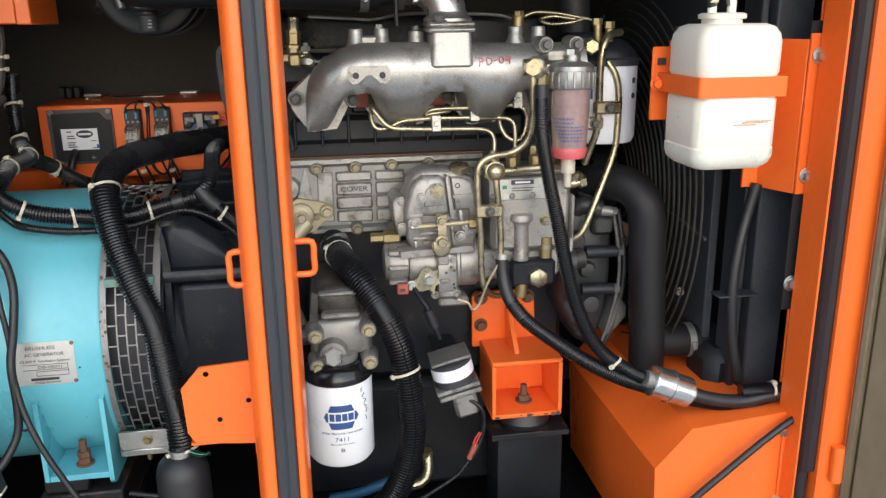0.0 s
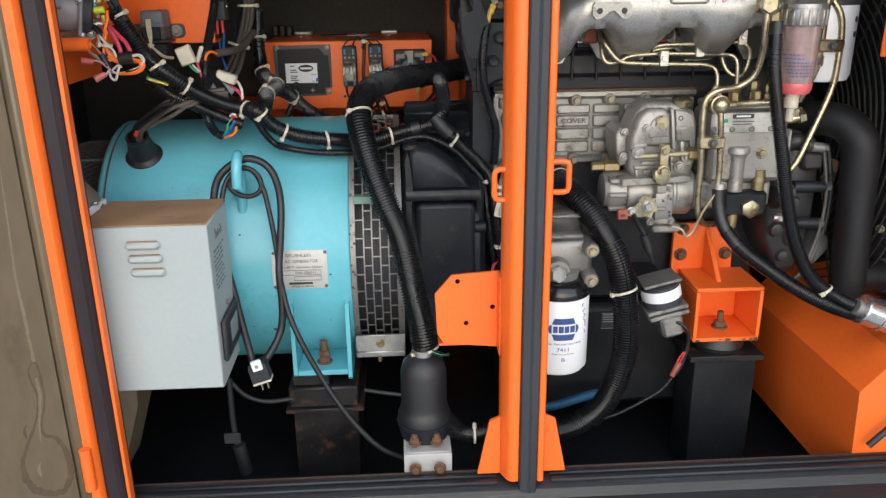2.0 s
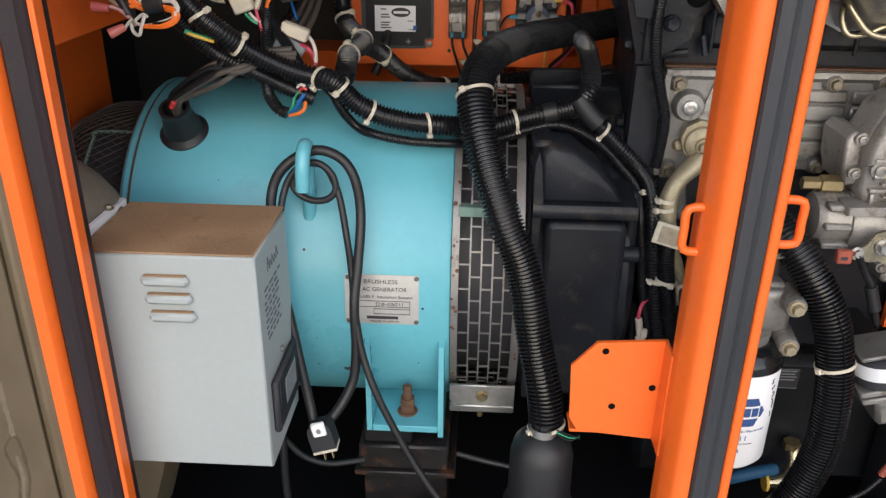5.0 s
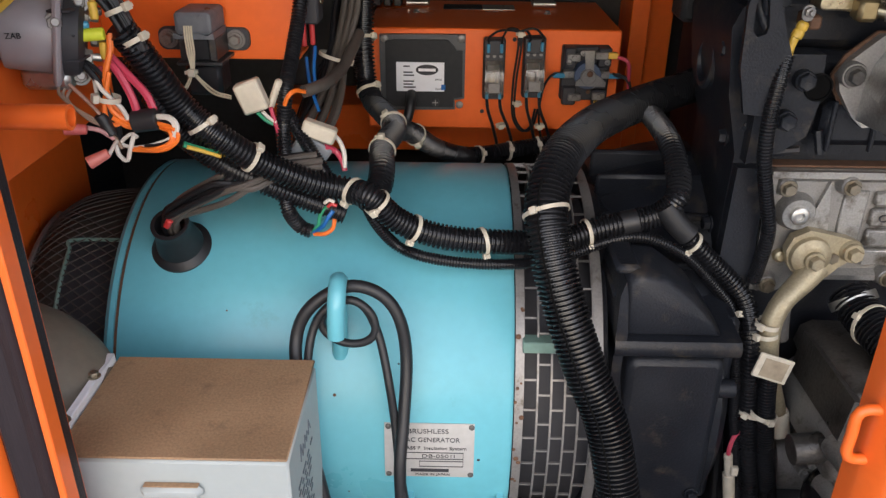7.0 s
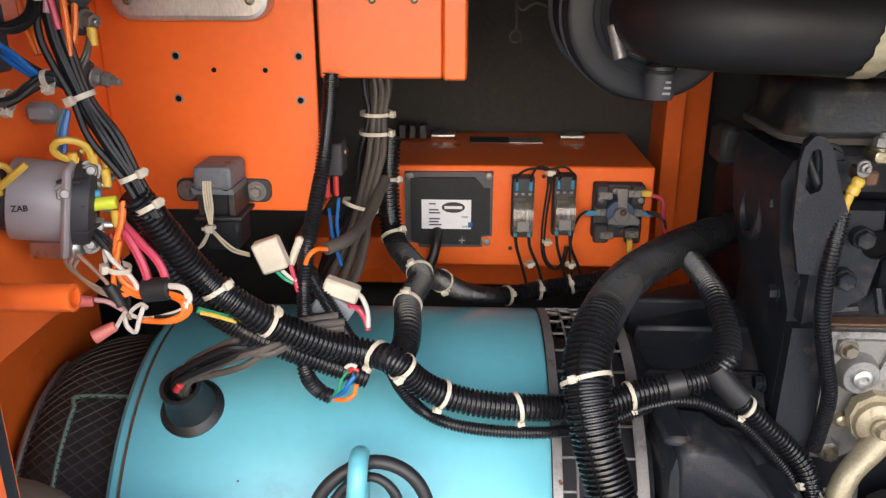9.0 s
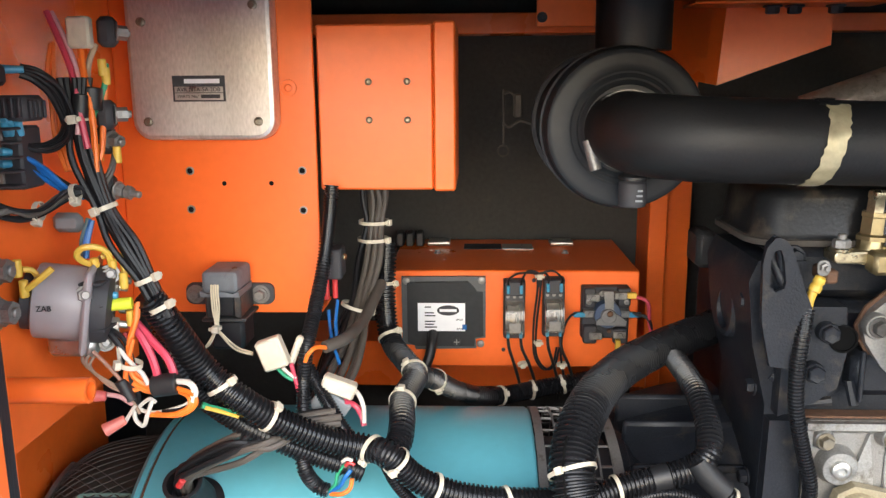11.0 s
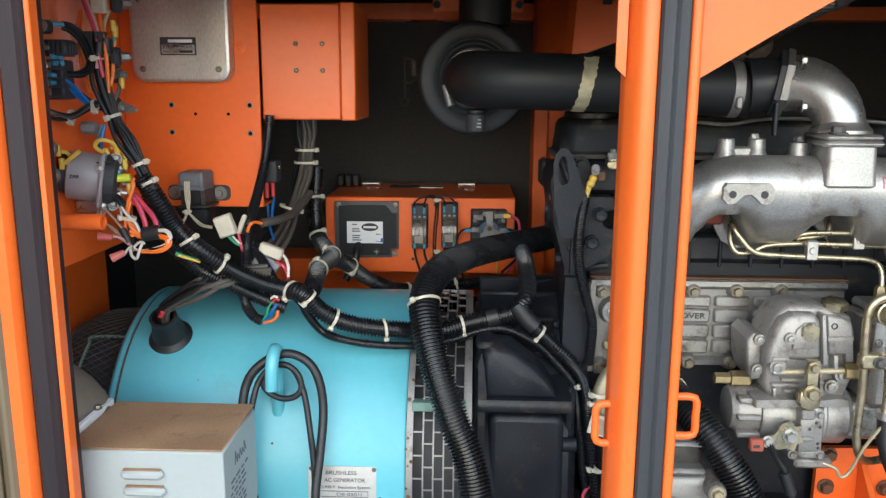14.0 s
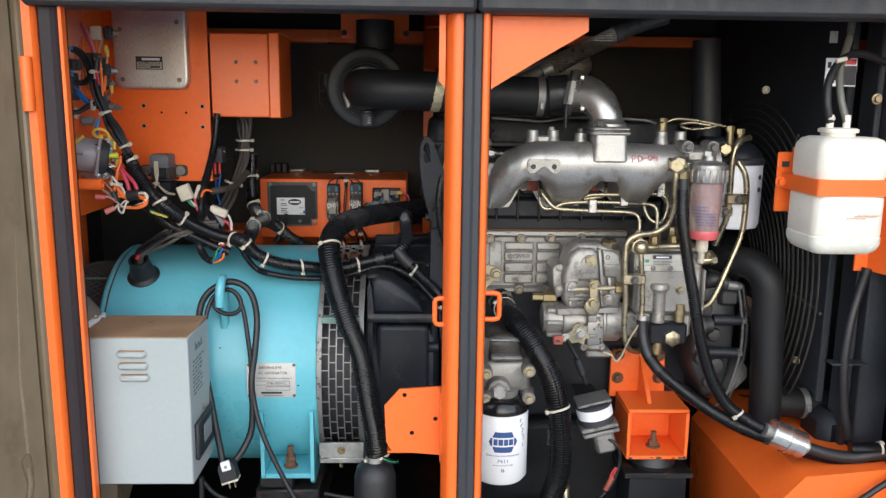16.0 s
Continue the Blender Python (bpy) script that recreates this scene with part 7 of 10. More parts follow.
part("union_top", Geo().cyl((0.538, 1.360, 1.306), (0.537, 1.360, 1.327), 0.006, seg=12).lathe([(0.0085, 0), (0.0085, 0.010)], (0.537, 1.360, 1.327), (0, 0, 1), 6), BRASS, ff)
def on_filter(a, z, w, h):
    return Geo().box((-0.0005, -w / 2, -h / 2), (0.0005, w / 2, h / 2), 0.0002, Matrix.Translation((fx + 0.0532 * math.cos(radians(a)), fy + 0.0532 * math.sin(radians(a)), z)) @ Matrix.Rotation(radians(a), 4, "Z"))
part("logo_mark", on_filter(212, 1.222, 0.012, 0.024), NAVY, ff)
part("logo_mark", on_filter(226, 1.226, 0.010, 0.016), NAVY, ff)
for z in (1.246, 1.222):
    part("can_mark", Geo().lathe([(0.0035, 0), (0.0048, 0), (0.0048, 0.0006), (0.0035, 0.0006)], (fx + 0.0535 * math.cos(radians(310)), fy + 0.0535 * math.sin(radians(310)), z), (0.64, -0.77, 0), 14), INK, ff)

pipes = thing("fuel_pipes", "yellow-plated steel fuel pipes with clips", "fuel pipes")
for pts, r in (([(0.388, 1.270, 1.276), (0.390, 1.270, 1.225), (0.391, 1.275, 1.196), (0.384, 1.280, 1.165), (0.362, 1.285, 1.148), (0.330, 1.280, 1.144), (0.313, 1.280, 1.134), (0.308, 1.280, 1.117), (0.309, 1.280, 1.073), (0.314, 1.285, 1.018), (0.316, 1.290, 0.961), (0.323, 1.295, 0.930), (0.342, 1.310, 0.911), (0.376, 1.330, 0.905)], 0.0052),
               ([(0.336, 1.280, 1.111), (0.339, 1.280, 1.085), (0.344, 1.285, 1.048), (0.346, 1.285, 1.016), (0.346, 1.285, 0.988)], 0.005),
               ([(0.556, 1.360, 1.320), (0.532, 1.340, 1.317), (0.518, 1.330, 1.302), (0.514, 1.330, 1.268), (0.516, 1.335, 1.216), (0.516, 1.340, 1.170), (0.511, 1.350, 1.142), (0.504, 1.360, 1.112)], 0.0058),
               ([(0.529, 1.340, 1.276), (0.542, 1.335, 1.254), (0.548, 1.335, 1.223), (0.548, 1.335, 1.170), (0.544, 1.335, 1.133), (0.522, 1.330, 1.075), (0.501, 1.325, 1.025), (0.488, 1.325, 1.002), (0.473, 1.330, 0.992)], 0.0056),
               ([(0.417, 1.440, 1.346), (0.441, 1.440, 1.353), (0.480, 1.440, 1.350), (0.516, 1.430, 1.343), (0.537, 1.420, 1.338)], 0.003),
               ([(0.501, 1.420, 1.341), (0.467, 1.430, 1.346), (0.444, 1.430, 1.341), (0.460, 1.420, 1.334), (0.490, 1.410, 1.336), (0.509, 1.410, 1.341)], 0.003)):
    part("pipe", Geo().sweep(pts, r, 12), GOLD, pipes)
for p, w in (((0.326, 1.279, 1.060), 0.022), ((0.529, 1.329, 1.206), 0.022), ((0.509, 1.338, 1.181), 0.016)):
    p = Vector(p)
    c = part("clip", Geo().box(p + Vector((-w, -0.005, -0.010)), p + Vector((w, 0.010, 0.010)), 0.003), GOLD, pipes, "plated pipe clip")
    part("clip_bolt", Geo().bolt(p + Vector((0, -0.005, 0)), (0, -1, 0), 0.006), IRON, c)
part("banjo_end", Geo().lathe([(0.014, 0), (0.016, 0.004), (0.016, 0.014), (0.01, 0.018)], (0.393, 1.280, 1.274), (0, -1, 0), 22).lathe([(0.012, 0), (0.012, 0.012)], (0.384, 1.262, 1.275), (0, -1, 0), 6), GOLD, pipes)
part("banjo_nut", Geo().lathe([(0.012, 0), (0.012, 0.02)], (0.378, 1.285, 1.274), (1, 0, 0), 6).lathe([(0.01, 0), (0.01, 0.02)], (0.406, 1.275, 1.243), (0, 0, 1), 6), BRASS, pipes)

# oil filter and its head
oil = thing("oil_filter", "white spin-on oil filter with navy hexagon print", "oil filter")
ox, oy, orad = 0.083, 1.275, 0.0525
part("can", Geo().lathe([(0.035, 0), (orad - 0.006, 0.002), (orad, 0.01), (orad, 0.135), (orad - 0.003, 0.14)], (ox, oy, 0.672), (0, 0, 1), 48), WHITE, oil)
part("seal_rim", Geo().lathe([(orad - 0.001, 0), (orad + 0.001, 0.002), (orad + 0.001, 0.010), (orad - 0.003, 0.019), (orad - 0.012, 0.026), (orad - 0.024, 0.029)], (ox, oy, 0.811), (0, 0, 1), 48), surf("gloss_black_lacquer", (0.008, 0.008, 0.009), 0.22, var=0.1, bump=0.02), oil, "gloss black shoulder and rim")
def on_can(g, poly, lift=0.0006, turn=0.0, n=10):
    """A printed patch that follows the can: rows of (width from, width to, height) from the bottom up."""
    vs, fs = [], []
    for w0, w1, z in poly:
        for i in range(n + 1):
            a = math.radians(270) + turn + (w0 + (w1 - w0) * i / n) / orad
            vs.append((ox + (orad + lift) * math.cos(a), oy + (orad + lift) * math.sin(a), z))
    for j in range(len(poly) - 1):
        for i in range(n):
            k = j * (n + 1) + i
            fs.append((k, k + 1, k + n + 2, k + n + 1))
    return g.add(vs, fs)


HZ, TW = 0.762, 0.02
part("hexagon_print", on_can(Geo(), [(-0.016, 0.016, HZ - 0.02), (-0.0205, 0.0205, HZ - 0.009)], 0.0006, TW), NAVY, oil, "navy hexagon")
part("hexagon_print", on_can(Geo(), [(-0.0205, 0.0205, HZ + 0.009), (-0.016, 0.016, HZ + 0.02)], 0.0006, TW), NAVY, oil, "navy hexagon")
part("hexagon_print", on_can(Geo(), [(-0.0235, -0.0205, HZ - 0.0078), (-0.0275, -0.0205, HZ), (-0.0235, -0.0205, HZ + 0.0078)], 0.0006, TW), NAVY, oil)
part("hexagon_print", on_can(Geo(), [(0.0205, 0.0235, HZ - 0.0078), (0.0205, 0.0275, HZ), (0.0205, 0.0235, HZ + 0.0078)], 0.0006, TW), NAVY, oil)
for k, w in enumerate((0.0075, 0.0085, 0.008, 0.0085)):
    u = -0.0145 + k * 0.0097
    part("mark_bar", on_can(Geo(), [(u - w / 2, u + w / 2, HZ - 0.006), (u - w / 2, u + w / 2, HZ + 0.006)], 0.0006, TW, 3), NAVY, oil)
for text, z, s, w in (("Oil Filter / Filtre à Huile / Filtro de Aceite", 0.735, 0.005, 0.066), ("7411", 0.7245, 0.0095, 0.02), ("- Maximum Heavy Duty Protection -", 0.7165, 0.0035, 0.04), ("B", 0.706, 0.0085, 0.006)):
    cu = words("print", text, (0, 0, 0), s, NAVY if s > 0.004 else INK, oil, (0, -1, 0), (0, 0, 1), w, 0.0001)
    for v in cu.data.vertices:
        a = math.radians(270) + TW + v.co.x / orad
        v.co = (ox + (orad + 0.0006 - v.co.y) * math.cos(a), oy + (orad + 0.0006 - v.co.y) * math.sin(a), z + v.co.z)
random.seed(21)
for k, (u, z) in enumerate(((0.033, 0.797), (0.036, 0.788), (0.0385, 0.778), (0.040, 0.768), (0.043, 0.759), (0.039, 0.748))):
    pts = [(u + random.uniform(0, 0.006), z + 0.0065 * i / 3 + random.uniform(-0.001, 0.001)) for i in range(4)]
    pen = [(ox + (orad + 0.0004) * math.cos(radians(270) + a / orad), oy + (orad + 0.0004) * math.sin(radians(270) + a / orad), h) for a, h in pts]
    part("ink_mark", Geo().sweep(pen, 0.00055, 5), INK, oil, "handwritten ink stroke")
OILALU = surf("oil_soaked_casting", (0.060, 0.055, 0.050), 0.36, metal=0.35, var=0.4, scale=22, fine=300, bump=0.25, dirt=(0.02, 0.016, 0.013), amount=0.55)
hd = thing("filter_head", "oily cast aluminium oil filter head with bolts", "filter head")
part("casting", casting([(0.050, 1.270, 0.842), (0.043, 1.270, 0.850), (0.045, 1.270, 0.890), (0.055, 1.270, 0.902), (0.126, 1.270, 0.904), (0.138, 1.270, 0.892), (0.140, 1.270, 0.848), (0.130, 1.270, 0.842)], 1.42, 0.012), ALUD, hd, "", 60)
part("neck", Geo().lathe([(0.030, 0), (0.032, 0.004), (0.034, 0.020)], (ox, oy, 0.832), (0, 0, 1), 28), ALUD, hd)
part("upper_arm", casting([(0.062, 1.285, 0.903), (0.050, 1.285, 0.925), (0.054, 1.285, 0.944), (0.066, 1.285, 0.951), (0.116, 1.285, 0.949), (0.124, 1.285, 0.935), (0.122, 1.285, 0.905)], 1.42, 0.010), OILALU, hd, "", 60)
part("shelf_rib", Geo().box((0.062, 1.266, 0.905), (0.122, 1.30, 0.914), 0.004), ALUD, hd)
part("shelf_rib", Geo().box((0.058, 1.278, 0.937), (0.120, 1.31, 0.945), 0.004), ALUD, hd)
part("side_web", Geo().prism([(0.044, 0.90), (0.050, 0.948), (0.059, 0.945), (0.057, 0.90)], "y", 1.276, 1.40), OILALU, hd)
part("side_boss", Geo().cyl((0.046, 1.30, 0.872), (0.014, 1.30, 0.868), 0.016), OILALU, hd)
for p in ((0.052, 1.252, 0.885), (0.053, 1.252, 0.835), (0.132, 1.252, 0.890), (0.133, 1.252, 0.837)):
    part("boss", Geo().lathe([(0.0155, 0), (0.0135, 0.018), (0.0125, 0.036), (0.0112, 0.038)], Vector(p) + Vector((0, 0.036, 0)), (0, -1, 0), 20), ALUD, hd)
    part("bolt", Geo().bolt(Vector(p) - Vector((0, 0.002, 0)), (0, -1, 0), 0.0072), PIPEDULL, hd)
part("plug_boss", Geo().lathe([(0.024, 0), (0.022, 0.012), (0.020, 0.018)], (0.077, 1.272, 0.852), (0, -1, 0), 24), ALUD, hd)
part("plug", Geo().lathe([(0.0155, 0), (0.0155, 0.011), (0.0125, 0.014)], (0.077, 1.254, 0.852), (0, -1, 0), 6), STEEL, hd)

stm = thing("starter_motor", "dull silver starter motor beside the oil filter", "starter motor")
part("body", Geo().lathe([(0.02, 0), (0.036, 0.003), (0.038, 0.010), (0.038, 0.085), (0.034, 0.092)], (0.040, 1.405, 0.770), (1, 0, -0.03), 32), ALUD, stm)
part("nose", Geo().lathe([(0.022, 0), (0.029, 0.006), (0.029, 0.034), (0.025, 0.040)], (0.006, 1.405, 0.776), (1, 0, -0.03), 26), IRON, stm)
part("terminal", Geo().cyl((0.066, 1.372, 0.786), (0.066, 1.352, 0.790), 0.007).bolt((0.066, 1.352, 0.790), (0, -1, 0.1), 0.006), TARN, stm)

# engine mount
mnt = thing("engine_mount", "orange welded steel engine mount bracket", "engine mount")
part("back_plate", Geo().prism([(0.325, 0.781), (0.325, 0.875), (0.333, 0.882), (0.428, 0.882), (0.436, 0.875), (0.44, 0.781)], "y", 1.41, 1.42), ORANGE, mnt)
part("gusset", Geo().prism([(1.409, 0.87), (1.409, 0.7935), (1.335, 0.7935)], "x", 0.384, 0.392), ORANGE, mnt)
part("top", Geo().box((0.338, 1.305, 0.785), (0.46, 1.41, 0.793), 0.002), ORANGE, mnt)
part("base", Geo().box((0.338, 1.305, 0.688), (0.46, 1.42, 0.696), 0.002), ORANGE, mnt)
part("side", Geo().box((0.338, 1.3052, 0.6962), (0.345, 1.41, 0.7848), 0.001), ORANGE, mnt)
part("side", Geo().box((0.453, 1.3052, 0.6962), (0.46, 1.41, 0.7848), 0.001), ORANGE, mnt)
part("back", Geo().box((0.3452, 1.401, 0.6962), (0.4528, 1.4095, 0.7848), 0.001), ORANGE, mnt)
for p in ((0.34, 0.822), (0.34, 0.872), (0.425, 0.87), (0.425, 0.822)):
    part("plate_bolt", Geo().bolt((p[0], 1.4095, p[1]), (0, -1, 0), 0.009), RUST, mnt)
part("mount_bolt", Geo().bolt((0.405, 1.352, 0.696), (0, 0, 1), 0.011).cyl((0.405, 1.352, 0.696), (0.405, 1.352, 0.728), 0.0058), RUST, mnt)
random.seed(17)
for k in range(7):
    x = random.uniform(0.34, 0.456)
    part("paint_chip", Geo().box((x, 1.3035, 0.6885 + random.uniform(-0.001, 0.004)), (x + random.uniform(0.003, 0.009), 1.3047, 0.6935 + random.uniform(0, 0.002)), 0.0005), RUST if k % 2 else INK, mnt, "chipped paint")
std = thing("mount_stand", "black steel stand with rubber isolator", "stand")
part("isolator", Geo().lathe([(0.042, 0), (0.046, 0.010), (0.04, 0.028)], (0.405, 1.352, 0.659), (0, 0, 1), 28), RUBBER, std)
part("stand_plate", Geo().box((0.338, 1.305, 0.648), (0.475, 1.41, 0.6585), 0.001), RUSTY, std)
part("stand_column", Geo().box((0.35, 1.312, 0.40), (0.465, 1.40, 0.648), 0.002), OILBLK, std)

# stop solenoid hanging under the pump
sol = thing("actuator", "tilted electric speed actuator with white label band", "actuator")
ax_ = (Vector((0.288, 1.300, 0.711)) - Vector((0.260, 1.300, 0.826))).normalized()
top = Vector((0.262, 1.295, 0.820))
sd = Vector((1, 0, 0))
sd = (sd - ax_ * sd.dot(ax_)).normalized()
rot = Matrix((sd, ax_.cross(sd) * -1, ax_)).transposed().to_4x4()
rot.translation = top
part("upper_flange", Geo().box((-0.033, -0.028, -0.002), (0.033, 0.028, 0.004), 0.002, rot), ALUD, sol)
part("rotor_body", Geo().lathe([(0.03, 0.006), (0.034, 0.008), (0.034, 0.045), (0.03, 0.047)], (0, 0, 0), (0, 0, 1), 36, rot), INK, sol)
part("label_band", Geo().lathe([(0.0345, 0.013), (0.0346, 0.013), (0.0346, 0.033), (0.0345, 0.033)], (0, 0, 0), (0, 0, 1), 36, rot, cap=False), PAPER, sol)
part("lower_flange", Geo().box((-0.036, -0.03, 0.047), (0.036, 0.03, 0.055), 0.002, rot).box((-0.034, -0.03, 0.058), (0.036, 0.03, 0.066), 0.002, rot), ALUD, sol)
part("motor_can", Geo().box((-0.014, -0.02, 0.066), (0.026, 0.02, 0.11), 0.006, rot), ALUD, sol)
part("link_rod", Geo().sweep([(0.206, 1.290, 0.943), (0.220, 1.292, 0.918), (0.230, 1.290, 0.902), (0.239, 1.290, 0.876), (0.248, 1.290, 0.851)], 0.004, 8), WIREB, sol)
part("rod_joint", Geo().cyl((0.229, 1.290, 0.902), (0.241, 1.290, 0.871), 0.0075), RUBBER, sol)
part("upper_bracket", Geo().box(Vector((0.246, 1.330, 0.802)), Vector((0.290, 1.420, 0.805)), 0.003), OILBLK, sol)
part("lead", Geo().sweep([(0.289, 1.280, 0.747), (0.310, 1.270, 0.734), (0.316, 1.270, 0.703), (0.307, 1.265, 0.670), (0.294, 1.260, 0.650)], 0.0034, 8), WIREB, sol)
part("lead_conduit", Geo().sweep([(0.288, 1.258, 0.644), (0.268, 1.255, 0.622), (0.234, 1.252, 0.602), (0.20, 1.25, 0.585), (0.17, 1.25, 0.574), (0.135, 1.25, 0.567)], 0.0036, 10, 0.2, 0.003), PLASTIC, sol, "thin corrugated conduit")
part("connector", Geo().cyl((0.301, 1.262, 0.673), (0.289, 1.262, 0.646), 0.0048), REDHUB, sol)
part("lead", Geo().sweep([(0.310, 1.262, 0.692), (0.305, 1.262, 0.682), (0.299, 1.262, 0.668)], 0.0015, 6), RED, sol)
part("lead", Geo().sweep([(0.307, 1.262, 0.693), (0.300, 1.262, 0.682), (0.295, 1.262, 0.668)], 0.0015, 6), RED, sol)
solo("blue_hose", Geo().sweep([(0.06, 1.37, 0.527), (0.105, 1.36, 0.539), (0.14, 1.36, 0.549), (0.172, 1.365, 0.556), (0.21, 1.38, 0.553)], 0.009, 12), surf("blue_rubber", (0.012, 0.075, 0.16), 0.5, var=0.2), "dull blue rubber hose under the sump", "hose")
tag = solo("rating_plate", Geo().box((0.199, 1.4175, 0.669), (0.232, 1.4195, 0.703), 0.0004), INK, "black printed plate on the black sump", "plate")
for j in range(4):
    part("print_bar", Geo().box((0.199 + 0.003, 1.4168, 0.703 - 0.0052 - 0.0048 * j), (0.232 - 0.004 - 0.002 * (j % 2), 1.4177, 0.703 - 0.0034 - 0.0048 * j), 0.0002), GREY, tag)
for z in (0.669 + 0.0008, 0.703 - 0.0018):
    part("plate_rim", Geo().box((0.199 + 0.001, 1.4168, z), (0.232 - 0.001, 1.4177, z + 0.001), 0.0002), GREY, tag)
dr = thing("drain_elbow", "small brass drain elbow under the sump", "pipe fitting")
part("body", Geo().sweep([(0.238, 1.400, 0.584), (0.237, 1.385, 0.558), (0.228, 1.375, 0.542), (0.211, 1.370, 0.538), (0.198, 1.370, 0.537)], 0.009, 12), GOLD, dr)
part("nut", Geo().lathe([(0.013, 0), (0.013, 0.012)], (0.236, 1.400, 0.577), (0, 0, 1), 6), BRASS, dr)
part("cap", Geo().lathe([(0.014, 0), (0.014, 0.004)], (0.198, 1.370, 0.537), (-1, 0, 0), 12), YELLOW, dr)

# ---- radiator end ----
rad = thing("radiator_shroud", "black steel radiator shroud with bolts", "radiator")
part("shroud_panel", Geo().box((0.715, 1.32, 0.47), (0.73, 2.01, 1.60), 0.002), surf("dusty_shroud_paint", (0.032, 0.035, 0.041), 0.55, var=0.3, scale=7, bump=0.2, dirt=(0.06, 0.06, 0.058), amount=0.3), rad)
part("side_channel", Geo().box((0.729, 1.245, 0.55), (0.741, 1.30, 1.60), 0.003), BLACK, rad)
part("side_channel", Geo().box((0.742, 1.225, 0.60), (0.80, 1.30, 1.60), 0.003), BLACK, rad)
part("angle_plate", Geo().box((0.7595, 1.1665, 0.908), (0.785, 1.1705, 1.335), 0.001), RUBBER, rad)
part("bolt", Geo().bolt((0.77, 1.166, 0.951), (0, -1, 0), 0.009), STEEL, rad)
for p in ((0.619, 1.450, 1.412), (0.688, 1.360, 0.877)):
    part("bolt", Geo().bolt(p, (-0.6, -1, 0), 0.006), BOLTM, rad)
part("bolt", Geo().bolt((0.714, 1.220, 1.395), (0, -1, 0), 0.007), GOLD, rad)
lab = part("warning_label", Geo().box((0.629, 1.2385, 1.416), (0.684, 1.2408, 1.464), 0.0003), PAPER, rad, "white, red and black warning label")
part("label_field", Geo().box((0.660, 1.2372, 1.418), (0.683, 1.2387, 1.451), 0.0002), INK, lab)
part("label_field", Geo().box((0.656, 1.2372, 1.453), (0.681, 1.2387, 1.462), 0.0002), RED, lab)
for p, q in (((0.632, 1.2372, 1.447), (0.638, 1.2387, 1.457)), ((0.637, 1.2372, 1.443), (0.650, 1.2387, 1.450)), ((0.637, 1.2372, 1.426), (0.650, 1.2387, 1.437)), ((0.641, 1.2372, 1.421), (0.646, 1.2387, 1.440))):
    part("label_mark", Geo().box(p, q, 0.0002), INK, lab)
part("small_label", Geo().box((0.631, 1.2385, 1.489), (0.645, 1.2408, 1.509), 0.0003), GREY, rad)
part("core_pipe", Geo().cyl((0.552, 1.620, 1.522), (0.568, 1.620, 1.302), 0.03), BLACK, rad)
part("bottom_tank", Geo().box((0.70, 1.26, 0.62), (0.82, 1.36, 0.80), 0.02), OILBLK, rad)
grd = thing("fan_guard", "black wire fan guard of concentric rings", "fan guard")
for k in range(17):
    r = 0.10 + 0.0158 * k
    pts = [(0.668 - 0.028 * math.sqrt(max(0.0, 1 - (r / 0.37) ** 2)), 1.60 + r * math.cos(2 * math.pi * i / 36), 1.035 + r * math.sin(2 * math.pi * i / 36)) for i in range(36)]
    part("ring", Geo().sweep(pts, 0.0019, 5, loop=True), GUARD, grd)
for a in (185, 245, 305, 5, 65, 125):
    c, s = math.cos(radians(a)), math.sin(radians(a))
    part("spoke", Geo().cyl((0.668, 1.60 + 0.09 * c, 1.035 + 0.09 * s), (0.668, 1.60 + 0.355 * c, 1.035 + 0.355 * s), 0.003, seg=8), GUARD, grd)
fan = thing("cooling_fan", "black engine cooling fan", "fan")
part("hub", Geo().cyl((0.59, 1.60, 1.035), (0.64, 1.60, 1.035), 0.06), BLACK, fan)
for k in range(6):
    m = Matrix.Translation((0.61, 1.60, 1.035)) @ Matrix.Rotation(2 * math.pi * k / 6 + 0.3, 4, "X") @ Matrix.Rotation(radians(28), 4, "Z")
    part("blade", Geo().box((-0.002, 0.06, -0.05), (0.002, 0.30, 0.05), 0.001, m), DGREY, fan)
hsr = thing("radiator_hose", "thick matt black rubber radiator hose", "hose")
part("tube", Geo().sweep([(0.490, 1.425, 1.066), (0.520, 1.395, 1.073), (0.547, 1.352, 1.082), (0.570, 1.322, 1.078), (0.585, 1.304, 1.058), (0.592, 1.300, 1.028), (0.596, 1.300, 0.969), (0.602, 1.300, 0.859), (0.605, 1.300, 0.800), (0.606, 1.302, 0.768)], 0.0298, 32), DUCT, hsr)
low = thing("lower_radiator_hose", "black rubber hose stub with steel clamp", "hose")
part("tube", Geo().cyl((0.632, 1.345, 0.795), (0.752, 1.345, 0.788), 0.029, seg=28), DUCT, low)
part("clamp", Geo().lathe([(0.0292, 0), (0.031, 0), (0.031, 0.012), (0.0292, 0.012)], (0.694, 1.345, 0.7914), (1, 0, 0), 28, cap=False).box((0.695, 1.309, 0.785), (0.705, 1.315, 0.80), 0.002), TARN, low)
hb = thing("overflow_hose", "black overflow hose strapped to the radiator frame", "hose")
part("tube", Geo().sweep([(0.731, 1.220, 1.096), (0.722, 1.220, 1.057), (0.709, 1.215, 1.005), (0.701, 1.210, 0.942), (0.704, 1.210, 0.885), (0.715, 1.215, 0.824), (0.731, 1.220, 0.770)], 0.0085, 12), RUBBER, hb)
part("clamp_strap", Geo().box((0.677, 1.204, 0.918), (0.745, 1.235, 0.921), 0.003), BLACK, hb)

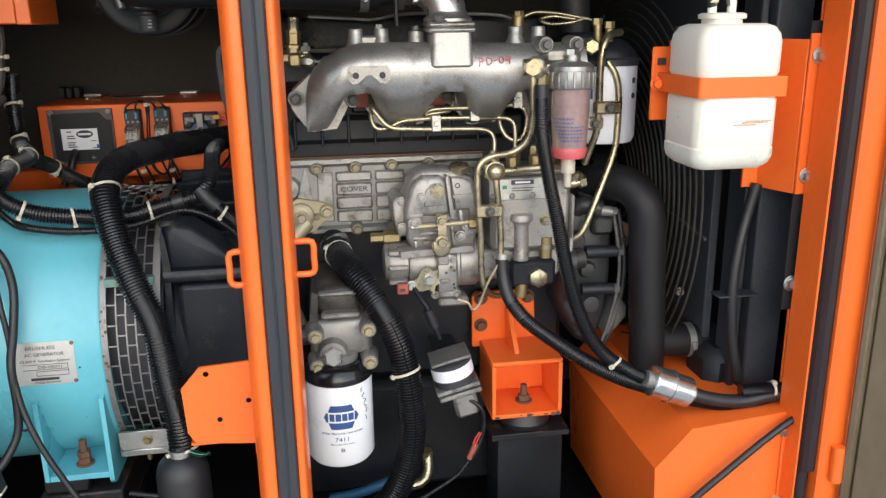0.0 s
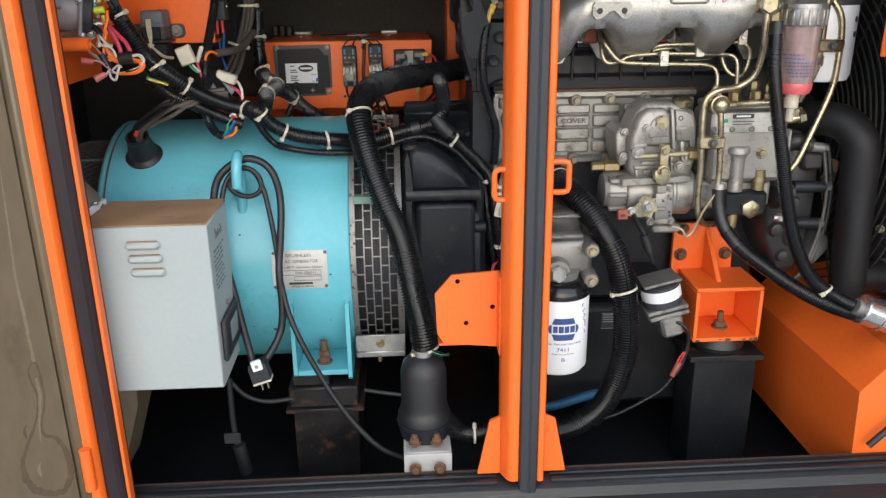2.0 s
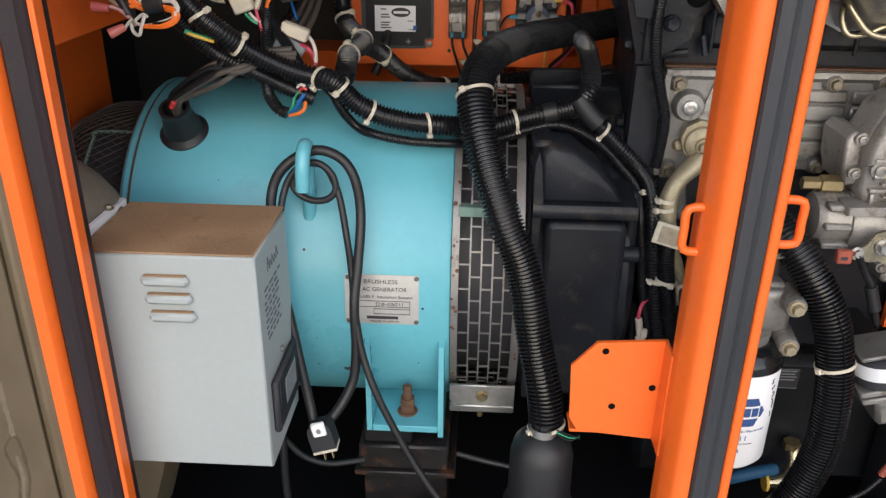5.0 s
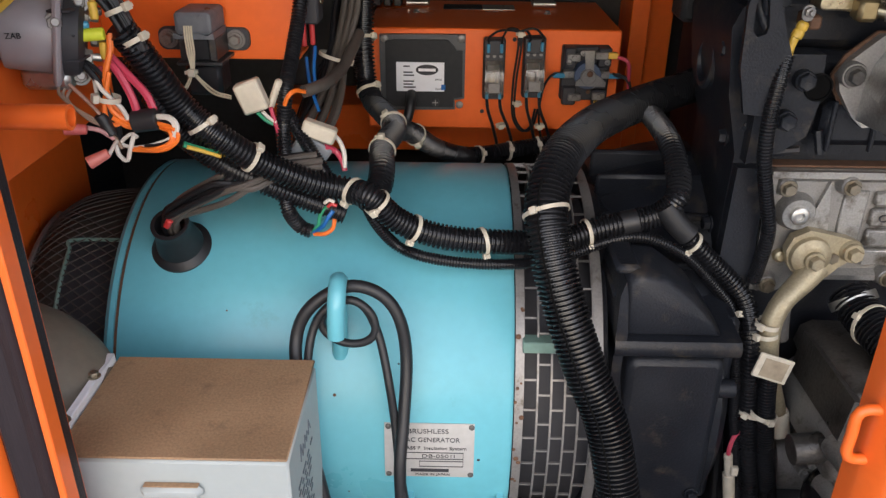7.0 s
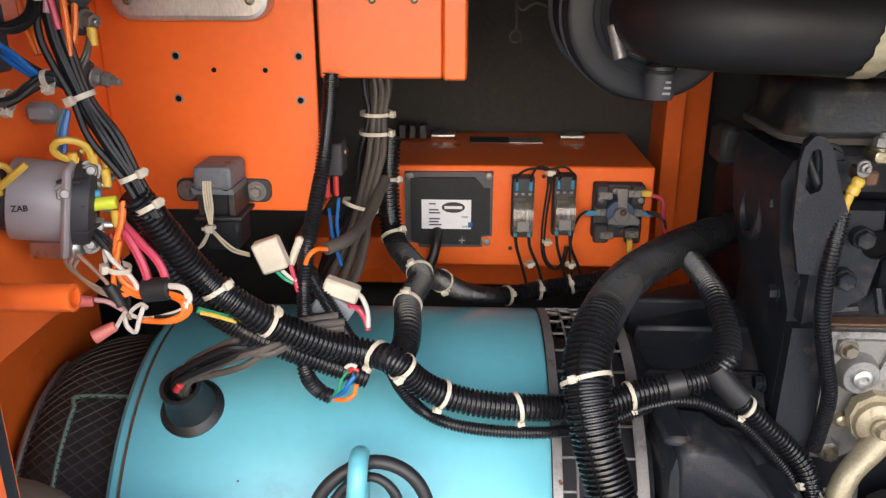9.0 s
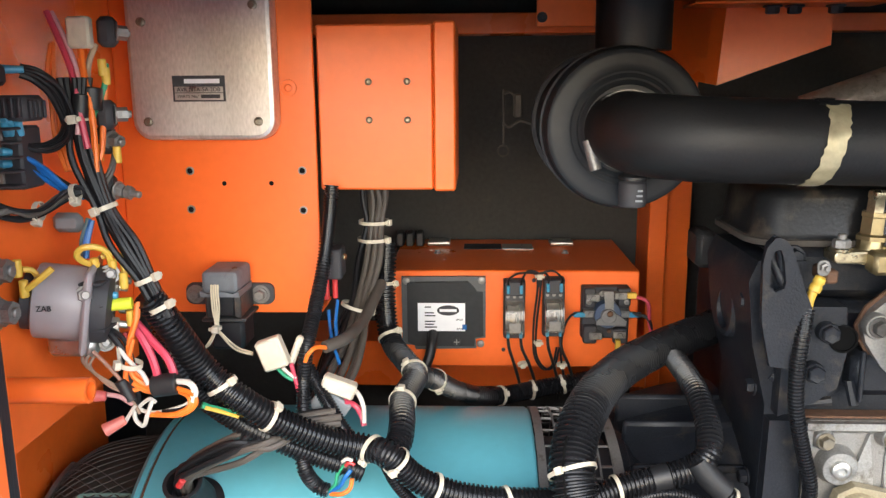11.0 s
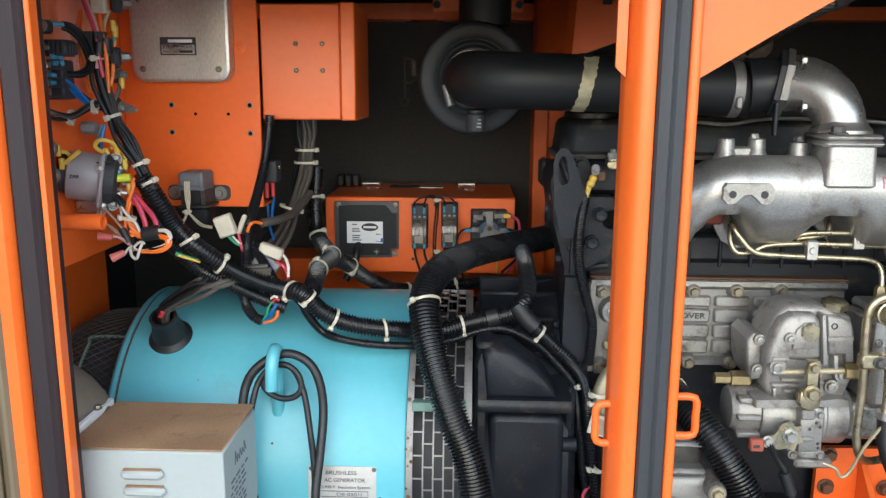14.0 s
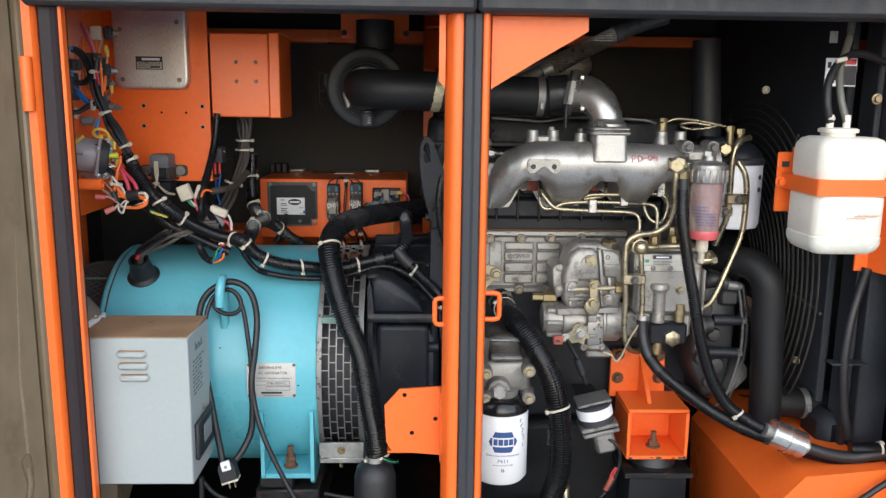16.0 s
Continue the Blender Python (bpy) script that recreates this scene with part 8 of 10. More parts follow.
# expansion tank
tank = thing("expansion_tank", "translucent white plastic coolant tank in orange strap", "coolant tank", at=(-0.008, 0.004, -0.002))
PLAST = surf("milky_plastic", (0.80, 0.755, 0.65), 0.35, var=0.05, scale=12, bump=0.06, dirt=(0.55, 0.46, 0.36), amount=0.1)
PLAST.node_tree.nodes["Principled BSDF"].inputs["Subsurface Weight"].default_value = 0.25
PLAST.node_tree.nodes["Principled BSDF"].inputs["Subsurface Radius"].default_value = (0.02, 0.018, 0.015)
TX0, TX1, TY0, TY1 = 0.573, 0.690, 1.092, 1.205
part("body", jar(Geo(), TX0, TX1, TY0, TY1, [(1.143, 0.022), (1.145, 0.012), (1.153, 0.004), (1.162, 0.0), (1.174, 0.0), (1.1755, 0.001), (1.177, 0.0), (1.238, 0.0), (1.241, 0.002), (1.269, 0.002), (1.273, 0.0), (1.312, 0.0), (1.322, 0.002), (1.331, 0.008), (1.335, 0.018)], 0.02), PLAST, tank)
part("liquid_band", jar(Geo(), TX0 - 0.0006, TX1 + 0.0006, TY0 - 0.0006, TY1 + 0.0006, [(1.148, 0.0085), (1.153, 0.0035), (1.162, 0.0), (1.173, 0.0)], 0.02), surf("coolant_tint", (0.70, 0.69, 0.60), 0.35, var=0.14, scale=16, bump=0.03, dirt=(0.56, 0.60, 0.55), amount=0.35), tank, "coolant showing through the bottom")
part("neck", jar(Geo(), 0.601, 0.648, 1.125, 1.172, [(1.330, 0.0), (1.341, 0.0), (1.3415, -0.004), (1.347, -0.004), (1.349, 0.0)], 0.015), PLAST, tank)
SCUFF = surf("brown_scuff", (0.60, 0.40, 0.29), 0.6, var=0.3, scale=80, dirt=(0.74, 0.62, 0.50), amount=0.5)
for x0, x1, z in ((0.622, 0.655, 1.2045), (0.634, 0.672, 1.2075), (0.640, 0.676, 1.2095)):
    part("scuff_mark", Geo().box((x0, 1.0912, z), (x1, 1.0922, z + 0.0022), 0.0004), SCUFF, tank)
strp = part("strap", jar(Geo(), TX0 - 0.003, TX1 + 0.006, TY0 - 0.003, TY1 + 0.02, [(1.242, 0.0), (1.268, 0.0)], 0.006), ORANGE, tank, "orange steel holding strap")
part("strap_bolt", Geo().bolt((0.563, 1.208, 1.253), (0, -1, 0), 0.007), ORANGE, strp)
for x in (0.610, 0.638):
    part("nipple", Geo().cyl((x, 1.15, 1.347), (x, 1.15, 1.370), 0.006), PLAST, tank)
part("vent_hose", Geo().sweep([(0.610, 1.15, 1.357), (0.602, 1.150, 1.390), (0.607, 1.160, 1.426), (0.634, 1.180, 1.459), (0.674, 1.200, 1.472), (0.736, 1.220, 1.458)], 0.0065, 12), RUBBER, tank)
part("clear_hose", Geo().sweep([(0.638, 1.15, 1.357), (0.629, 1.160, 1.399), (0.634, 1.180, 1.445), (0.654, 1.200, 1.493), (0.668, 1.220, 1.541)], 0.006, 12), surf("cloudy_tube", (0.13, 0.125, 0.105), 0.3, var=0.1), tank)
part("hose_tie", Geo().cyl((0.618, 1.165, 1.457), (0.635, 1.165, 1.461), 0.004).lathe([(0.0068, 0), (0.0078, 0), (0.0078, 0.004), (0.0068, 0.004)], (0.610, 1.15, 1.362), (0, 0, 1), 14), NYLON, tank)
tb = thing("tank_bracket", "orange folded steel bracket bolted to the frame", "bracket")
part("back_plate", Geo().box((0.554, 1.226, 1.197), (0.585, 1.231, 1.302), 0.002).box((0.58, 1.2262, 1.195), (0.735, 1.231, 1.31), 0.001).box((0.71, 1.2262, 1.09), (0.735, 1.231, 1.1945), 0.001), ORANGE, tb)
m = Matrix.Translation((0.735, 1.2285, 0)) @ Matrix.Rotation(radians(-69), 4, "Z")
part("folded_wing", Geo().box((0.0, -0.002, 1.09), (0.066, 0.002, 1.31), 0.001, m), ORANGE, tb)
part("bolt_flange", Geo().box((0.7575, 1.1605, 1.09), (0.80, 1.1655, 1.318), 0.001), ORANGE, tb)
part("slot", Geo().box((0.561, 1.2245, 1.276), (0.574, 1.2262, 1.286), 0.0005), INK, tb)
for z in (1.118, 1.288):
    part("bolt", Geo().bolt((0.772, 1.160, z), (0, -1, 0), 0.009), STEEL, tb)

# orange air duct
dct = thing("air_duct", "orange sheet-steel cooling air duct under the hoses", "duct")
part("casing", Geo().prism([(0.566, 0.47), (0.557, 0.672), (0.614, 0.735), (0.80, 0.752), (0.80, 0.47)], "y", 1.137, 1.56), ORANGE, dct)
for p in ((0.770, 1.137, 0.714), (0.771, 1.137, 0.596)):
    part("bolt", Geo().bolt(p, (0, -1, 0), 0.007), STEEL, dct)
part("end_flange", Geo().box((0.765, 1.1325, 0.5), (0.80, 1.1368, 0.73), 0.001), ORANGE, dct)

# ---- hoses ----
def conduit(name, label, pts, r, ties=(), parent=None, smooth=False, ridge=0.2, seg=16, pitch=0.0047, slit=False):
    h = thing(name, label, "hose")
    part("tube", Geo().sweep(pts, r, seg, 0 if smooth else ridge, pitch), RUBBER if smooth else PLASTIC, h)
    line = resample(spline(pts), 200)
    if slit:
        seam = []
        for i in range(slit[3], 198, 3):
            d = (line[i + 1] - line[i - 1]).normalized()
            n = Vector(slit[:3]) - d * Vector(slit[:3]).dot(d)
            seam.append(line[i] + n.normalized() * r * 0.995 + d.cross(n).normalized() * random.uniform(-0.0005, 0.0005))
        part("seam", Geo().sweep(seam, 0.0011, 5), HOLE, h, "lengthwise slit of the conduit")
    for f, hd_ in ties:
        i = int(f * 199) if isinstance(f, float) else min(range(199), key=lambda k: (line[k] - Vector(f)).length)
        lean = Vector((random.uniform(-0.3, 0.3), random.uniform(-0.2, 0.2), random.uniform(-0.3, 0.3)))
        strap("cable_tie", line[i], (line[i + 1] - line[i]).normalized() + lean, r * 1.03, h, head=hd_)
    return h


conduit("crankcase_hose", "thick black corrugated hose from generator to separator",
        [(0.040, 1.750, 1.151), (-0.024, 1.680, 1.145), (-0.113, 1.600, 1.141), (-0.186, 1.500, 1.143), (-0.230, 1.405, 1.138), (-0.246, 1.360, 1.112), (-0.242, 1.335, 1.076), (-0.227, 1.312, 1.024), (-0.206, 1.290, 0.969), (-0.182, 1.272, 0.913), (-0.165, 1.245, 0.832), (-0.153, 1.225, 0.783), (-0.149, 1.215, 0.750), (-0.147, 1.210, 0.722)],
        0.0215, [((-0.237, 1.350, 1.110), (-0.8, -1, 0.5)), (0.985, (-1, -0.5, 0))], slit=(-0.45, -1, 0.1, 104))
sep = thing("oil_separator", "black rubber oil separator bulb on a bright bracket", "oil separator")
sx, sy = -0.152, 1.205
part("bulb", Geo().lathe([(0.012, 0.132), (0.014, 0.119), (0.024, 0.115), (0.034, 0.104), (0.038, 0.088), (0.0385, 0.03), (0.041, 0.018), (0.044, 0.012), (0.044, 0.0), (0.038, -0.004)][::-1], (sx, sy, 0.618), (0, 0, 1), 36), RUBBER, sep)
part("hose_clamp", Geo().lathe([(0.0155, 0.117), (0.0168, 0.117), (0.0168, 0.128), (0.0155, 0.128)], (sx, sy, 0.618), (0, 0, 1), 24, cap=False), STEEL, sep)
part("base_ring", Geo().lathe([(0.03, -0.03), (0.04, -0.03), (0.046, -0.006), (0.046, 0.0), (0.03, 0.0)], (sx, sy, 0.618), (0, 0, 1), 32), CAST, sep)
for x in (-0.018, 0.018):
    part("rusty_bolt", Geo().bolt((sx + x, sy - 0.044, 0.596), (0, 0, 1), 0.008).cyl((sx + x, sy - 0.044, 0.59), (sx + x, sy - 0.044, 0.612), 0.005), RUST, sep)
part("bracket", Geo().box((sx - 0.036, sy - 0.06, 0.57), (sx + 0.042, sy + 0.04, 0.587), 0.003).box((sx - 0.036, sy - 0.064, 0.50), (sx + 0.042, sy - 0.06, 0.587), 0.001), PLATEM, sep, "bright sheet-metal bracket")
for x in (-0.018, 0.022):
    part("bracket_bolt", Geo().bolt((sx + x, 1.1335, 0.566), (0, -1, 0), 0.0075), RUST, sep)
for k, mt in enumerate((WIREB, GREEN, WIREB)):
    part("wire_bit", Geo().sweep([(sx + 0.014, sy - 0.012, 0.742 + k * 0.003), (sx + 0.03, sy - 0.016, 0.737 + k * 0.004), (sx + 0.042, sy - 0.01, 0.742 - k * 0.003), (sx + 0.03 + k * 0.003, sy - 0.004, 0.732)], 0.001, 6), mt, sep)
conduit("separator_outlet_hose", "black corrugated hose from the separator", [(sx + 0.03, sy - 0.005, 0.622), (-0.090, 1.200, 0.589), (-0.039, 1.195, 0.590), (0.029, 1.200, 0.585)], 0.0165, [(0.42, (0.2, -0.4, 1))])
conduit("breather_hose", "thick black corrugated breather hose past the oil filter",
        [(0.087, 1.400, 0.995), (0.093, 1.370, 0.984), (0.113, 1.310, 0.968), (0.144, 1.275, 0.931), (0.172, 1.255, 0.880), (0.186, 1.245, 0.827), (0.194, 1.240, 0.757), (0.190, 1.237, 0.686), (0.163, 1.230, 0.619), (0.118, 1.222, 0.583), (0.065, 1.212, 0.573), (0.006, 1.205, 0.571)],
        0.0215, [(0.07, (-0.6, -1, 0.6)), (0.43, (-1, -0.4, 0))], slit=(0.1, -1, 0.2, 60))
solo("breather_clamp", Geo().lathe([(0.0225, 0), (0.0245, 0), (0.0245, 0.01), (0.0225, 0.01)], (0.089, 1.398, 0.994), (0.3, -0.6, -0.7), 24), STEEL, "steel clamp at the breather hose end", "clamp")
conduit("fuel_hose_conduit", "black corrugated conduit over the fuel hose", [(0.395, 1.245, 1.231), (0.395, 1.235, 1.180), (0.405, 1.228, 1.114), (0.419, 1.222, 1.046), (0.433, 1.217, 0.976), (0.454, 1.210, 0.904), (0.486, 1.205, 0.847), (0.526, 1.195, 0.817), (0.550, 1.182, 0.806)], 0.0112, [(0.9, (-0.3, -1, -0.8))], pitch=0.0036, seg=12)
solo("fuel_hose", Geo().sweep([(0.396, 1.248, 1.251), (0.396, 1.244, 1.211)], 0.0095, 12), RUBBER, "black fuel hose with white lettering marks", "hose")
conduit("feed_hose_end", "black rubber feed hose with steel clamp", [(0.347, 1.285, 0.990), (0.349, 1.280, 0.952), (0.356, 1.265, 0.919), (0.374, 1.250, 0.893)], 0.0105, smooth=True)
solo("feed_hose_clamp", Geo().lathe([(0.0108, 0), (0.0125, 0), (0.0125, 0.009), (0.0108, 0.009)], (0.348, 1.285, 0.982), (0, 0, 1), 20), STEEL, "steel worm clamp on the feed hose", "clamp")
conduit("feed_hose_conduit", "black corrugated conduit over the feed hose", [(0.358, 1.262, 0.915), (0.380, 1.248, 0.888), (0.416, 1.235, 0.860), (0.462, 1.218, 0.829), (0.512, 1.200, 0.804), (0.564, 1.188, 0.786)], 0.0125, pitch=0.0036, seg=12)
CHROME = surf("bright_tinned_steel", (0.66, 0.65, 0.63), 0.24, metal=0.95, var=0.15, scale=30, bump=0.04, dirt=(0.45, 0.43, 0.40), amount=0.3)
cp = thing("inline_filter", "bright metal inline fuel filter can", "fuel filter")
c0, c1 = Vector((0.561, 1.180, 0.802)), Vector((0.623, 1.178, 0.776))
part("can", Geo().lathe([(0.010, -0.001), (0.0225, 0.0), (0.0245, 0.002), (0.0248, 0.0311), (0.0268, 0.0318), (0.0268, 0.0345), (0.0246, 0.0352), (0.0240, 0.0657), (0.0222, 0.0677), (0.010, 0.0687)], c0, c1 - c0, 36), CHROME, cp, "bright crimped steel can")
part("clamp", Geo().lathe([(0.0095, 0), (0.0128, 0), (0.0128, 0.010), (0.0095, 0.010)], Vector(c0) - (c1 - c0) * 0.15, c1 - c0, 18), TARN, cp)
part("clamp", Geo().lathe([(0.012, 0), (0.0135, 0), (0.0135, 0.006), (0.012, 0.006)], c1 + (c1 - c0) * 0.03, c1 - c0, 18), STEEL, cp)
conduit("tank_feed_hose", "black smooth fuel hose to the tank", [tuple(c1 - (c1 - c0) * 0.1), (0.662, 1.172, 0.764), (0.710, 1.170, 0.757), (0.756, 1.168, 0.763), (0.817, 1.165, 0.769)], 0.0105, smooth=True)
conduit("tank_feed_conduit", "black corrugated conduit to the tank", [(0.711, 1.175, 0.770), (0.748, 1.172, 0.771), (0.825, 1.170, 0.771)], 0.0125, [(0.45, (0, -0.4, 1))], pitch=0.0036)
conduit("tank_return_conduit", "black corrugated return conduit", [(0.585, 1.200, 0.773), (0.641, 1.185, 0.759), (0.707, 1.180, 0.746), (0.763, 1.175, 0.739), (0.829, 1.170, 0.740)], 0.0125, pitch=0.0036)
solo("thin_cable", Geo().sweep([(0.793, 1.125, 0.752), (0.759, 1.120, 0.738), (0.714, 1.118, 0.707), (0.662, 1.118, 0.664), (0.614, 1.118, 0.623), (0.575, 1.118, 0.582)], 0.0055, 10), RUBBER, "thin black cable across the orange duct", "cable")

# ---- exhaust bellows ----
ex = thing("exhaust_bellows", "dark braided steel exhaust flex pipe", "exhaust pipe")
part("braid", Geo().sweep([(0.208, 1.520, 1.453), (0.248, 1.520, 1.477), (0.294, 1.520, 1.502), (0.330, 1.520, 1.523)], 0.0142, 20, 0.05, 0.006), surf("braided_steel", (0.09, 0.08, 0.07), 0.4, metal=0.8, var=0.4, scale=120, fine=400, bump=0.8), ex)
axis = resample(spline([(0.185, 1.520, 1.449), (0.225, 1.520, 1.471), (0.271, 1.520, 1.493), (0.311, 1.520, 1.513), (0.337, 1.520, 1.525)]), 60)
BRAIDW = surf("braid_wire", (0.30, 0.265, 0.22), 0.35, metal=0.85, var=0.4, scale=90, bump=0.2)
for sgn in (1, -1):
    for k in range(18):
        pts = []
        for i in range(0, 60, 2):
            d = (axis[min(i + 1, 59)] - axis[max(i - 1, 0)]).normalized()
            e1 = d.cross(Vector((0, 1, 0))).normalized()
            e2 = d.cross(e1)
            a = 2 * math.pi * k / 18 + sgn * i * 0.095
            pts.append(axis[i] + (e1 * math.cos(a) + e2 * math.sin(a)) * (0.0150 + 0.0005 * sgn))
        part("braid_strand", Geo().sweep(pts, 0.0016, 5), BRAIDW, ex)
part("pipe", Geo().sweep([(0.098, 1.520, 1.409), (0.144, 1.520, 1.430), (0.188, 1.520, 1.451)], 0.0135, 20), IRON, ex)
part("collar", Geo().cyl((0.177, 1.520, 1.444), (0.198, 1.520, 1.454), 0.0175), TARN, ex, "dull steel collar")
part("collar", Geo().cyl((0.325, 1.520, 1.520), (0.344, 1.520, 1.528), 0.0185), IRON, ex, "dull steel collar")
part("pipe", Geo().sweep([(0.337, 1.520, 1.525), (0.368, 1.520, 1.538), (0.431, 1.520, 1.558)], 0.0155, 20), IRON, ex)

# ---- charger box in the left bay ----
SLATEINK = surf("faded_blue_print", (0.085, 0.105, 0.125), 0.5, var=0.2, bump=0.0)
bx = thing("charger_box", "pale grey steel charger box with louvres and brown dusty lid", "charger box", at=(-0.008, 0.030, -0.004))
part("case", Geo().box((-0.634, 1.10, 0.732), (-0.451, 1.231, 0.993), 0.002), GREYBOX, bx)
part("lid_top", Geo().box((-0.633, 1.101, 0.9932), (-0.452, 1.2365, 0.9955), 0.001), DUSTY, bx, "dust-covered brown top")
for x0, z in ((-0.568, 0.966), (-0.5665, 0.9455), (-0.565, 0.925)):
    part("louvre", Geo().box((x0, 1.0925, z - 0.0062), (x0 + 0.049, 1.1015, z + 0.0062), 0.0042), GREYBOX, bx)
    part("louvre_dust", Geo().box((x0 + 0.003, 1.0945, z + 0.0052), (x0 + 0.046, 1.0998, z + 0.0066), 0.0005), DUSTY, bx)
part("hinge_strip", Geo().box((-0.6415, 1.104, 0.976), (-0.6343, 1.232, 1.002), 0.001), WHITE, bx)
for y in (1.135, 1.195):
    part("hinge_bolt", Geo().bolt((-0.638, y, 1.002), (0, 0, 1), 0.0042), BOLTM, bx)
meter = part("meter", Geo().box((-0.4508, 1.114, 0.768), (-0.4430, 1.212, 0.836), 0.003), INK, bx, "black meter panel")
part("meter_bezel", Geo().box((-0.4432, 1.122, 0.776), (-0.4418, 1.205, 0.830), 0.002), DGREY, meter)
part("meter_window", Geo().box((-0.4420, 1.142, 0.790), (-0.4410, 1.190, 0.823), 0.0005), GREY, meter, "grey-blue meter dial")
part("side_knob", Geo().cyl((-0.451, 1.170, 0.846), (-0.4475, 1.170, 0.846), 0.0045), TARN, bx)
for j in range(5):
    y, h = 1.142 + 0.009 * j, (0.016, 0.009, 0.011, 0.008, 0.013)[j]
    part("script_mark", Geo().sweep([(-0.4508, y, 0.958), (-0.4507, y + 0.002, 0.958 + h), (-0.4507, y + 0.005, 0.958 + h * 0.5), (-0.4507, y + 0.008, 0.958)], 0.0008, 5), SLATEINK, bx, "dark script mark")
random.seed(23)
for j in range(9):
    y = 1.120 + random.uniform(0, 0.006)
    for k in range(4):
        w = random.uniform(0.006, 0.015)
        part("print_bar", Geo().box((-0.4512, y, 0.884 + j * 0.0072), (-0.4503, y + w, 0.8864 + j * 0.0072), 0.0002), SLATEINK, bx)
        y += w + random.uniform(0.003, 0.007)
bb = solo("beige_cover", Geo().prism([(-0.70, 0.744), (-0.616, 0.744), (-0.622, 0.66), (-0.664, 0.527), (-0.70, 0.527)], "y", 1.205, 1.30), BEIGE, "beige steel housing under the charger box", "housing")
dm = thing("round_housing", "dull olive-brown rounded cover beside the generator", "cover")
part("cover", Geo().sweep([(-0.80, 1.250, 1.000), (-0.755, 1.250, 1.000), (-0.718, 1.248, 0.994), (-0.693, 1.242, 0.972), (-0.684, 1.237, 0.935), (-0.683, 1.235, 0.80)], 0.055, 20), surf("olive_grey", (0.150, 0.126, 0.095), 0.7, var=0.12, scale=14, bump=0.15), dm)

cord = thing("power_cord", "black power cord looped over the hanger pin", "cord")
for pts, r in (([(-0.473, 1.278, 0.907), (-0.482, 1.286, 0.965), (-0.483, 1.301, 0.995), (-0.472, 1.306, 1.020), (-0.449, 1.311, 1.038), (-0.424, 1.311, 1.045), (-0.399, 1.309, 1.035), (-0.384, 1.306, 1.011), (-0.378, 1.301, 0.970), (-0.380, 1.281, 0.916), (-0.383, 1.260, 0.871), (-0.382, 1.255, 0.810), (-0.387, 1.250, 0.766), (-0.406, 1.235, 0.731), (-0.422, 1.225, 0.717)], 0.0062),
               ([(-0.472, 1.278, 0.889), (-0.473, 1.286, 0.957), (-0.468, 1.304, 0.998), (-0.453, 1.309, 1.022), (-0.430, 1.310, 1.030), (-0.412, 1.308, 1.017), (-0.408, 1.306, 0.998), (-0.418, 1.306, 0.986), (-0.437, 1.308, 0.983), (-0.455, 1.310, 0.992), (-0.460, 1.311, 1.007), (-0.447, 1.313, 1.026), (-0.421, 1.311, 1.025), (-0.405, 1.306, 0.994), (-0.394, 1.288, 0.948), (-0.388, 1.280, 0.899), (-0.383, 1.258, 0.854)], 0.0042),
               ([(-0.470, 1.262, 0.895), (-0.460, 1.255, 0.845), (-0.450, 1.245, 0.795), (-0.440, 1.235, 0.749), (-0.433, 1.225, 0.721)], 0.006),
               ([(-0.382, 1.258, 0.854), (-0.373, 1.250, 0.803), (-0.355, 1.240, 0.753), (-0.330, 1.235, 0.698), (-0.301, 1.230, 0.643), (-0.266, 1.225, 0.591), (-0.227, 1.222, 0.549), (-0.184, 1.222, 0.525)], 0.0048),
               ([(-0.478, 1.240, 0.687), (-0.479, 1.240, 0.642), (-0.479, 1.240, 0.596), (-0.476, 1.240, 0.559)], 0.005),
               ([(-0.479, 1.245, 0.679), (-0.456, 1.250, 0.647), (-0.424, 1.260, 0.628), (-0.382, 1.280, 0.620)], 0.004),
               ([(-0.256, 1.300, 0.621), (-0.220, 1.290, 0.619), (-0.179, 1.280, 0.618)], 0.004)):
    part("cable", Geo().sweep(pts, r, 10), RUBBER, cord)
q0, q1 = Vector((-0.426, 1.215, 0.723)), Vector((-0.414, 1.207, 0.684))
ax2 = (q1 - q0).normalized()
pm = Matrix.Translation(q0 + Vector((0.001, 0, 0.006))) @ Matrix((Vector((-ax2.z, 0, ax2.x)), Vector((0, 1, 0)), ax2)).transposed().to_4x4() @ Matrix.Scale(0.76, 4)
pl = part("plug", Geo().prism([(-0.0165, 0.0), (-0.0205, 0.010), (-0.0205, 0.042), (0.0205, 0.042), (0.0205, 0.010), (0.0165, 0.0)], "y", -0.014, 0.014, pm), DGREY, cord, "dark grey three-pin plug")
part("plug_face", Geo().box((-0.0208, -0.0145, 0.0422), (0.0208, 0.0145, 0.047), 0.001, pm), NYLON, pl)
part("plug_label", Geo().box((-0.010, -0.0172, -0.007), (0.013, -0.010, 0.016), 0.002, pm), PAPER, pl, "white moulded cord grip")
part("grip_screw", Geo().cyl((0.0015, -0.0178, 0.006), (0.0015, -0.0168, 0.006), 0.0042, seg=14, m=pm), TARN, pl)
for k in (-1, 1):
    part("pin", Geo().box((0.007 * k - 0.001, -0.0045, 0.047), (0.007 * k + 0.001, 0.0025, 0.064), 0.0004, pm), BRASS, pl)
part("lower_plug", Geo().sweep([(-0.474, 1.240, 0.557), (-0.470, 1.240, 0.533), (-0.466, 1.240, 0.500)], 0.011, 12), RUBBER, cord)
part("plug_tag", Geo().box((-0.496, 1.232, 0.564), (-0.468, 1.236, 0.584), 0.001), DGREY, cord)

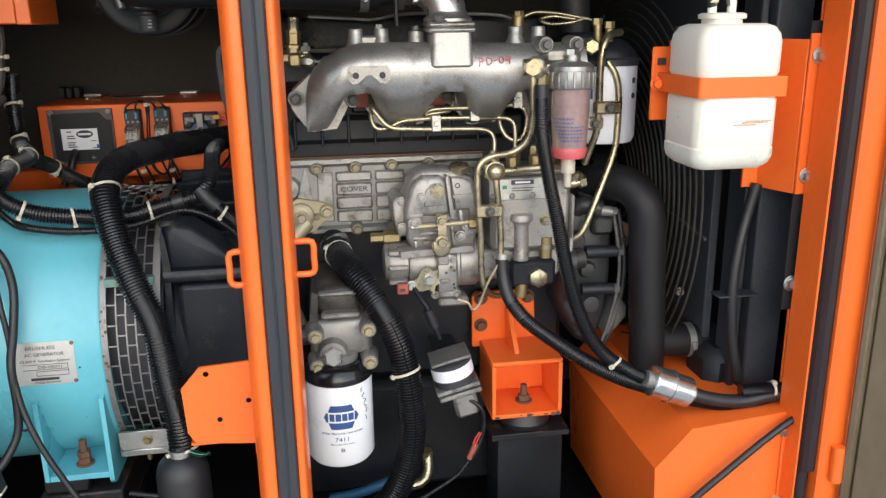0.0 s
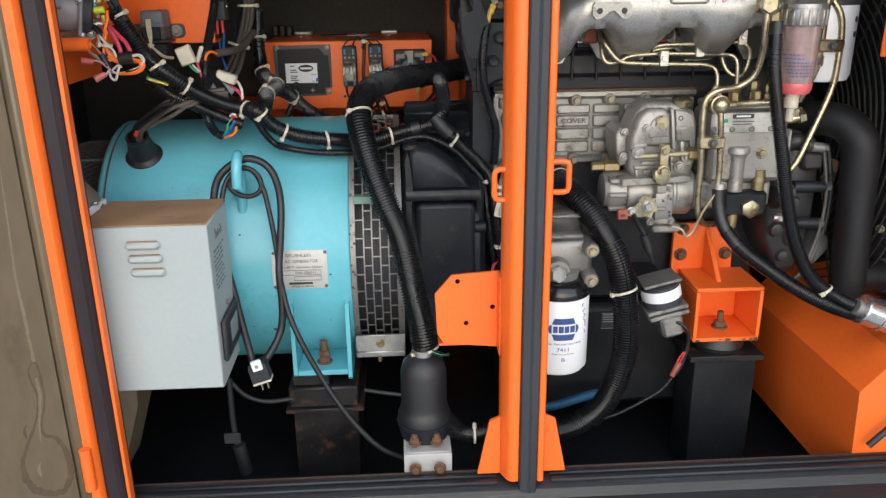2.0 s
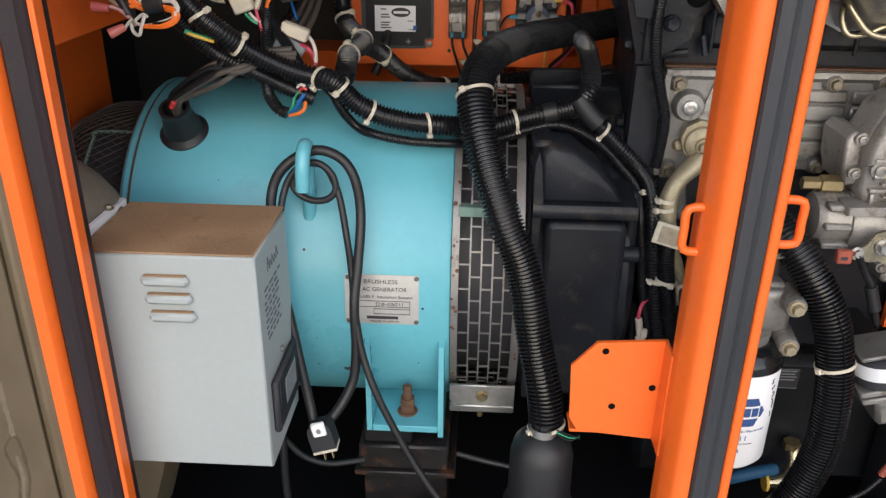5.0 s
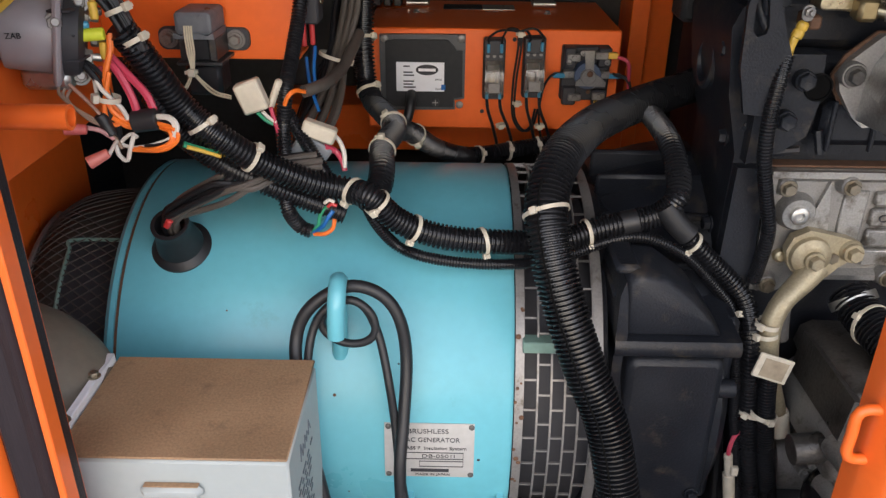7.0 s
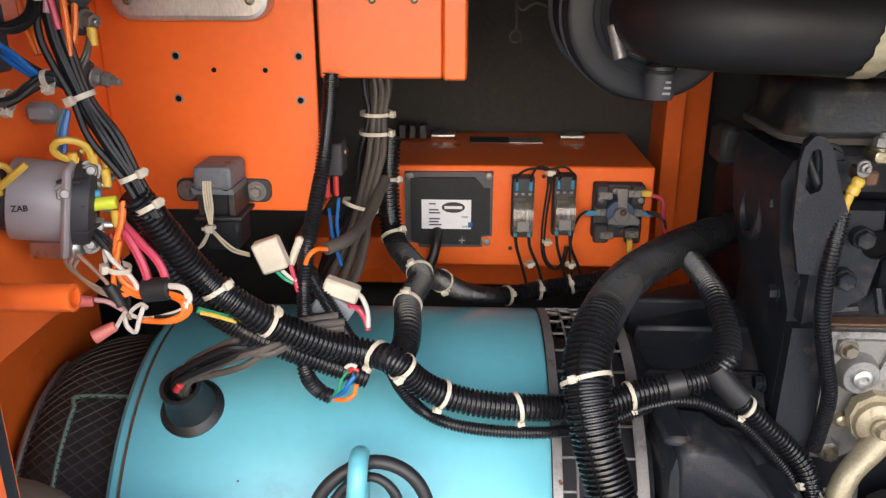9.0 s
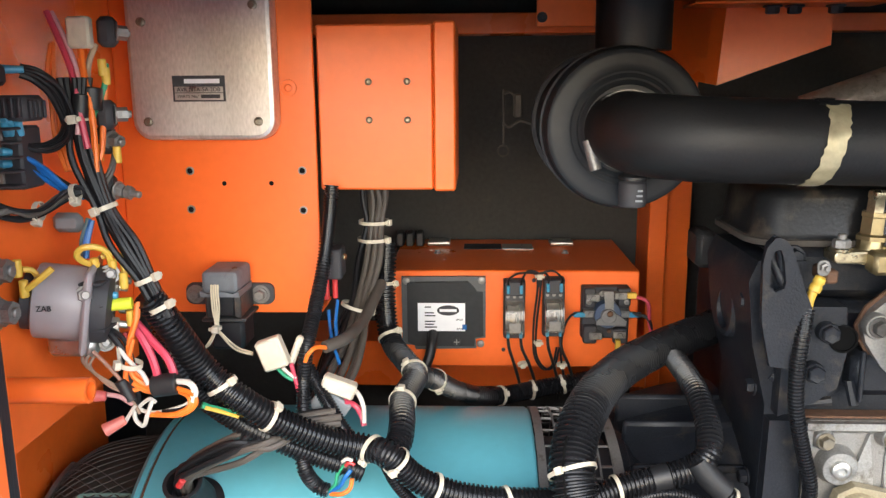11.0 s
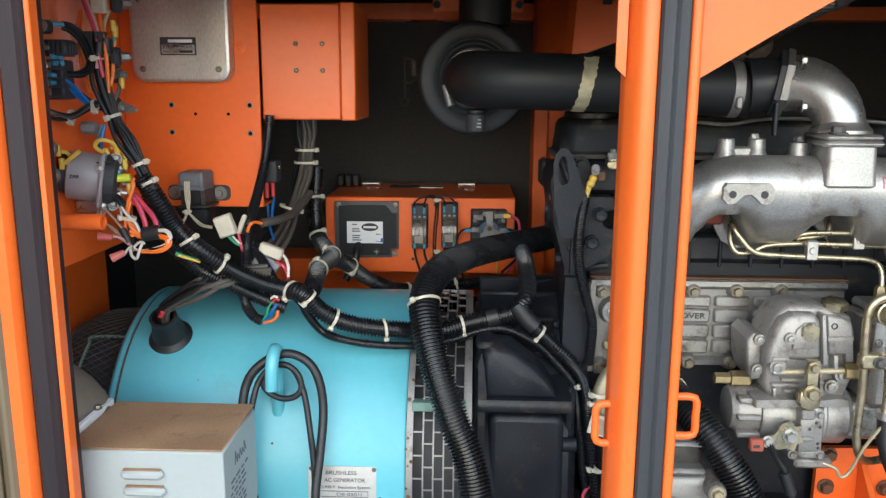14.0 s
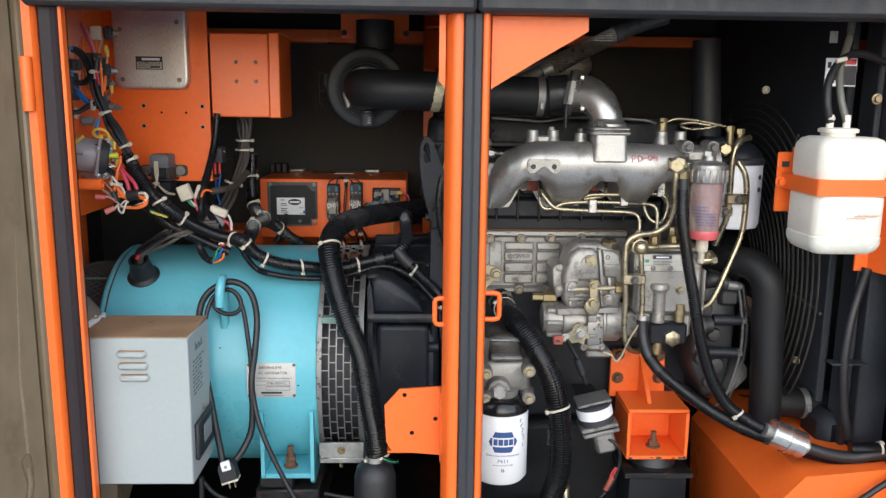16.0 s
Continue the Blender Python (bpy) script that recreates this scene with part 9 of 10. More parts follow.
outlet = solo("exhaust_outlet", Geo().sweep([(0.09, 1.74, 1.408), (0.14, 1.71, 1.430), (0.20, 1.70, 1.452), (0.26, 1.70, 1.468), (0.30, 1.74, 1.468), (0.31, 1.86, 1.46)], 0.027, 20), surf("dusty_exhaust_iron", (0.33, 0.28, 0.24), 0.5, metal=0.5, var=0.4, scale=30, bump=0.4, dirt=(0.12, 0.085, 0.06), amount=0.5), "dusty iron exhaust outlet pipe", "exhaust pipe")


# ---- wiring looms ----
conduit("main_loom", "fat black corrugated loom with white cable ties over the generator",
        [(-0.607, 1.308, 1.281), (-0.601, 1.315, 1.267), (-0.590, 1.325, 1.241), (-0.575, 1.338, 1.207), (-0.545, 1.340, 1.178), (-0.512, 1.355, 1.149), (-0.471, 1.368, 1.126), (-0.439, 1.375, 1.116), (-0.415, 1.365, 1.113), (-0.393, 1.370, 1.089), (-0.365, 1.374, 1.073), (-0.331, 1.377, 1.064), (-0.291, 1.382, 1.059), (-0.253, 1.392, 1.054), (-0.220, 1.400, 1.054), (-0.187, 1.408, 1.062), (-0.155, 1.412, 1.069), (-0.123, 1.415, 1.077), (-0.107, 1.413, 1.095), (-0.101, 1.438, 1.112), (-0.102, 1.478, 1.131), (-0.102, 1.528, 1.135), (-0.101, 1.578, 1.133)],
        0.0130, [((-0.563, 1.345, 1.187), (0.6, -0.6, 1)), ((-0.523, 1.350, 1.158), (0.3, -0.5, 1)), ((-0.434, 1.375, 1.114), (-0.5, -0.8, -1)), ((-0.411, 1.365, 1.107), (0.3, -0.8, -1)), ((-0.372, 1.372, 1.076), (0, -0.5, -1)), ((-0.303, 1.380, 1.061), (0, -0.5, -1)), ((-0.198, 1.405, 1.061), (0.3, -0.6, -1))], pitch=0.0046)
conduit("loom_branch", "black corrugated loom branch down to the starter",
        [(-0.113, 1.415, 1.082), (-0.095, 1.410, 1.060), (-0.069, 1.408, 1.034), (-0.041, 1.406, 1.008), (-0.022, 1.395, 0.985), (-0.016, 1.378, 0.950), (-0.011, 1.372, 0.905), (-0.004, 1.370, 0.855), (0.006, 1.370, 0.800), (0.018, 1.370, 0.745), (0.030, 1.372, 0.690)],
        0.0108, [((-0.084, 1.408, 1.051), (-0.6, -0.6, -0.8))])
conduit("harness_conduit", "worn black corrugated conduit tied to the engine pipe", [(0.004, 1.362, 0.925), (0.005, 1.358, 0.895), (0.010, 1.358, 0.862), (0.019, 1.360, 0.815), (0.032, 1.362, 0.765), (0.046, 1.366, 0.705)], 0.0098, pitch=0.0036, seg=14)
solo("loom_tape", Geo().sweep([(-0.160, 1.411, 1.068), (-0.144, 1.412, 1.072)], 0.0128, 16), RUBBER, "black tape wrap round the loom", "tape")
solo("loom_joint", Geo().sweep([(-0.119, 1.410, 1.090), (-0.106, 1.407, 1.073), (-0.091, 1.405, 1.059)], 0.0125, 16), RUBBER, "black taped loom joint", "tape")
conduit("thin_loom", "thin black corrugated loom under the main loom",
        [(-0.421, 1.370, 1.105), (-0.410, 1.373, 1.080), (-0.391, 1.378, 1.055), (-0.364, 1.368, 1.048), (-0.328, 1.370, 1.041), (-0.291, 1.373, 1.038), (-0.253, 1.380, 1.037), (-0.209, 1.395, 1.041), (-0.182, 1.402, 1.049), (-0.150, 1.405, 1.056), (-0.123, 1.405, 1.052), (-0.089, 1.403, 1.034), (-0.058, 1.402, 1.004), (-0.036, 1.396, 0.978), (-0.031, 1.380, 0.950), (-0.026, 1.372, 0.905), (-0.020, 1.370, 0.855), (-0.008, 1.370, 0.795), (0.004, 1.370, 0.735), (0.012, 1.372, 0.690)],
        0.0062, [(0.62, (0.3, -1, -0.5))], pitch=0.003, seg=10)
conduit("rear_loom", "black corrugated loom behind the main loom", [(-0.610, 1.335, 1.257), (-0.597, 1.335, 1.213), (-0.582, 1.350, 1.177), (-0.555, 1.365, 1.145), (-0.516, 1.365, 1.125), (-0.483, 1.375, 1.106), (-0.443, 1.380, 1.088)], 0.0105, pitch=0.004)
conduit("riser_loom", "black taped loom rising to the junction box",
        [(-0.421, 1.372, 1.106), (-0.410, 1.395, 1.110), (-0.408, 1.418, 1.121), (-0.411, 1.463, 1.128), (-0.402, 1.518, 1.133), (-0.417, 1.558, 1.137), (-0.433, 1.588, 1.144), (-0.442, 1.608, 1.161), (-0.446, 1.618, 1.206), (-0.444, 1.628, 1.263)],
        0.0135, [((-0.415, 1.458, 1.130), (-0.2, -1, 0.7)), ((-0.409, 1.528, 1.136), (-0.4, -1, 0.6)), ((-0.438, 1.598, 1.156), (0.7, -0.6, 0)), ((-0.445, 1.618, 1.209), (1, -0.5, 0.2))])
conduit("cross_loom", "black corrugated loom under the relay box",
        [(-0.407, 1.528, 1.129), (-0.386, 1.568, 1.111), (-0.358, 1.638, 1.068), (-0.314, 1.698, 1.036), (-0.251, 1.738, 1.031), (-0.188, 1.758, 1.036), (-0.148, 1.768, 1.039)],
        0.0125, [((-0.384, 1.578, 1.106), (0.4, -0.4, -1)), ((-0.300, 1.708, 1.034), (0, -1, 0.5)), ((-0.257, 1.738, 1.031), (0, -1, 0.5)), ((-0.212, 1.748, 1.038), (0, -1, 0.5))])
conduit("panel_loom", "thin black corrugated conduit hanging from the junction box",
        [(-0.481, 1.478, 1.352), (-0.484, 1.473, 1.316), (-0.489, 1.458, 1.271), (-0.494, 1.433, 1.234), (-0.498, 1.408, 1.204), (-0.502, 1.405, 1.171), (-0.500, 1.390, 1.144), (-0.500, 1.375, 1.117), (-0.495, 1.365, 1.097), (-0.487, 1.375, 1.076), (-0.475, 1.373, 1.071)], 0.0075, pitch=0.0034, seg=12)
conduit("second_panel_loom", "thin black corrugated conduit over the main loom", [(-0.499, 1.415, 1.180), (-0.487, 1.405, 1.163), (-0.475, 1.395, 1.148), (-0.461, 1.385, 1.130), (-0.448, 1.380, 1.113)], 0.007, pitch=0.003, seg=12)
solo("loom_sleeve", Geo().sweep([(-0.481, 1.41, 1.203), (-0.469, 1.425, 1.204), (-0.462, 1.445, 1.204), (-0.454, 1.5, 1.206), (-0.444, 1.57, 1.226)], 0.0062, 12), CABLE, "dusty grey sleeve curving into the wire bundle", "sleeve")
solo("cut_wire", Geo().sweep([(-0.497, 1.394, 1.194), (-0.494, 1.392, 1.201), (-0.49, 1.392, 1.206), (-0.486, 1.398, 1.207), (-0.48, 1.409, 1.203)], 0.0022, 8), ORWIRE, "orange wire looping out of the grey sleeve", "wire")

bun = thing("grey_cable_bundle", "bundle of dusty grey wires tied below the junction box", "cable bundle")
random.seed(8)
for k in range(15):
    def jit(s):
        return Vector((random.uniform(-s, s), random.uniform(-s, s) * 0.7, 0))
    o = Vector(((k % 4 - 1.5) * 0.0066, (k // 4 - 1.5) * 0.0058, 0))
    part("wire", Geo().sweep([Vector((-0.454, 1.608, 1.342)) + o * 1.25 + jit(0.004), Vector((-0.454, 1.606, 1.318)) + o * 1.1 + jit(0.003), Vector((-0.455, 1.603, 1.290)) + o * 0.85, Vector((-0.458, 1.588, 1.252)) + o * 1.15 + jit(0.003), Vector((-0.465, 1.553, 1.214)) + o * 0.9, Vector((-0.473, 1.508, 1.181)) + o * 1.5 + jit(0.005), Vector((-0.479, 1.458, 1.162)) + o * 1.6 + jit(0.005), Vector((-0.484, 1.418, 1.149)) + o], random.choice((0.0028, 0.0032, 0.0036)), 8), CABLE if k % 4 else WIREB, bun)
for p, d in (((-0.455, 1.603, 1.293), (0, 0, 1)), ((-0.456, 1.598, 1.273), (0, 0, 1)), ((-0.469, 1.543, 1.206), (0.3, 0.1, 1))):
    strap("cable_tie", p, d, 0.0175, bun, head=(1, -0.4, -0.2))
con = thing("wire_connectors", "cream plastic wire connectors with coloured leads", "connector")
def block(p, w, h, d, turn, mt, lab=""):
    return part("connector", Geo().box((-w / 2, -d / 2, -h / 2), (w / 2, d / 2, h / 2), 0.002, Matrix.Translation(p) @ Matrix.Rotation(radians(turn), 4, "Y")), mt, con, lab)
block((-0.528, 1.395, 1.202), 0.025, 0.03, 0.014, -20, NYLON, "cream moulded connector")
block((-0.508, 1.405, 1.202), 0.007, 0.03, 0.008, 22, NYLON)
block((-0.468, 1.408, 1.164), 0.034, 0.016, 0.014, 20, NYLON)
block((-0.478, 1.413, 1.143), 0.036, 0.026, 0.014, 35, GREY)
for pts, mt, r in (([(-0.524, 1.395, 1.186), (-0.518, 1.398, 1.178), (-0.511, 1.400, 1.173)], GREEN, 0.0018), ([(-0.519, 1.395, 1.187), (-0.514, 1.398, 1.180), (-0.508, 1.400, 1.175)], WWIRE, 0.0018), ([(-0.512, 1.400, 1.190), (-0.510, 1.400, 1.179), (-0.506, 1.400, 1.162)], PINK, 0.0022), ([(-0.459, 1.408, 1.163), (-0.451, 1.415, 1.154), (-0.445, 1.410, 1.142), (-0.444, 1.405, 1.127)], WWIRE, 0.0023), ([(-0.463, 1.408, 1.148), (-0.454, 1.415, 1.141), (-0.447, 1.410, 1.133), (-0.444, 1.405, 1.124)], PINK, 0.003),
                   ([(-0.475, 1.373, 1.071), (-0.468, 1.370, 1.080), (-0.465, 1.370, 1.092), (-0.457, 1.370, 1.101)], GREEN, 0.0019), ([(-0.474, 1.373, 1.071), (-0.463, 1.367, 1.080), (-0.458, 1.365, 1.089), (-0.452, 1.367, 1.097)], BLUE, 0.0022), ([(-0.473, 1.372, 1.069), (-0.461, 1.365, 1.073), (-0.453, 1.365, 1.079), (-0.451, 1.367, 1.088)], ORWIRE, 0.0022), ([(-0.460, 1.367, 1.105), (-0.455, 1.365, 1.109), (-0.450, 1.365, 1.107)], WWIRE, 0.0018), ([(-0.457, 1.367, 1.101), (-0.453, 1.365, 1.105), (-0.448, 1.365, 1.103)], RED, 0.0018),
                   ([(-0.474, 1.448, 1.172), (-0.485, 1.468, 1.194), (-0.490, 1.483, 1.219)], BLUE, 0.0018), ([(-0.478, 1.458, 1.198), (-0.480, 1.468, 1.212), (-0.480, 1.483, 1.230)], BLUE, 0.0018), ([(-0.578, 1.335, 1.174), (-0.566, 1.340, 1.168), (-0.547, 1.340, 1.163)], GREEN, 0.003), ([(-0.575, 1.334, 1.172), (-0.563, 1.338, 1.167), (-0.546, 1.338, 1.162)], YELLOW, 0.002)):
    part("lead", Geo().sweep(pts, r, 7), mt, con)
for p in ((-0.492, 1.488, 1.243), (-0.483, 1.488, 1.245)):
    part("spade_sleeve", Geo().cyl(Vector(p) + Vector((0, 0, 0.014)), Vector(p) - Vector((0, 0, 0.014)), 0.0028), RED, con, "red spade sleeve")
brk = solo("circuit_breaker", Geo().box((-0.494, 1.508, 1.253), (-0.474, 1.478, 1.285), 0.002), INK, "small black circuit breaker beside the loom", "breaker")
part("breaker_stud", Geo().bolt((-0.476, 1.493, 1.275), (1, -0.3, 0), 0.004), GOLD, brk)

# ---- terminals on the side panel ----
ct = thing("control_wiring", "tangle of black and coloured control wires with lugs", "wiring")
def wire(pts, mt, r=0.0026):
    return part("wire", Geo().sweep(pts, r, 7), mt, ct)
random.seed(4)
for k in range(9):
    o = Vector((((k % 3) - 1) * 0.0042, ((k // 3) - 1) * 0.004, 0)) + Vector((random.uniform(-1, 1), random.uniform(-1, 1), 0)) * 0.0018
    w = lambda: Vector((random.uniform(-1, 1), random.uniform(-1, 1), 0)) * 0.0035
    wire([Vector((-0.656, 1.320, 1.459)) + o * 1.6, Vector((-0.656, 1.318, 1.427)) + o * 0.9, Vector((-0.651, 1.316, 1.395)) + o * 1.3 + w(), Vector((-0.639, 1.314, 1.354)) + o * 0.9, Vector((-0.623, 1.312, 1.325)) + o * 1.3 + w(), Vector((-0.608, 1.310, 1.295)) + o * 0.9, Vector((-0.594, 1.310, 1.263)) + o * 0.8], WIREB, random.choice((0.0024, 0.0028, 0.0032)))
for p, d, r in (((-0.657, 1.318, 1.426), (0.1, 0, -1), 0.0095), ((-0.639, 1.314, 1.354), (0.4, 0, -1), 0.010), ((-0.607, 1.310, 1.295), (0.4, 0, -1), 0.0095), ((-0.597, 1.310, 1.271), (0.5, 0, -1), 0.0098), ((-0.655, 1.300, 1.369), (1, 0, 0.2), 0.006), ((-0.678, 1.285, 1.356), (1, 0, 0), 0.007)):
    strap("cable_tie", p, d, r, ct, head=(1, -0.5, 0.3) if p[0] > -0.63 else (0.2, -0.6, -1))
random.seed(31)
for pts, mt, r in (
        ([(-0.679, 1.330, 1.511), (-0.669, 1.325, 1.490), (-0.659, 1.320, 1.467), (-0.653, 1.315, 1.446), (-0.650, 1.312, 1.425), (-0.646, 1.310, 1.403)], PINK, 0.0032),
        ([(-0.678, 1.335, 1.511), (-0.667, 1.330, 1.491), (-0.658, 1.325, 1.470), (-0.653, 1.320, 1.446), (-0.654, 1.312, 1.414)], surf("pale_pink", (0.62, 0.34, 0.36), 0.4), 0.0028),
        ([(-0.681, 1.340, 1.487), (-0.681, 1.335, 1.465), (-0.678, 1.330, 1.438), (-0.675, 1.325, 1.411), (-0.668, 1.320, 1.384)], ORWIRE, 0.003),
        ([(-0.654, 1.330, 1.481), (-0.651, 1.325, 1.464), (-0.646, 1.320, 1.443), (-0.644, 1.318, 1.417), (-0.643, 1.315, 1.385)], ORWIRE, 0.0032),
        ([(-0.639, 1.335, 1.449), (-0.641, 1.330, 1.422), (-0.642, 1.325, 1.400), (-0.648, 1.320, 1.379)], ORWIRE, 0.0028),
        ([(-0.639, 1.340, 1.470), (-0.639, 1.335, 1.454), (-0.643, 1.330, 1.438), (-0.646, 1.325, 1.430), (-0.649, 1.320, 1.411)], GREEN, 0.003),
        ([(-0.646, 1.340, 1.486), (-0.651, 1.335, 1.470), (-0.651, 1.330, 1.454)], surf("tan_wire", (0.42, 0.30, 0.20), 0.4), 0.003),
        ([(-0.663, 1.325, 1.451), (-0.661, 1.320, 1.438), (-0.658, 1.318, 1.425)], WWIRE, 0.0022),
        ([(-0.681, 1.285, 1.464), (-0.672, 1.290, 1.461), (-0.665, 1.300, 1.450), (-0.663, 1.308, 1.435), (-0.661, 1.312, 1.425)], WIREB, 0.003),
        ([(-0.681, 1.285, 1.461), (-0.674, 1.290, 1.457), (-0.668, 1.300, 1.447), (-0.665, 1.308, 1.432), (-0.664, 1.312, 1.422)], WIREB, 0.003),
        ([(-0.680, 1.285, 1.467), (-0.670, 1.290, 1.464), (-0.662, 1.300, 1.454), (-0.659, 1.308, 1.438), (-0.659, 1.312, 1.425)], WIREB, 0.003),
        ([(-0.686, 1.270, 1.414), (-0.677, 1.275, 1.409), (-0.667, 1.285, 1.408), (-0.662, 1.300, 1.414), (-0.663, 1.312, 1.425)], WIREB, 0.003),
        ([(-0.682, 1.270, 1.414), (-0.672, 1.275, 1.406), (-0.664, 1.290, 1.404), (-0.659, 1.305, 1.413), (-0.660, 1.315, 1.425)], WIREB, 0.003),
        ([(-0.682, 1.265, 1.403), (-0.674, 1.270, 1.399), (-0.670, 1.285, 1.390), (-0.664, 1.300, 1.375), (-0.654, 1.312, 1.363)], BLUE, 0.0026),
        ([(-0.683, 1.265, 1.394), (-0.676, 1.270, 1.392), (-0.674, 1.285, 1.384), (-0.670, 1.300, 1.374), (-0.660, 1.312, 1.362)], BLUE, 0.0026),
        ([(-0.687, 1.270, 1.414), (-0.678, 1.280, 1.399), (-0.669, 1.295, 1.383), (-0.657, 1.308, 1.369), (-0.645, 1.314, 1.358)], WIREB, 0.003),
        ([(-0.702, 1.255, 1.371), (-0.695, 1.262, 1.363), (-0.685, 1.270, 1.358), (-0.677, 1.285, 1.357), (-0.669, 1.298, 1.365), (-0.658, 1.306, 1.372), (-0.647, 1.314, 1.360)], WIREB, 0.0029),
        ([(-0.702, 1.255, 1.361), (-0.696, 1.262, 1.356), (-0.685, 1.270, 1.353), (-0.677, 1.285, 1.356), (-0.668, 1.298, 1.363), (-0.657, 1.306, 1.369), (-0.645, 1.314, 1.357)], WIREB, 0.0029),
        ([(-0.694, 1.255, 1.359), (-0.688, 1.262, 1.361), (-0.681, 1.272, 1.356), (-0.674, 1.285, 1.359), (-0.666, 1.298, 1.367), (-0.655, 1.308, 1.366)], CABLE, 0.0027),
        ([(-0.637, 1.340, 1.403), (-0.637, 1.330, 1.387), (-0.643, 1.325, 1.373), (-0.645, 1.320, 1.357)], CABLE, 0.003),
        ([(-0.651, 1.315, 1.344), (-0.654, 1.310, 1.328), (-0.654, 1.305, 1.314)], BLUE, 0.003),
        ([(-0.655, 1.318, 1.345), (-0.660, 1.314, 1.328), (-0.660, 1.310, 1.314)], surf("slate_wire", (0.12, 0.20, 0.22), 0.4), 0.003),
        ([(-0.685, 1.265, 1.314), (-0.680, 1.270, 1.312), (-0.677, 1.272, 1.306)], YELLOW, 0.003),
        ([(-0.681, 1.262, 1.299), (-0.669, 1.262, 1.308), (-0.661, 1.265, 1.315)], YELLOW, 0.0033),
        ([(-0.641, 1.300, 1.309), (-0.651, 1.295, 1.313), (-0.654, 1.290, 1.320), (-0.648, 1.290, 1.326), (-0.639, 1.295, 1.325), (-0.633, 1.300, 1.319), (-0.632, 1.302, 1.307)], YELLOW, 0.0033),
        ([(-0.641, 1.305, 1.315), (-0.633, 1.308, 1.319), (-0.626, 1.308, 1.312), (-0.624, 1.308, 1.298)], YELLOW, 0.0033),
        ([(-0.613, 1.300, 1.277), (-0.613, 1.295, 1.264), (-0.617, 1.292, 1.251), (-0.619, 1.290, 1.238), (-0.618, 1.290, 1.221), (-0.612, 1.292, 1.212), (-0.603, 1.295, 1.207)], ORWIRE, 0.003),
        ([(-0.623, 1.305, 1.259), (-0.612, 1.300, 1.249), (-0.604, 1.298, 1.233), (-0.600, 1.297, 1.219), (-0.600, 1.297, 1.209)], PINK, 0.0042),
        ([(-0.619, 1.308, 1.259), (-0.603, 1.303, 1.243), (-0.591, 1.300, 1.230), (-0.586, 1.298, 1.217), (-0.588, 1.298, 1.209)], PINK, 0.0042),
        ([(-0.629, 1.308, 1.250), (-0.625, 1.306, 1.231), (-0.620, 1.305, 1.217), (-0.610, 1.300, 1.210)], RED, 0.003),
        ([(-0.636, 1.290, 1.258), (-0.629, 1.288, 1.251), (-0.623, 1.288, 1.241), (-0.621, 1.290, 1.224), (-0.619, 1.290, 1.201), (-0.617, 1.290, 1.187)], WIREB, 0.0034),
        ([(-0.634, 1.290, 1.257), (-0.627, 1.288, 1.249), (-0.622, 1.286, 1.239), (-0.615, 1.286, 1.230), (-0.608, 1.288, 1.221), (-0.605, 1.290, 1.211)], WWIRE, 0.0023),
        ([(-0.629, 1.295, 1.256), (-0.628, 1.292, 1.240), (-0.627, 1.290, 1.226)], WWIRE, 0.0021),
        ([(-0.584, 1.295, 1.211), (-0.572, 1.290, 1.212), (-0.567, 1.288, 1.207), (-0.570, 1.286, 1.197), (-0.584, 1.286, 1.191), (-0.602, 1.288, 1.187), (-0.614, 1.290, 1.190), (-0.605, 1.290, 1.198), (-0.599, 1.288, 1.196)], WWIRE, 0.0021),
        ([(-0.582, 1.296, 1.210), (-0.570, 1.290, 1.208), (-0.566, 1.287, 1.201), (-0.575, 1.285, 1.193), (-0.593, 1.286, 1.189)], WIREB, 0.0018),
        ([(-0.581, 1.295, 1.203), (-0.569, 1.288, 1.201), (-0.569, 1.285, 1.193), (-0.584, 1.284, 1.187), (-0.598, 1.286, 1.187)], ORWIRE, 0.0028),
        ([(-0.618, 1.290, 1.212), (-0.609, 1.292, 1.206), (-0.600, 1.294, 1.203)], ORWIRE, 0.0028),
        ([(-0.602, 1.288, 1.197), (-0.605, 1.284, 1.187), (-0.609, 1.284, 1.177), (-0.616, 1.286, 1.181), (-0.618, 1.288, 1.190)], WWIRE, 0.0023),
        ([(-0.646, 1.285, 1.241), (-0.636, 1.285, 1.230), (-0.626, 1.286, 1.216), (-0.620, 1.288, 1.199)], surf("brown_wire", (0.33, 0.17, 0.12), 0.4), 0.002),
        ([(-0.633, 1.275, 1.208), (-0.625, 1.280, 1.204), (-0.618, 1.286, 1.195)], surf("rose_wire", (0.50, 0.25, 0.24), 0.4), 0.0024),
        ([(-0.617, 1.270, 1.187), (-0.616, 1.278, 1.191), (-0.616, 1.286, 1.193)], WWIRE, 0.002),
        ([(-0.693, 1.270, 1.356), (-0.702, 1.260, 1.364), (-0.705, 1.255, 1.370)], CABLE, 0.0026)):
    wire(pts, mt, r * 0.82)
    if r > 0.0024 and mt in (WIREB, BLUE, CABLE, ORWIRE):
        o = Vector((random.uniform(-0.004, 0.004), random.uniform(-0.003, 0.003), random.uniform(-0.003, 0.003)))
        wire([Vector(q) + o * (1 if 0 < i < len(pts) - 1 else 0.5) for i, q in enumerate(pts)], mt, r * 0.6)
TANW = surf("brown_grey_wire", (0.26, 0.17, 0.12), 0.45, var=0.15)
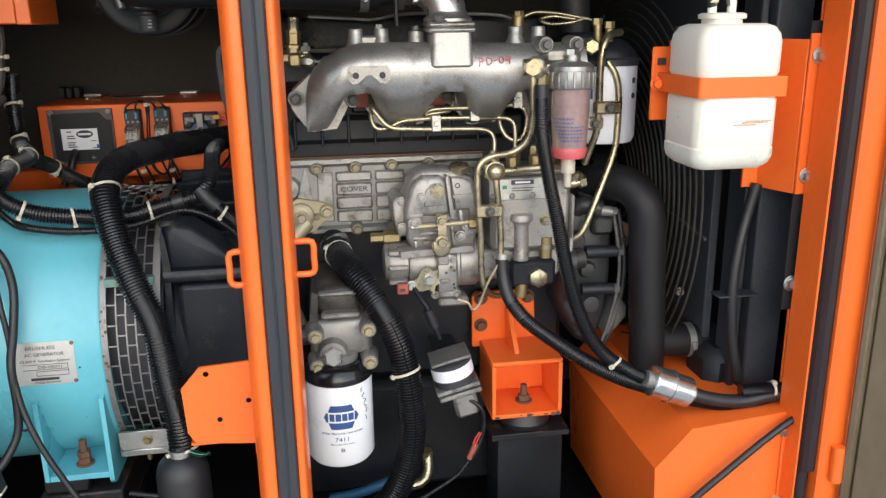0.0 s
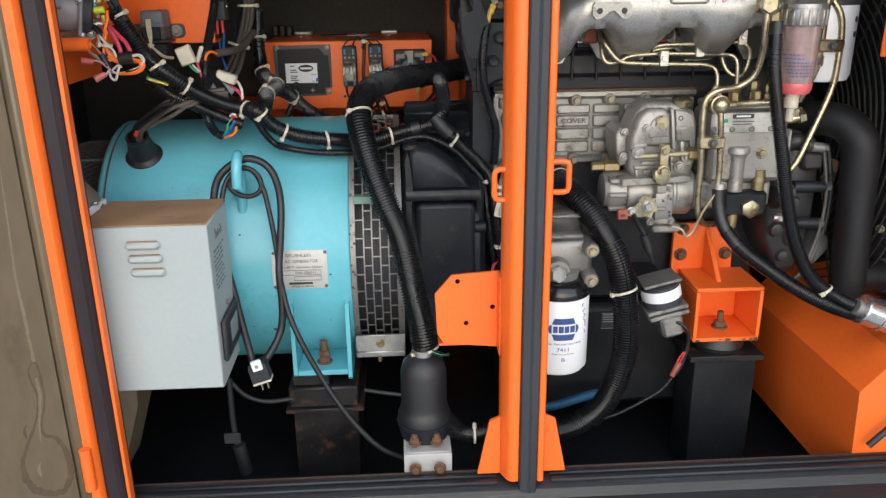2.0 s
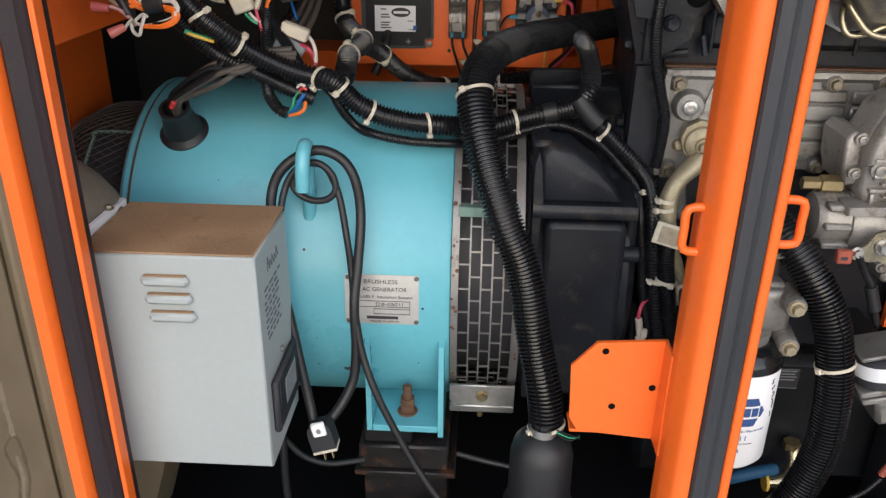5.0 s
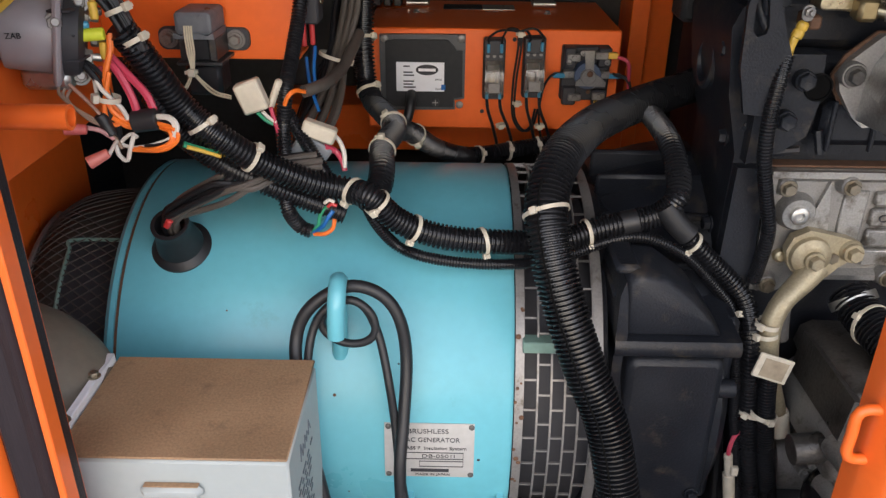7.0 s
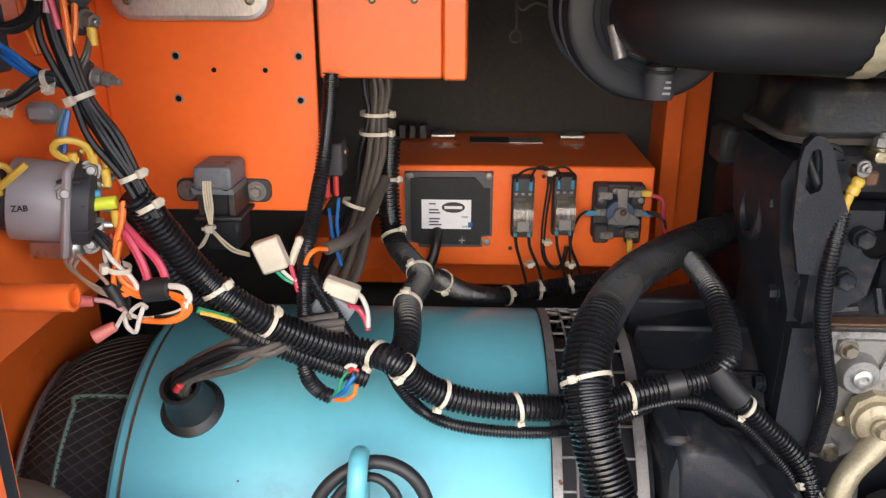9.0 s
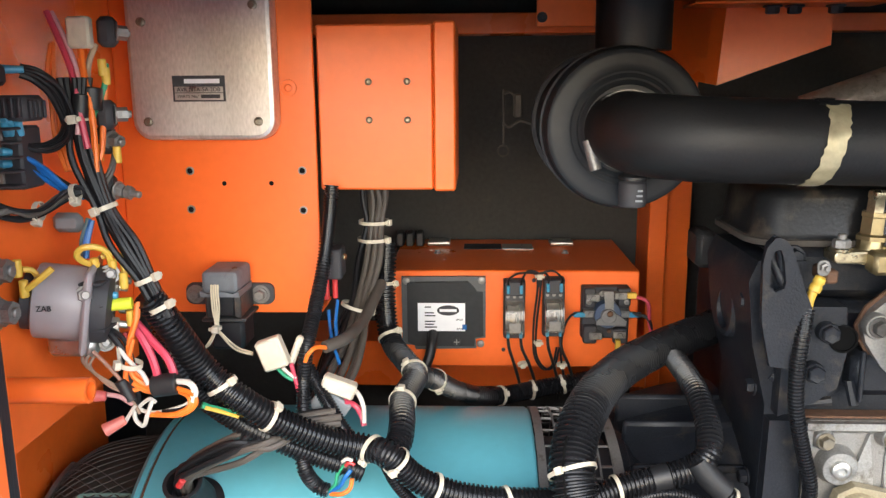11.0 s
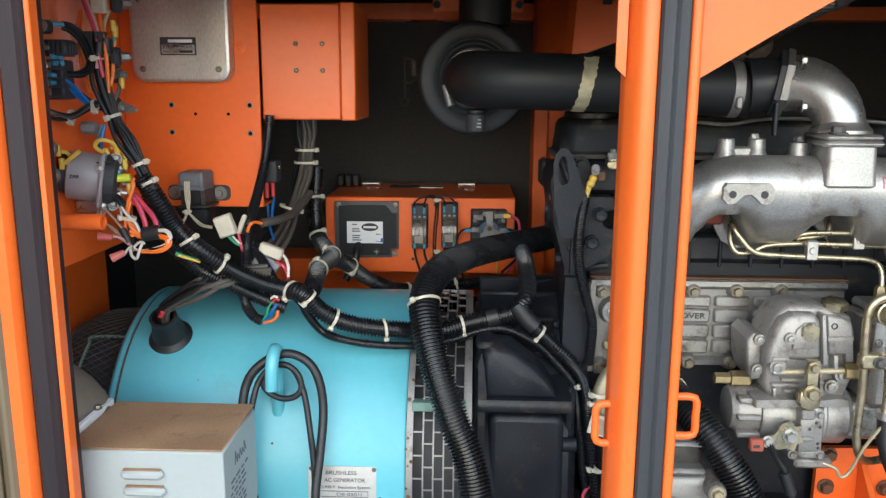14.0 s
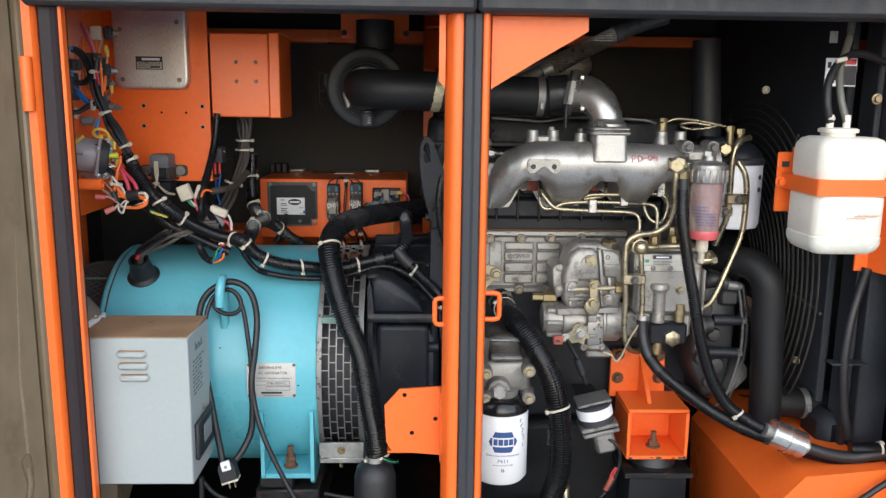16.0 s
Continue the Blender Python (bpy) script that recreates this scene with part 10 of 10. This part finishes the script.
for k in range(3):
    o = Vector((0.003 * k, 0, -0.003 * k))
    wire([Vector((-0.652, 1.292, 1.244)) + o, Vector((-0.655, 1.284, 1.234)) + o, Vector((-0.643, 1.282, 1.222)) + o * 1.6, Vector((-0.630, 1.284, 1.212)) + o, Vector((-0.620, 1.287, 1.198)) + o * 0.6, Vector((-0.613, 1.288, 1.186))], TANW, 0.0014)
for pts, mt in (([(-0.607, 1.294, 1.209), (-0.618, 1.289, 1.206), (-0.622, 1.287, 1.216), (-0.619, 1.288, 1.232), (-0.614, 1.290, 1.250)], ORWIRE), ([(-0.585, 1.294, 1.207), (-0.567, 1.287, 1.204), (-0.565, 1.285, 1.195), (-0.578, 1.284, 1.187), (-0.604, 1.286, 1.186)], ORWIRE), ([(-0.586, 1.296, 1.212), (-0.570, 1.290, 1.213), (-0.564, 1.287, 1.206), (-0.567, 1.285, 1.198)], WWIRE)):
    wire(pts, mt, 0.0021)
strap("cable_tie", (-0.617, 1.288, 1.229), (0.2, 0, 1), 0.0085, ct, head=(-0.8, -0.7, 0))
part("tape_wrap", Geo().cyl((-0.626, 1.286, 1.216), (-0.619, 1.287, 1.198), 0.0052), RUBBER, ct)
part("tape_wrap", Geo().cyl((-0.603, 1.296, 1.207), (-0.582, 1.296, 1.210), 0.0095), RUBBER, ct)
part("tape_wrap", Geo().cyl((-0.646, 1.326, 1.451), (-0.647, 1.324, 1.433), 0.0085), RUBBER, ct)
part("tape_wrap", Geo().cyl((-0.651, 1.318, 1.446), (-0.653, 1.316, 1.427), 0.0065), RUBBER, ct)
for p, q, mt in (((-0.651, 1.272, 1.208), (-0.634, 1.276, 1.206), surf("pink_spade", (0.55, 0.11, 0.10), 0.45)), ((-0.633, 1.265, 1.181), (-0.618, 1.272, 1.188), surf("pink_spade_sleeve", (0.58, 0.16, 0.13), 0.45))):
    part("spade", Geo().cyl(p, q, 0.0055, 0.004), mt, ct, "pink insulated spade end")
for p in ((-0.640, 1.335, 1.467), (-0.638, 1.336, 1.460), (-0.647, 1.330, 1.398), (-0.634, 1.335, 1.396), (-0.644, 1.298, 1.309), (-0.631, 1.302, 1.307), (-0.623, 1.302, 1.296), (-0.684, 1.263, 1.299), (-0.688, 1.264, 1.315), (-0.619, 1.300, 1.265)):
    part("crimp_sleeve", Geo().cyl(Vector(p) + Vector((0, 0, 0.007)), Vector(p) - Vector((0, 0, 0.007)), 0.0034), YELLOW, ct, "yellow crimp sleeve")
part("crimp_sleeve", Geo().cyl((-0.631, 1.288, 1.279), (-0.613, 1.292, 1.280), 0.005), LIME, ct, "lime crimp sleeve")
for p, q in (((-0.691, 1.275, 1.465), (-0.677, 1.285, 1.465)), ((-0.682, 1.260, 1.427), (-0.682, 1.262, 1.416)), ((-0.679, 1.262, 1.427), (-0.679, 1.264, 1.416)), ((-0.675, 1.264, 1.427), (-0.674, 1.266, 1.416)), ((-0.686, 1.258, 1.405), (-0.680, 1.262, 1.404)), ((-0.687, 1.258, 1.396), (-0.681, 1.262, 1.396)), ((-0.704, 1.254, 1.371), (-0.698, 1.256, 1.372)), ((-0.705, 1.254, 1.360), (-0.699, 1.256, 1.359)), ((-0.637, 1.288, 1.263), (-0.636, 1.290, 1.256)), ((-0.633, 1.288, 1.287), (-0.623, 1.290, 1.287))):
    part("blue_lug", Geo().cyl(p, q, 0.0036, 0.0028).box(Vector(p) - Vector((0.0028, 0.0018, 0.0028)), Vector(p) + Vector((0.0028, 0.0018, 0.0028)), 0.0008), LUGBLUE, ct, "blue crimp lug")
wt = part("white_connector", Geo().box((-0.663, 1.335, 1.482), (-0.644, 1.325, 1.507), 0.002), NYLON, ct)

tbk = thing("terminal_block", "black finned terminal block with steel screws", "terminal block")
X0 = -0.6995
def slab(name, lo, hi, y0, y1, mt, owner, c=0.001):
    """A block on the side panel between two corner points, from front y0 back to y1."""
    return part(name, Geo().box((max(lo[0], X0), y0, lo[2]), (hi[0], y1, hi[2]), c), mt, owner)


slab("base_block", (X0, 0, (-0.707, 1.262, 1.376)[2]), (-0.673, 1.262, 1.423), 1.262, 1.292, INK, tbk, 0.002)
for z in ((-0.679, 1.248, 1.422), (-0.680, 1.248, 1.412), (-0.681, 1.248, 1.401), (-0.682, 1.248, 1.391), (-0.683, 1.248, 1.380)):
    slab("fin", (X0, 0, z[2] - 0.0009), (-0.671, 0, z[2] + 0.0009), 1.246, 1.2618, INK, tbk, 0.0004)
for p in ((-0.693, 1.260, 1.415), (-0.694, 1.260, 1.405), (-0.694, 1.260, 1.395), (-0.695, 1.260, 1.384)):
    slab("contact", (p[0] - 0.0075, 0, p[2] - 0.0055), (p[0] + 0.0075, 0, p[2] + 0.0055), 1.2595, 1.2619, TARN, tbk, 0.0004)
    part("screw", Geo().lathe([(0.0048, 0), (0.0046, 0.0015), (0.003, 0.0026), (0.0008, 0.0026), (0.0006, 0.0016)], (p[0], 1.2595, p[2]), (0, -1, 0), 14), STEEL, tbk)
fz = thing("fuse_block", "black moulded fuse block on the side panel", "fuse block")
slab("body", (X0, 0, (-0.699, 1.258, 1.427)[2]), (-0.664, 1.258, 1.446), 1.258, 1.286, INK, fz, 0.003)
for x in (-0.684, -0.6785, -0.673, -0.6675):
    part("front_rib", Geo().box((x - 0.0011, 1.2545, 1.430), (x + 0.0011, 1.2582, 1.4445), 0.0006), INK, fz)
rx = -0.664
for y in (1.2625, 1.2685, 1.2745, 1.2805):
    part("rib", Geo().box((rx + 0.0002, y - 0.0016, (-0.681, 1.258, 1.429)[2]), (rx + 0.003, y + 0.0016, (-0.679, 1.258, 1.442)[2]), 0.0008), INK, fz)
part("stud", Geo().cyl((-0.691, 1.248, 1.436), (-0.680, 1.250, 1.436), 0.0028, seg=10), TARN, fz)
part("stud_nut", Geo().cyl((-0.693, 1.248, 1.436), (-0.689, 1.249, 1.436), 0.0062, seg=6), TARN, fz)
slab("upper_fuse", (X0, 0, (-0.699, 1.262, 1.453)[2]), (-0.685, 1.262, 1.469), 1.262, 1.276, INK, fz, 0.003)
part("fuse_screw", Geo().bolt((-0.693, 1.262, 1.462), (0, -1, 0), 0.0055), TARN, fz)


rl = thing("heater_relay", "round grey glow-plug relay with black terminal plate", "relay")
r0 = Vector((-0.704, 1.280, 1.287))
r1 = Vector((-0.653, 1.297, 1.278))
L = (r1 - r0).length
part("can", Geo().lathe([(0.026, L * 0.30), (0.03, L * 0.33), (0.0305, L * 0.37), (0.0305, L * 0.95), (0.03, L)], r0, r1 - r0, 40), MIDGREY, rl)
part("back_ring", Geo().lathe([(0.019, L * 0.14), (0.024, L * 0.16), (0.024, L * 0.29), (0.022, L * 0.31)], r0, r1 - r0, 32), INK, rl)
part("flange", Geo().box((-0.036, -0.034, 0.0), (0.036, 0.034, 0.006), 0.006, Matrix.Translation(r1) @ (r1 - r0).to_track_quat("Z", "Y").to_matrix().to_4x4()), MIDGREY, rl)
part("terminal_plate", Geo().lathe([(0.031, 0), (0.032, 0.003), (0.031, 0.014), (0.024, 0.017)], r1 + (r1 - r0) * 0.065, r1 - r0, 32), INK, rl)
for p in ((-0.633, 1.300, 1.302), (-0.641, 1.298, 1.265), (-0.642, 1.300, 1.244), (-0.642, 1.275, 1.291)):
    part("terminal_nut", Geo().bolt(p, (0.4, -1, 0.2), 0.006).cyl(p, Vector(p) + Vector((0.006, -0.012, 0.003)), 0.0035), TARN, rl)
words("stamp", "ZAB", (-0.668, 1.2585, 1.284), 0.0062, DGREY, rl, (0.15, -1, 0.05), (0, 0, 1))
for k, (dy, dz, mt) in enumerate(((0.0, 0.016, STEEL), (-0.012, 0.004, TARN), (0.010, -0.004, TARN), (-0.006, -0.014, STEEL), (0.008, 0.020, TARN))):
    o = r1 + (r1 - r0).normalized() * 0.020 + Vector((0, dy, dz))
    part("post", Geo().cyl(o, o + (r1 - r0).normalized() * 0.013, 0.0032, seg=10).cyl(o, o + (r1 - r0).normalized() * 0.006, 0.0058, seg=6), mt, rl)
for z in (1.262, 1.282, 1.300):
    part("barrier", Geo().box((-0.646, 1.272, z - 0.001), (-0.628, 1.30, z + 0.001), 0.0005), INK, rl)
part("foot_clip", Geo().box((-0.685, 1.312, 1.235), (-0.645, 1.285, 1.253), 0.004), STEEL, rl)

bus = thing("ground_studs", "plated earth studs with yellow lugs on a steel plate", "terminal", at=(0, 0.045, 0.045))
part("plate", Geo().box((X0, 1.165, 1.225), (X0 + 0.004, 1.205, 1.295), 0.002), STEEL, bus)
for z in (1.243, 1.275):
    part("stud", Geo().bolt((X0 + 0.004, 1.19, z), (1, 0, 0), 0.011).lathe([(0.009, 0), (0.009, 0.009)], (X0 + 0.014, 1.19, z), (1, 0, 0), 6).cyl((X0 + 0.02, 1.19, z), (X0 + 0.026, 1.19, z), 0.0045, seg=10), TARN, bus)
std2 = thing("panel_studs", "black-booted terminal studs on the side panel", "terminal")
for p, q in (((-0.639, 1.335, 1.429), (-0.623, 1.345, 1.429)), ((-0.632, 1.335, 1.495), (-0.619, 1.345, 1.494)), ((-0.646, 1.340, 1.367), (-0.617, 1.335, 1.362)), ((-0.646, 1.345, 1.408), (-0.628, 1.335, 1.406))):
    p, q = Vector(p), Vector(q)
    part("boot", Geo().box(p - Vector((0.008, 0.008, 0.012)), p + Vector((0.006, 0.008, 0.012)), 0.004), INK, std2)
    part("stud", Geo().cyl(p, q, 0.003, seg=10).bolt(p + (q - p) * 0.25, q - p, 0.006).lathe([(0.006, 0), (0.006, 0.005)], p + (q - p) * 0.55, q - p, 6), TARN, std2)
part("cap", Geo().box((-0.692, 1.335, 1.331), (-0.666, 1.325, 1.348), 0.005), GREY, std2)

solo("support_tube", Geo().lathe([(0.0095, 0), (0.0095, 0.084), (0.0068, 0.0842), (0.0062, 0.066), (0.0, 0.066)], (-0.698, 1.212, 1.236), (1, 0.02, 0), 24), ORANGE, "orange steel support tube with open end", "tube")

# thin conduit with the yellow cable on the engine
conduit("sender_conduit", "thin grey-black corrugated conduit on the engine side", [(-0.028, 1.405, 1.245), (-0.033, 1.398, 1.220), (-0.036, 1.395, 1.184), (-0.033, 1.395, 1.146), (-0.022, 1.398, 1.105), (-0.012, 1.400, 1.068), (-0.012, 1.405, 1.028), (-0.014, 1.408, 1.004)], 0.0075, pitch=0.0034, seg=12)
cab = thing("sender_cable", "yellow crimped cable end with ring lug on the engine", "cable")
part("sleeve", Geo().sweep([(-0.027, 1.405, 1.241), (-0.0255, 1.407, 1.252), (-0.022, 1.407, 1.264)], 0.0042, 10), YELLOW, cab)
part("crimp", Geo().lathe([(0.0040, 0), (0.0056, 0.001), (0.0056, 0.006), (0.0046, 0.008), (0.0056, 0.010), (0.0054, 0.014), (0.0035, 0.016)], (-0.0225, 1.407, 1.261), (0.4, 0, 1), 10), YELLOW, cab)
part("ring_lug", pad(Geo(), -0.0205, -0.0095, 1.276, 1.291, 0.005, 1.4085, 1.4065, 0.0004), TARN, cab)
part("lug_nut", Geo().lathe([(0.0048, 0), (0.0048, 0.004), (0.0025, 0.005), (0.0022, 0.008)], (-0.0148, 1.4065, 1.2845), (0, -1, 0), 6), TARN, cab)
solo("engine_cable", Geo().sweep([(-0.029, 1.418, 1.249), (-0.049, 1.408, 1.268), (-0.057, 1.415, 1.286), (-0.062, 1.415, 1.300), (-0.061, 1.408, 1.310), (-0.055, 1.408, 1.302), (-0.049, 1.413, 1.272)], 0.005, 10), CAST, "black bent steel lifting loop", "bracket")

# sender connector by the bell housing
sn = thing("sender_connector", "pale plastic sender connector on a black lead", "connector")
part("lead", Geo().sweep([(-0.003, 1.375, 0.834), (-0.016, 1.365, 0.830), (-0.021, 1.360, 0.817), (-0.020, 1.360, 0.801)], 0.0025, 8), PINK, sn)
part("plug_body", Geo().cyl((-0.021, 1.360, 0.809), (-0.015, 1.360, 0.777), 0.0048).cyl((-0.016, 1.360, 0.781), (-0.003, 1.360, 0.713), 0.0068), NYLON, sn)
part("latch", Geo().box(Vector((-0.013, 1.354, 0.790)) - Vector((0.004, 0.003, 0.006)), Vector((-0.013, 1.354, 0.790)) + Vector((0.004, 0.003, 0.006)), 0.001), NYLON, sn)
part("lead", Geo().sweep([(-0.028, 1.380, 0.822), (-0.022, 1.380, 0.772), (-0.018, 1.375, 0.698)], 0.0055, 8), WIREB, sn)
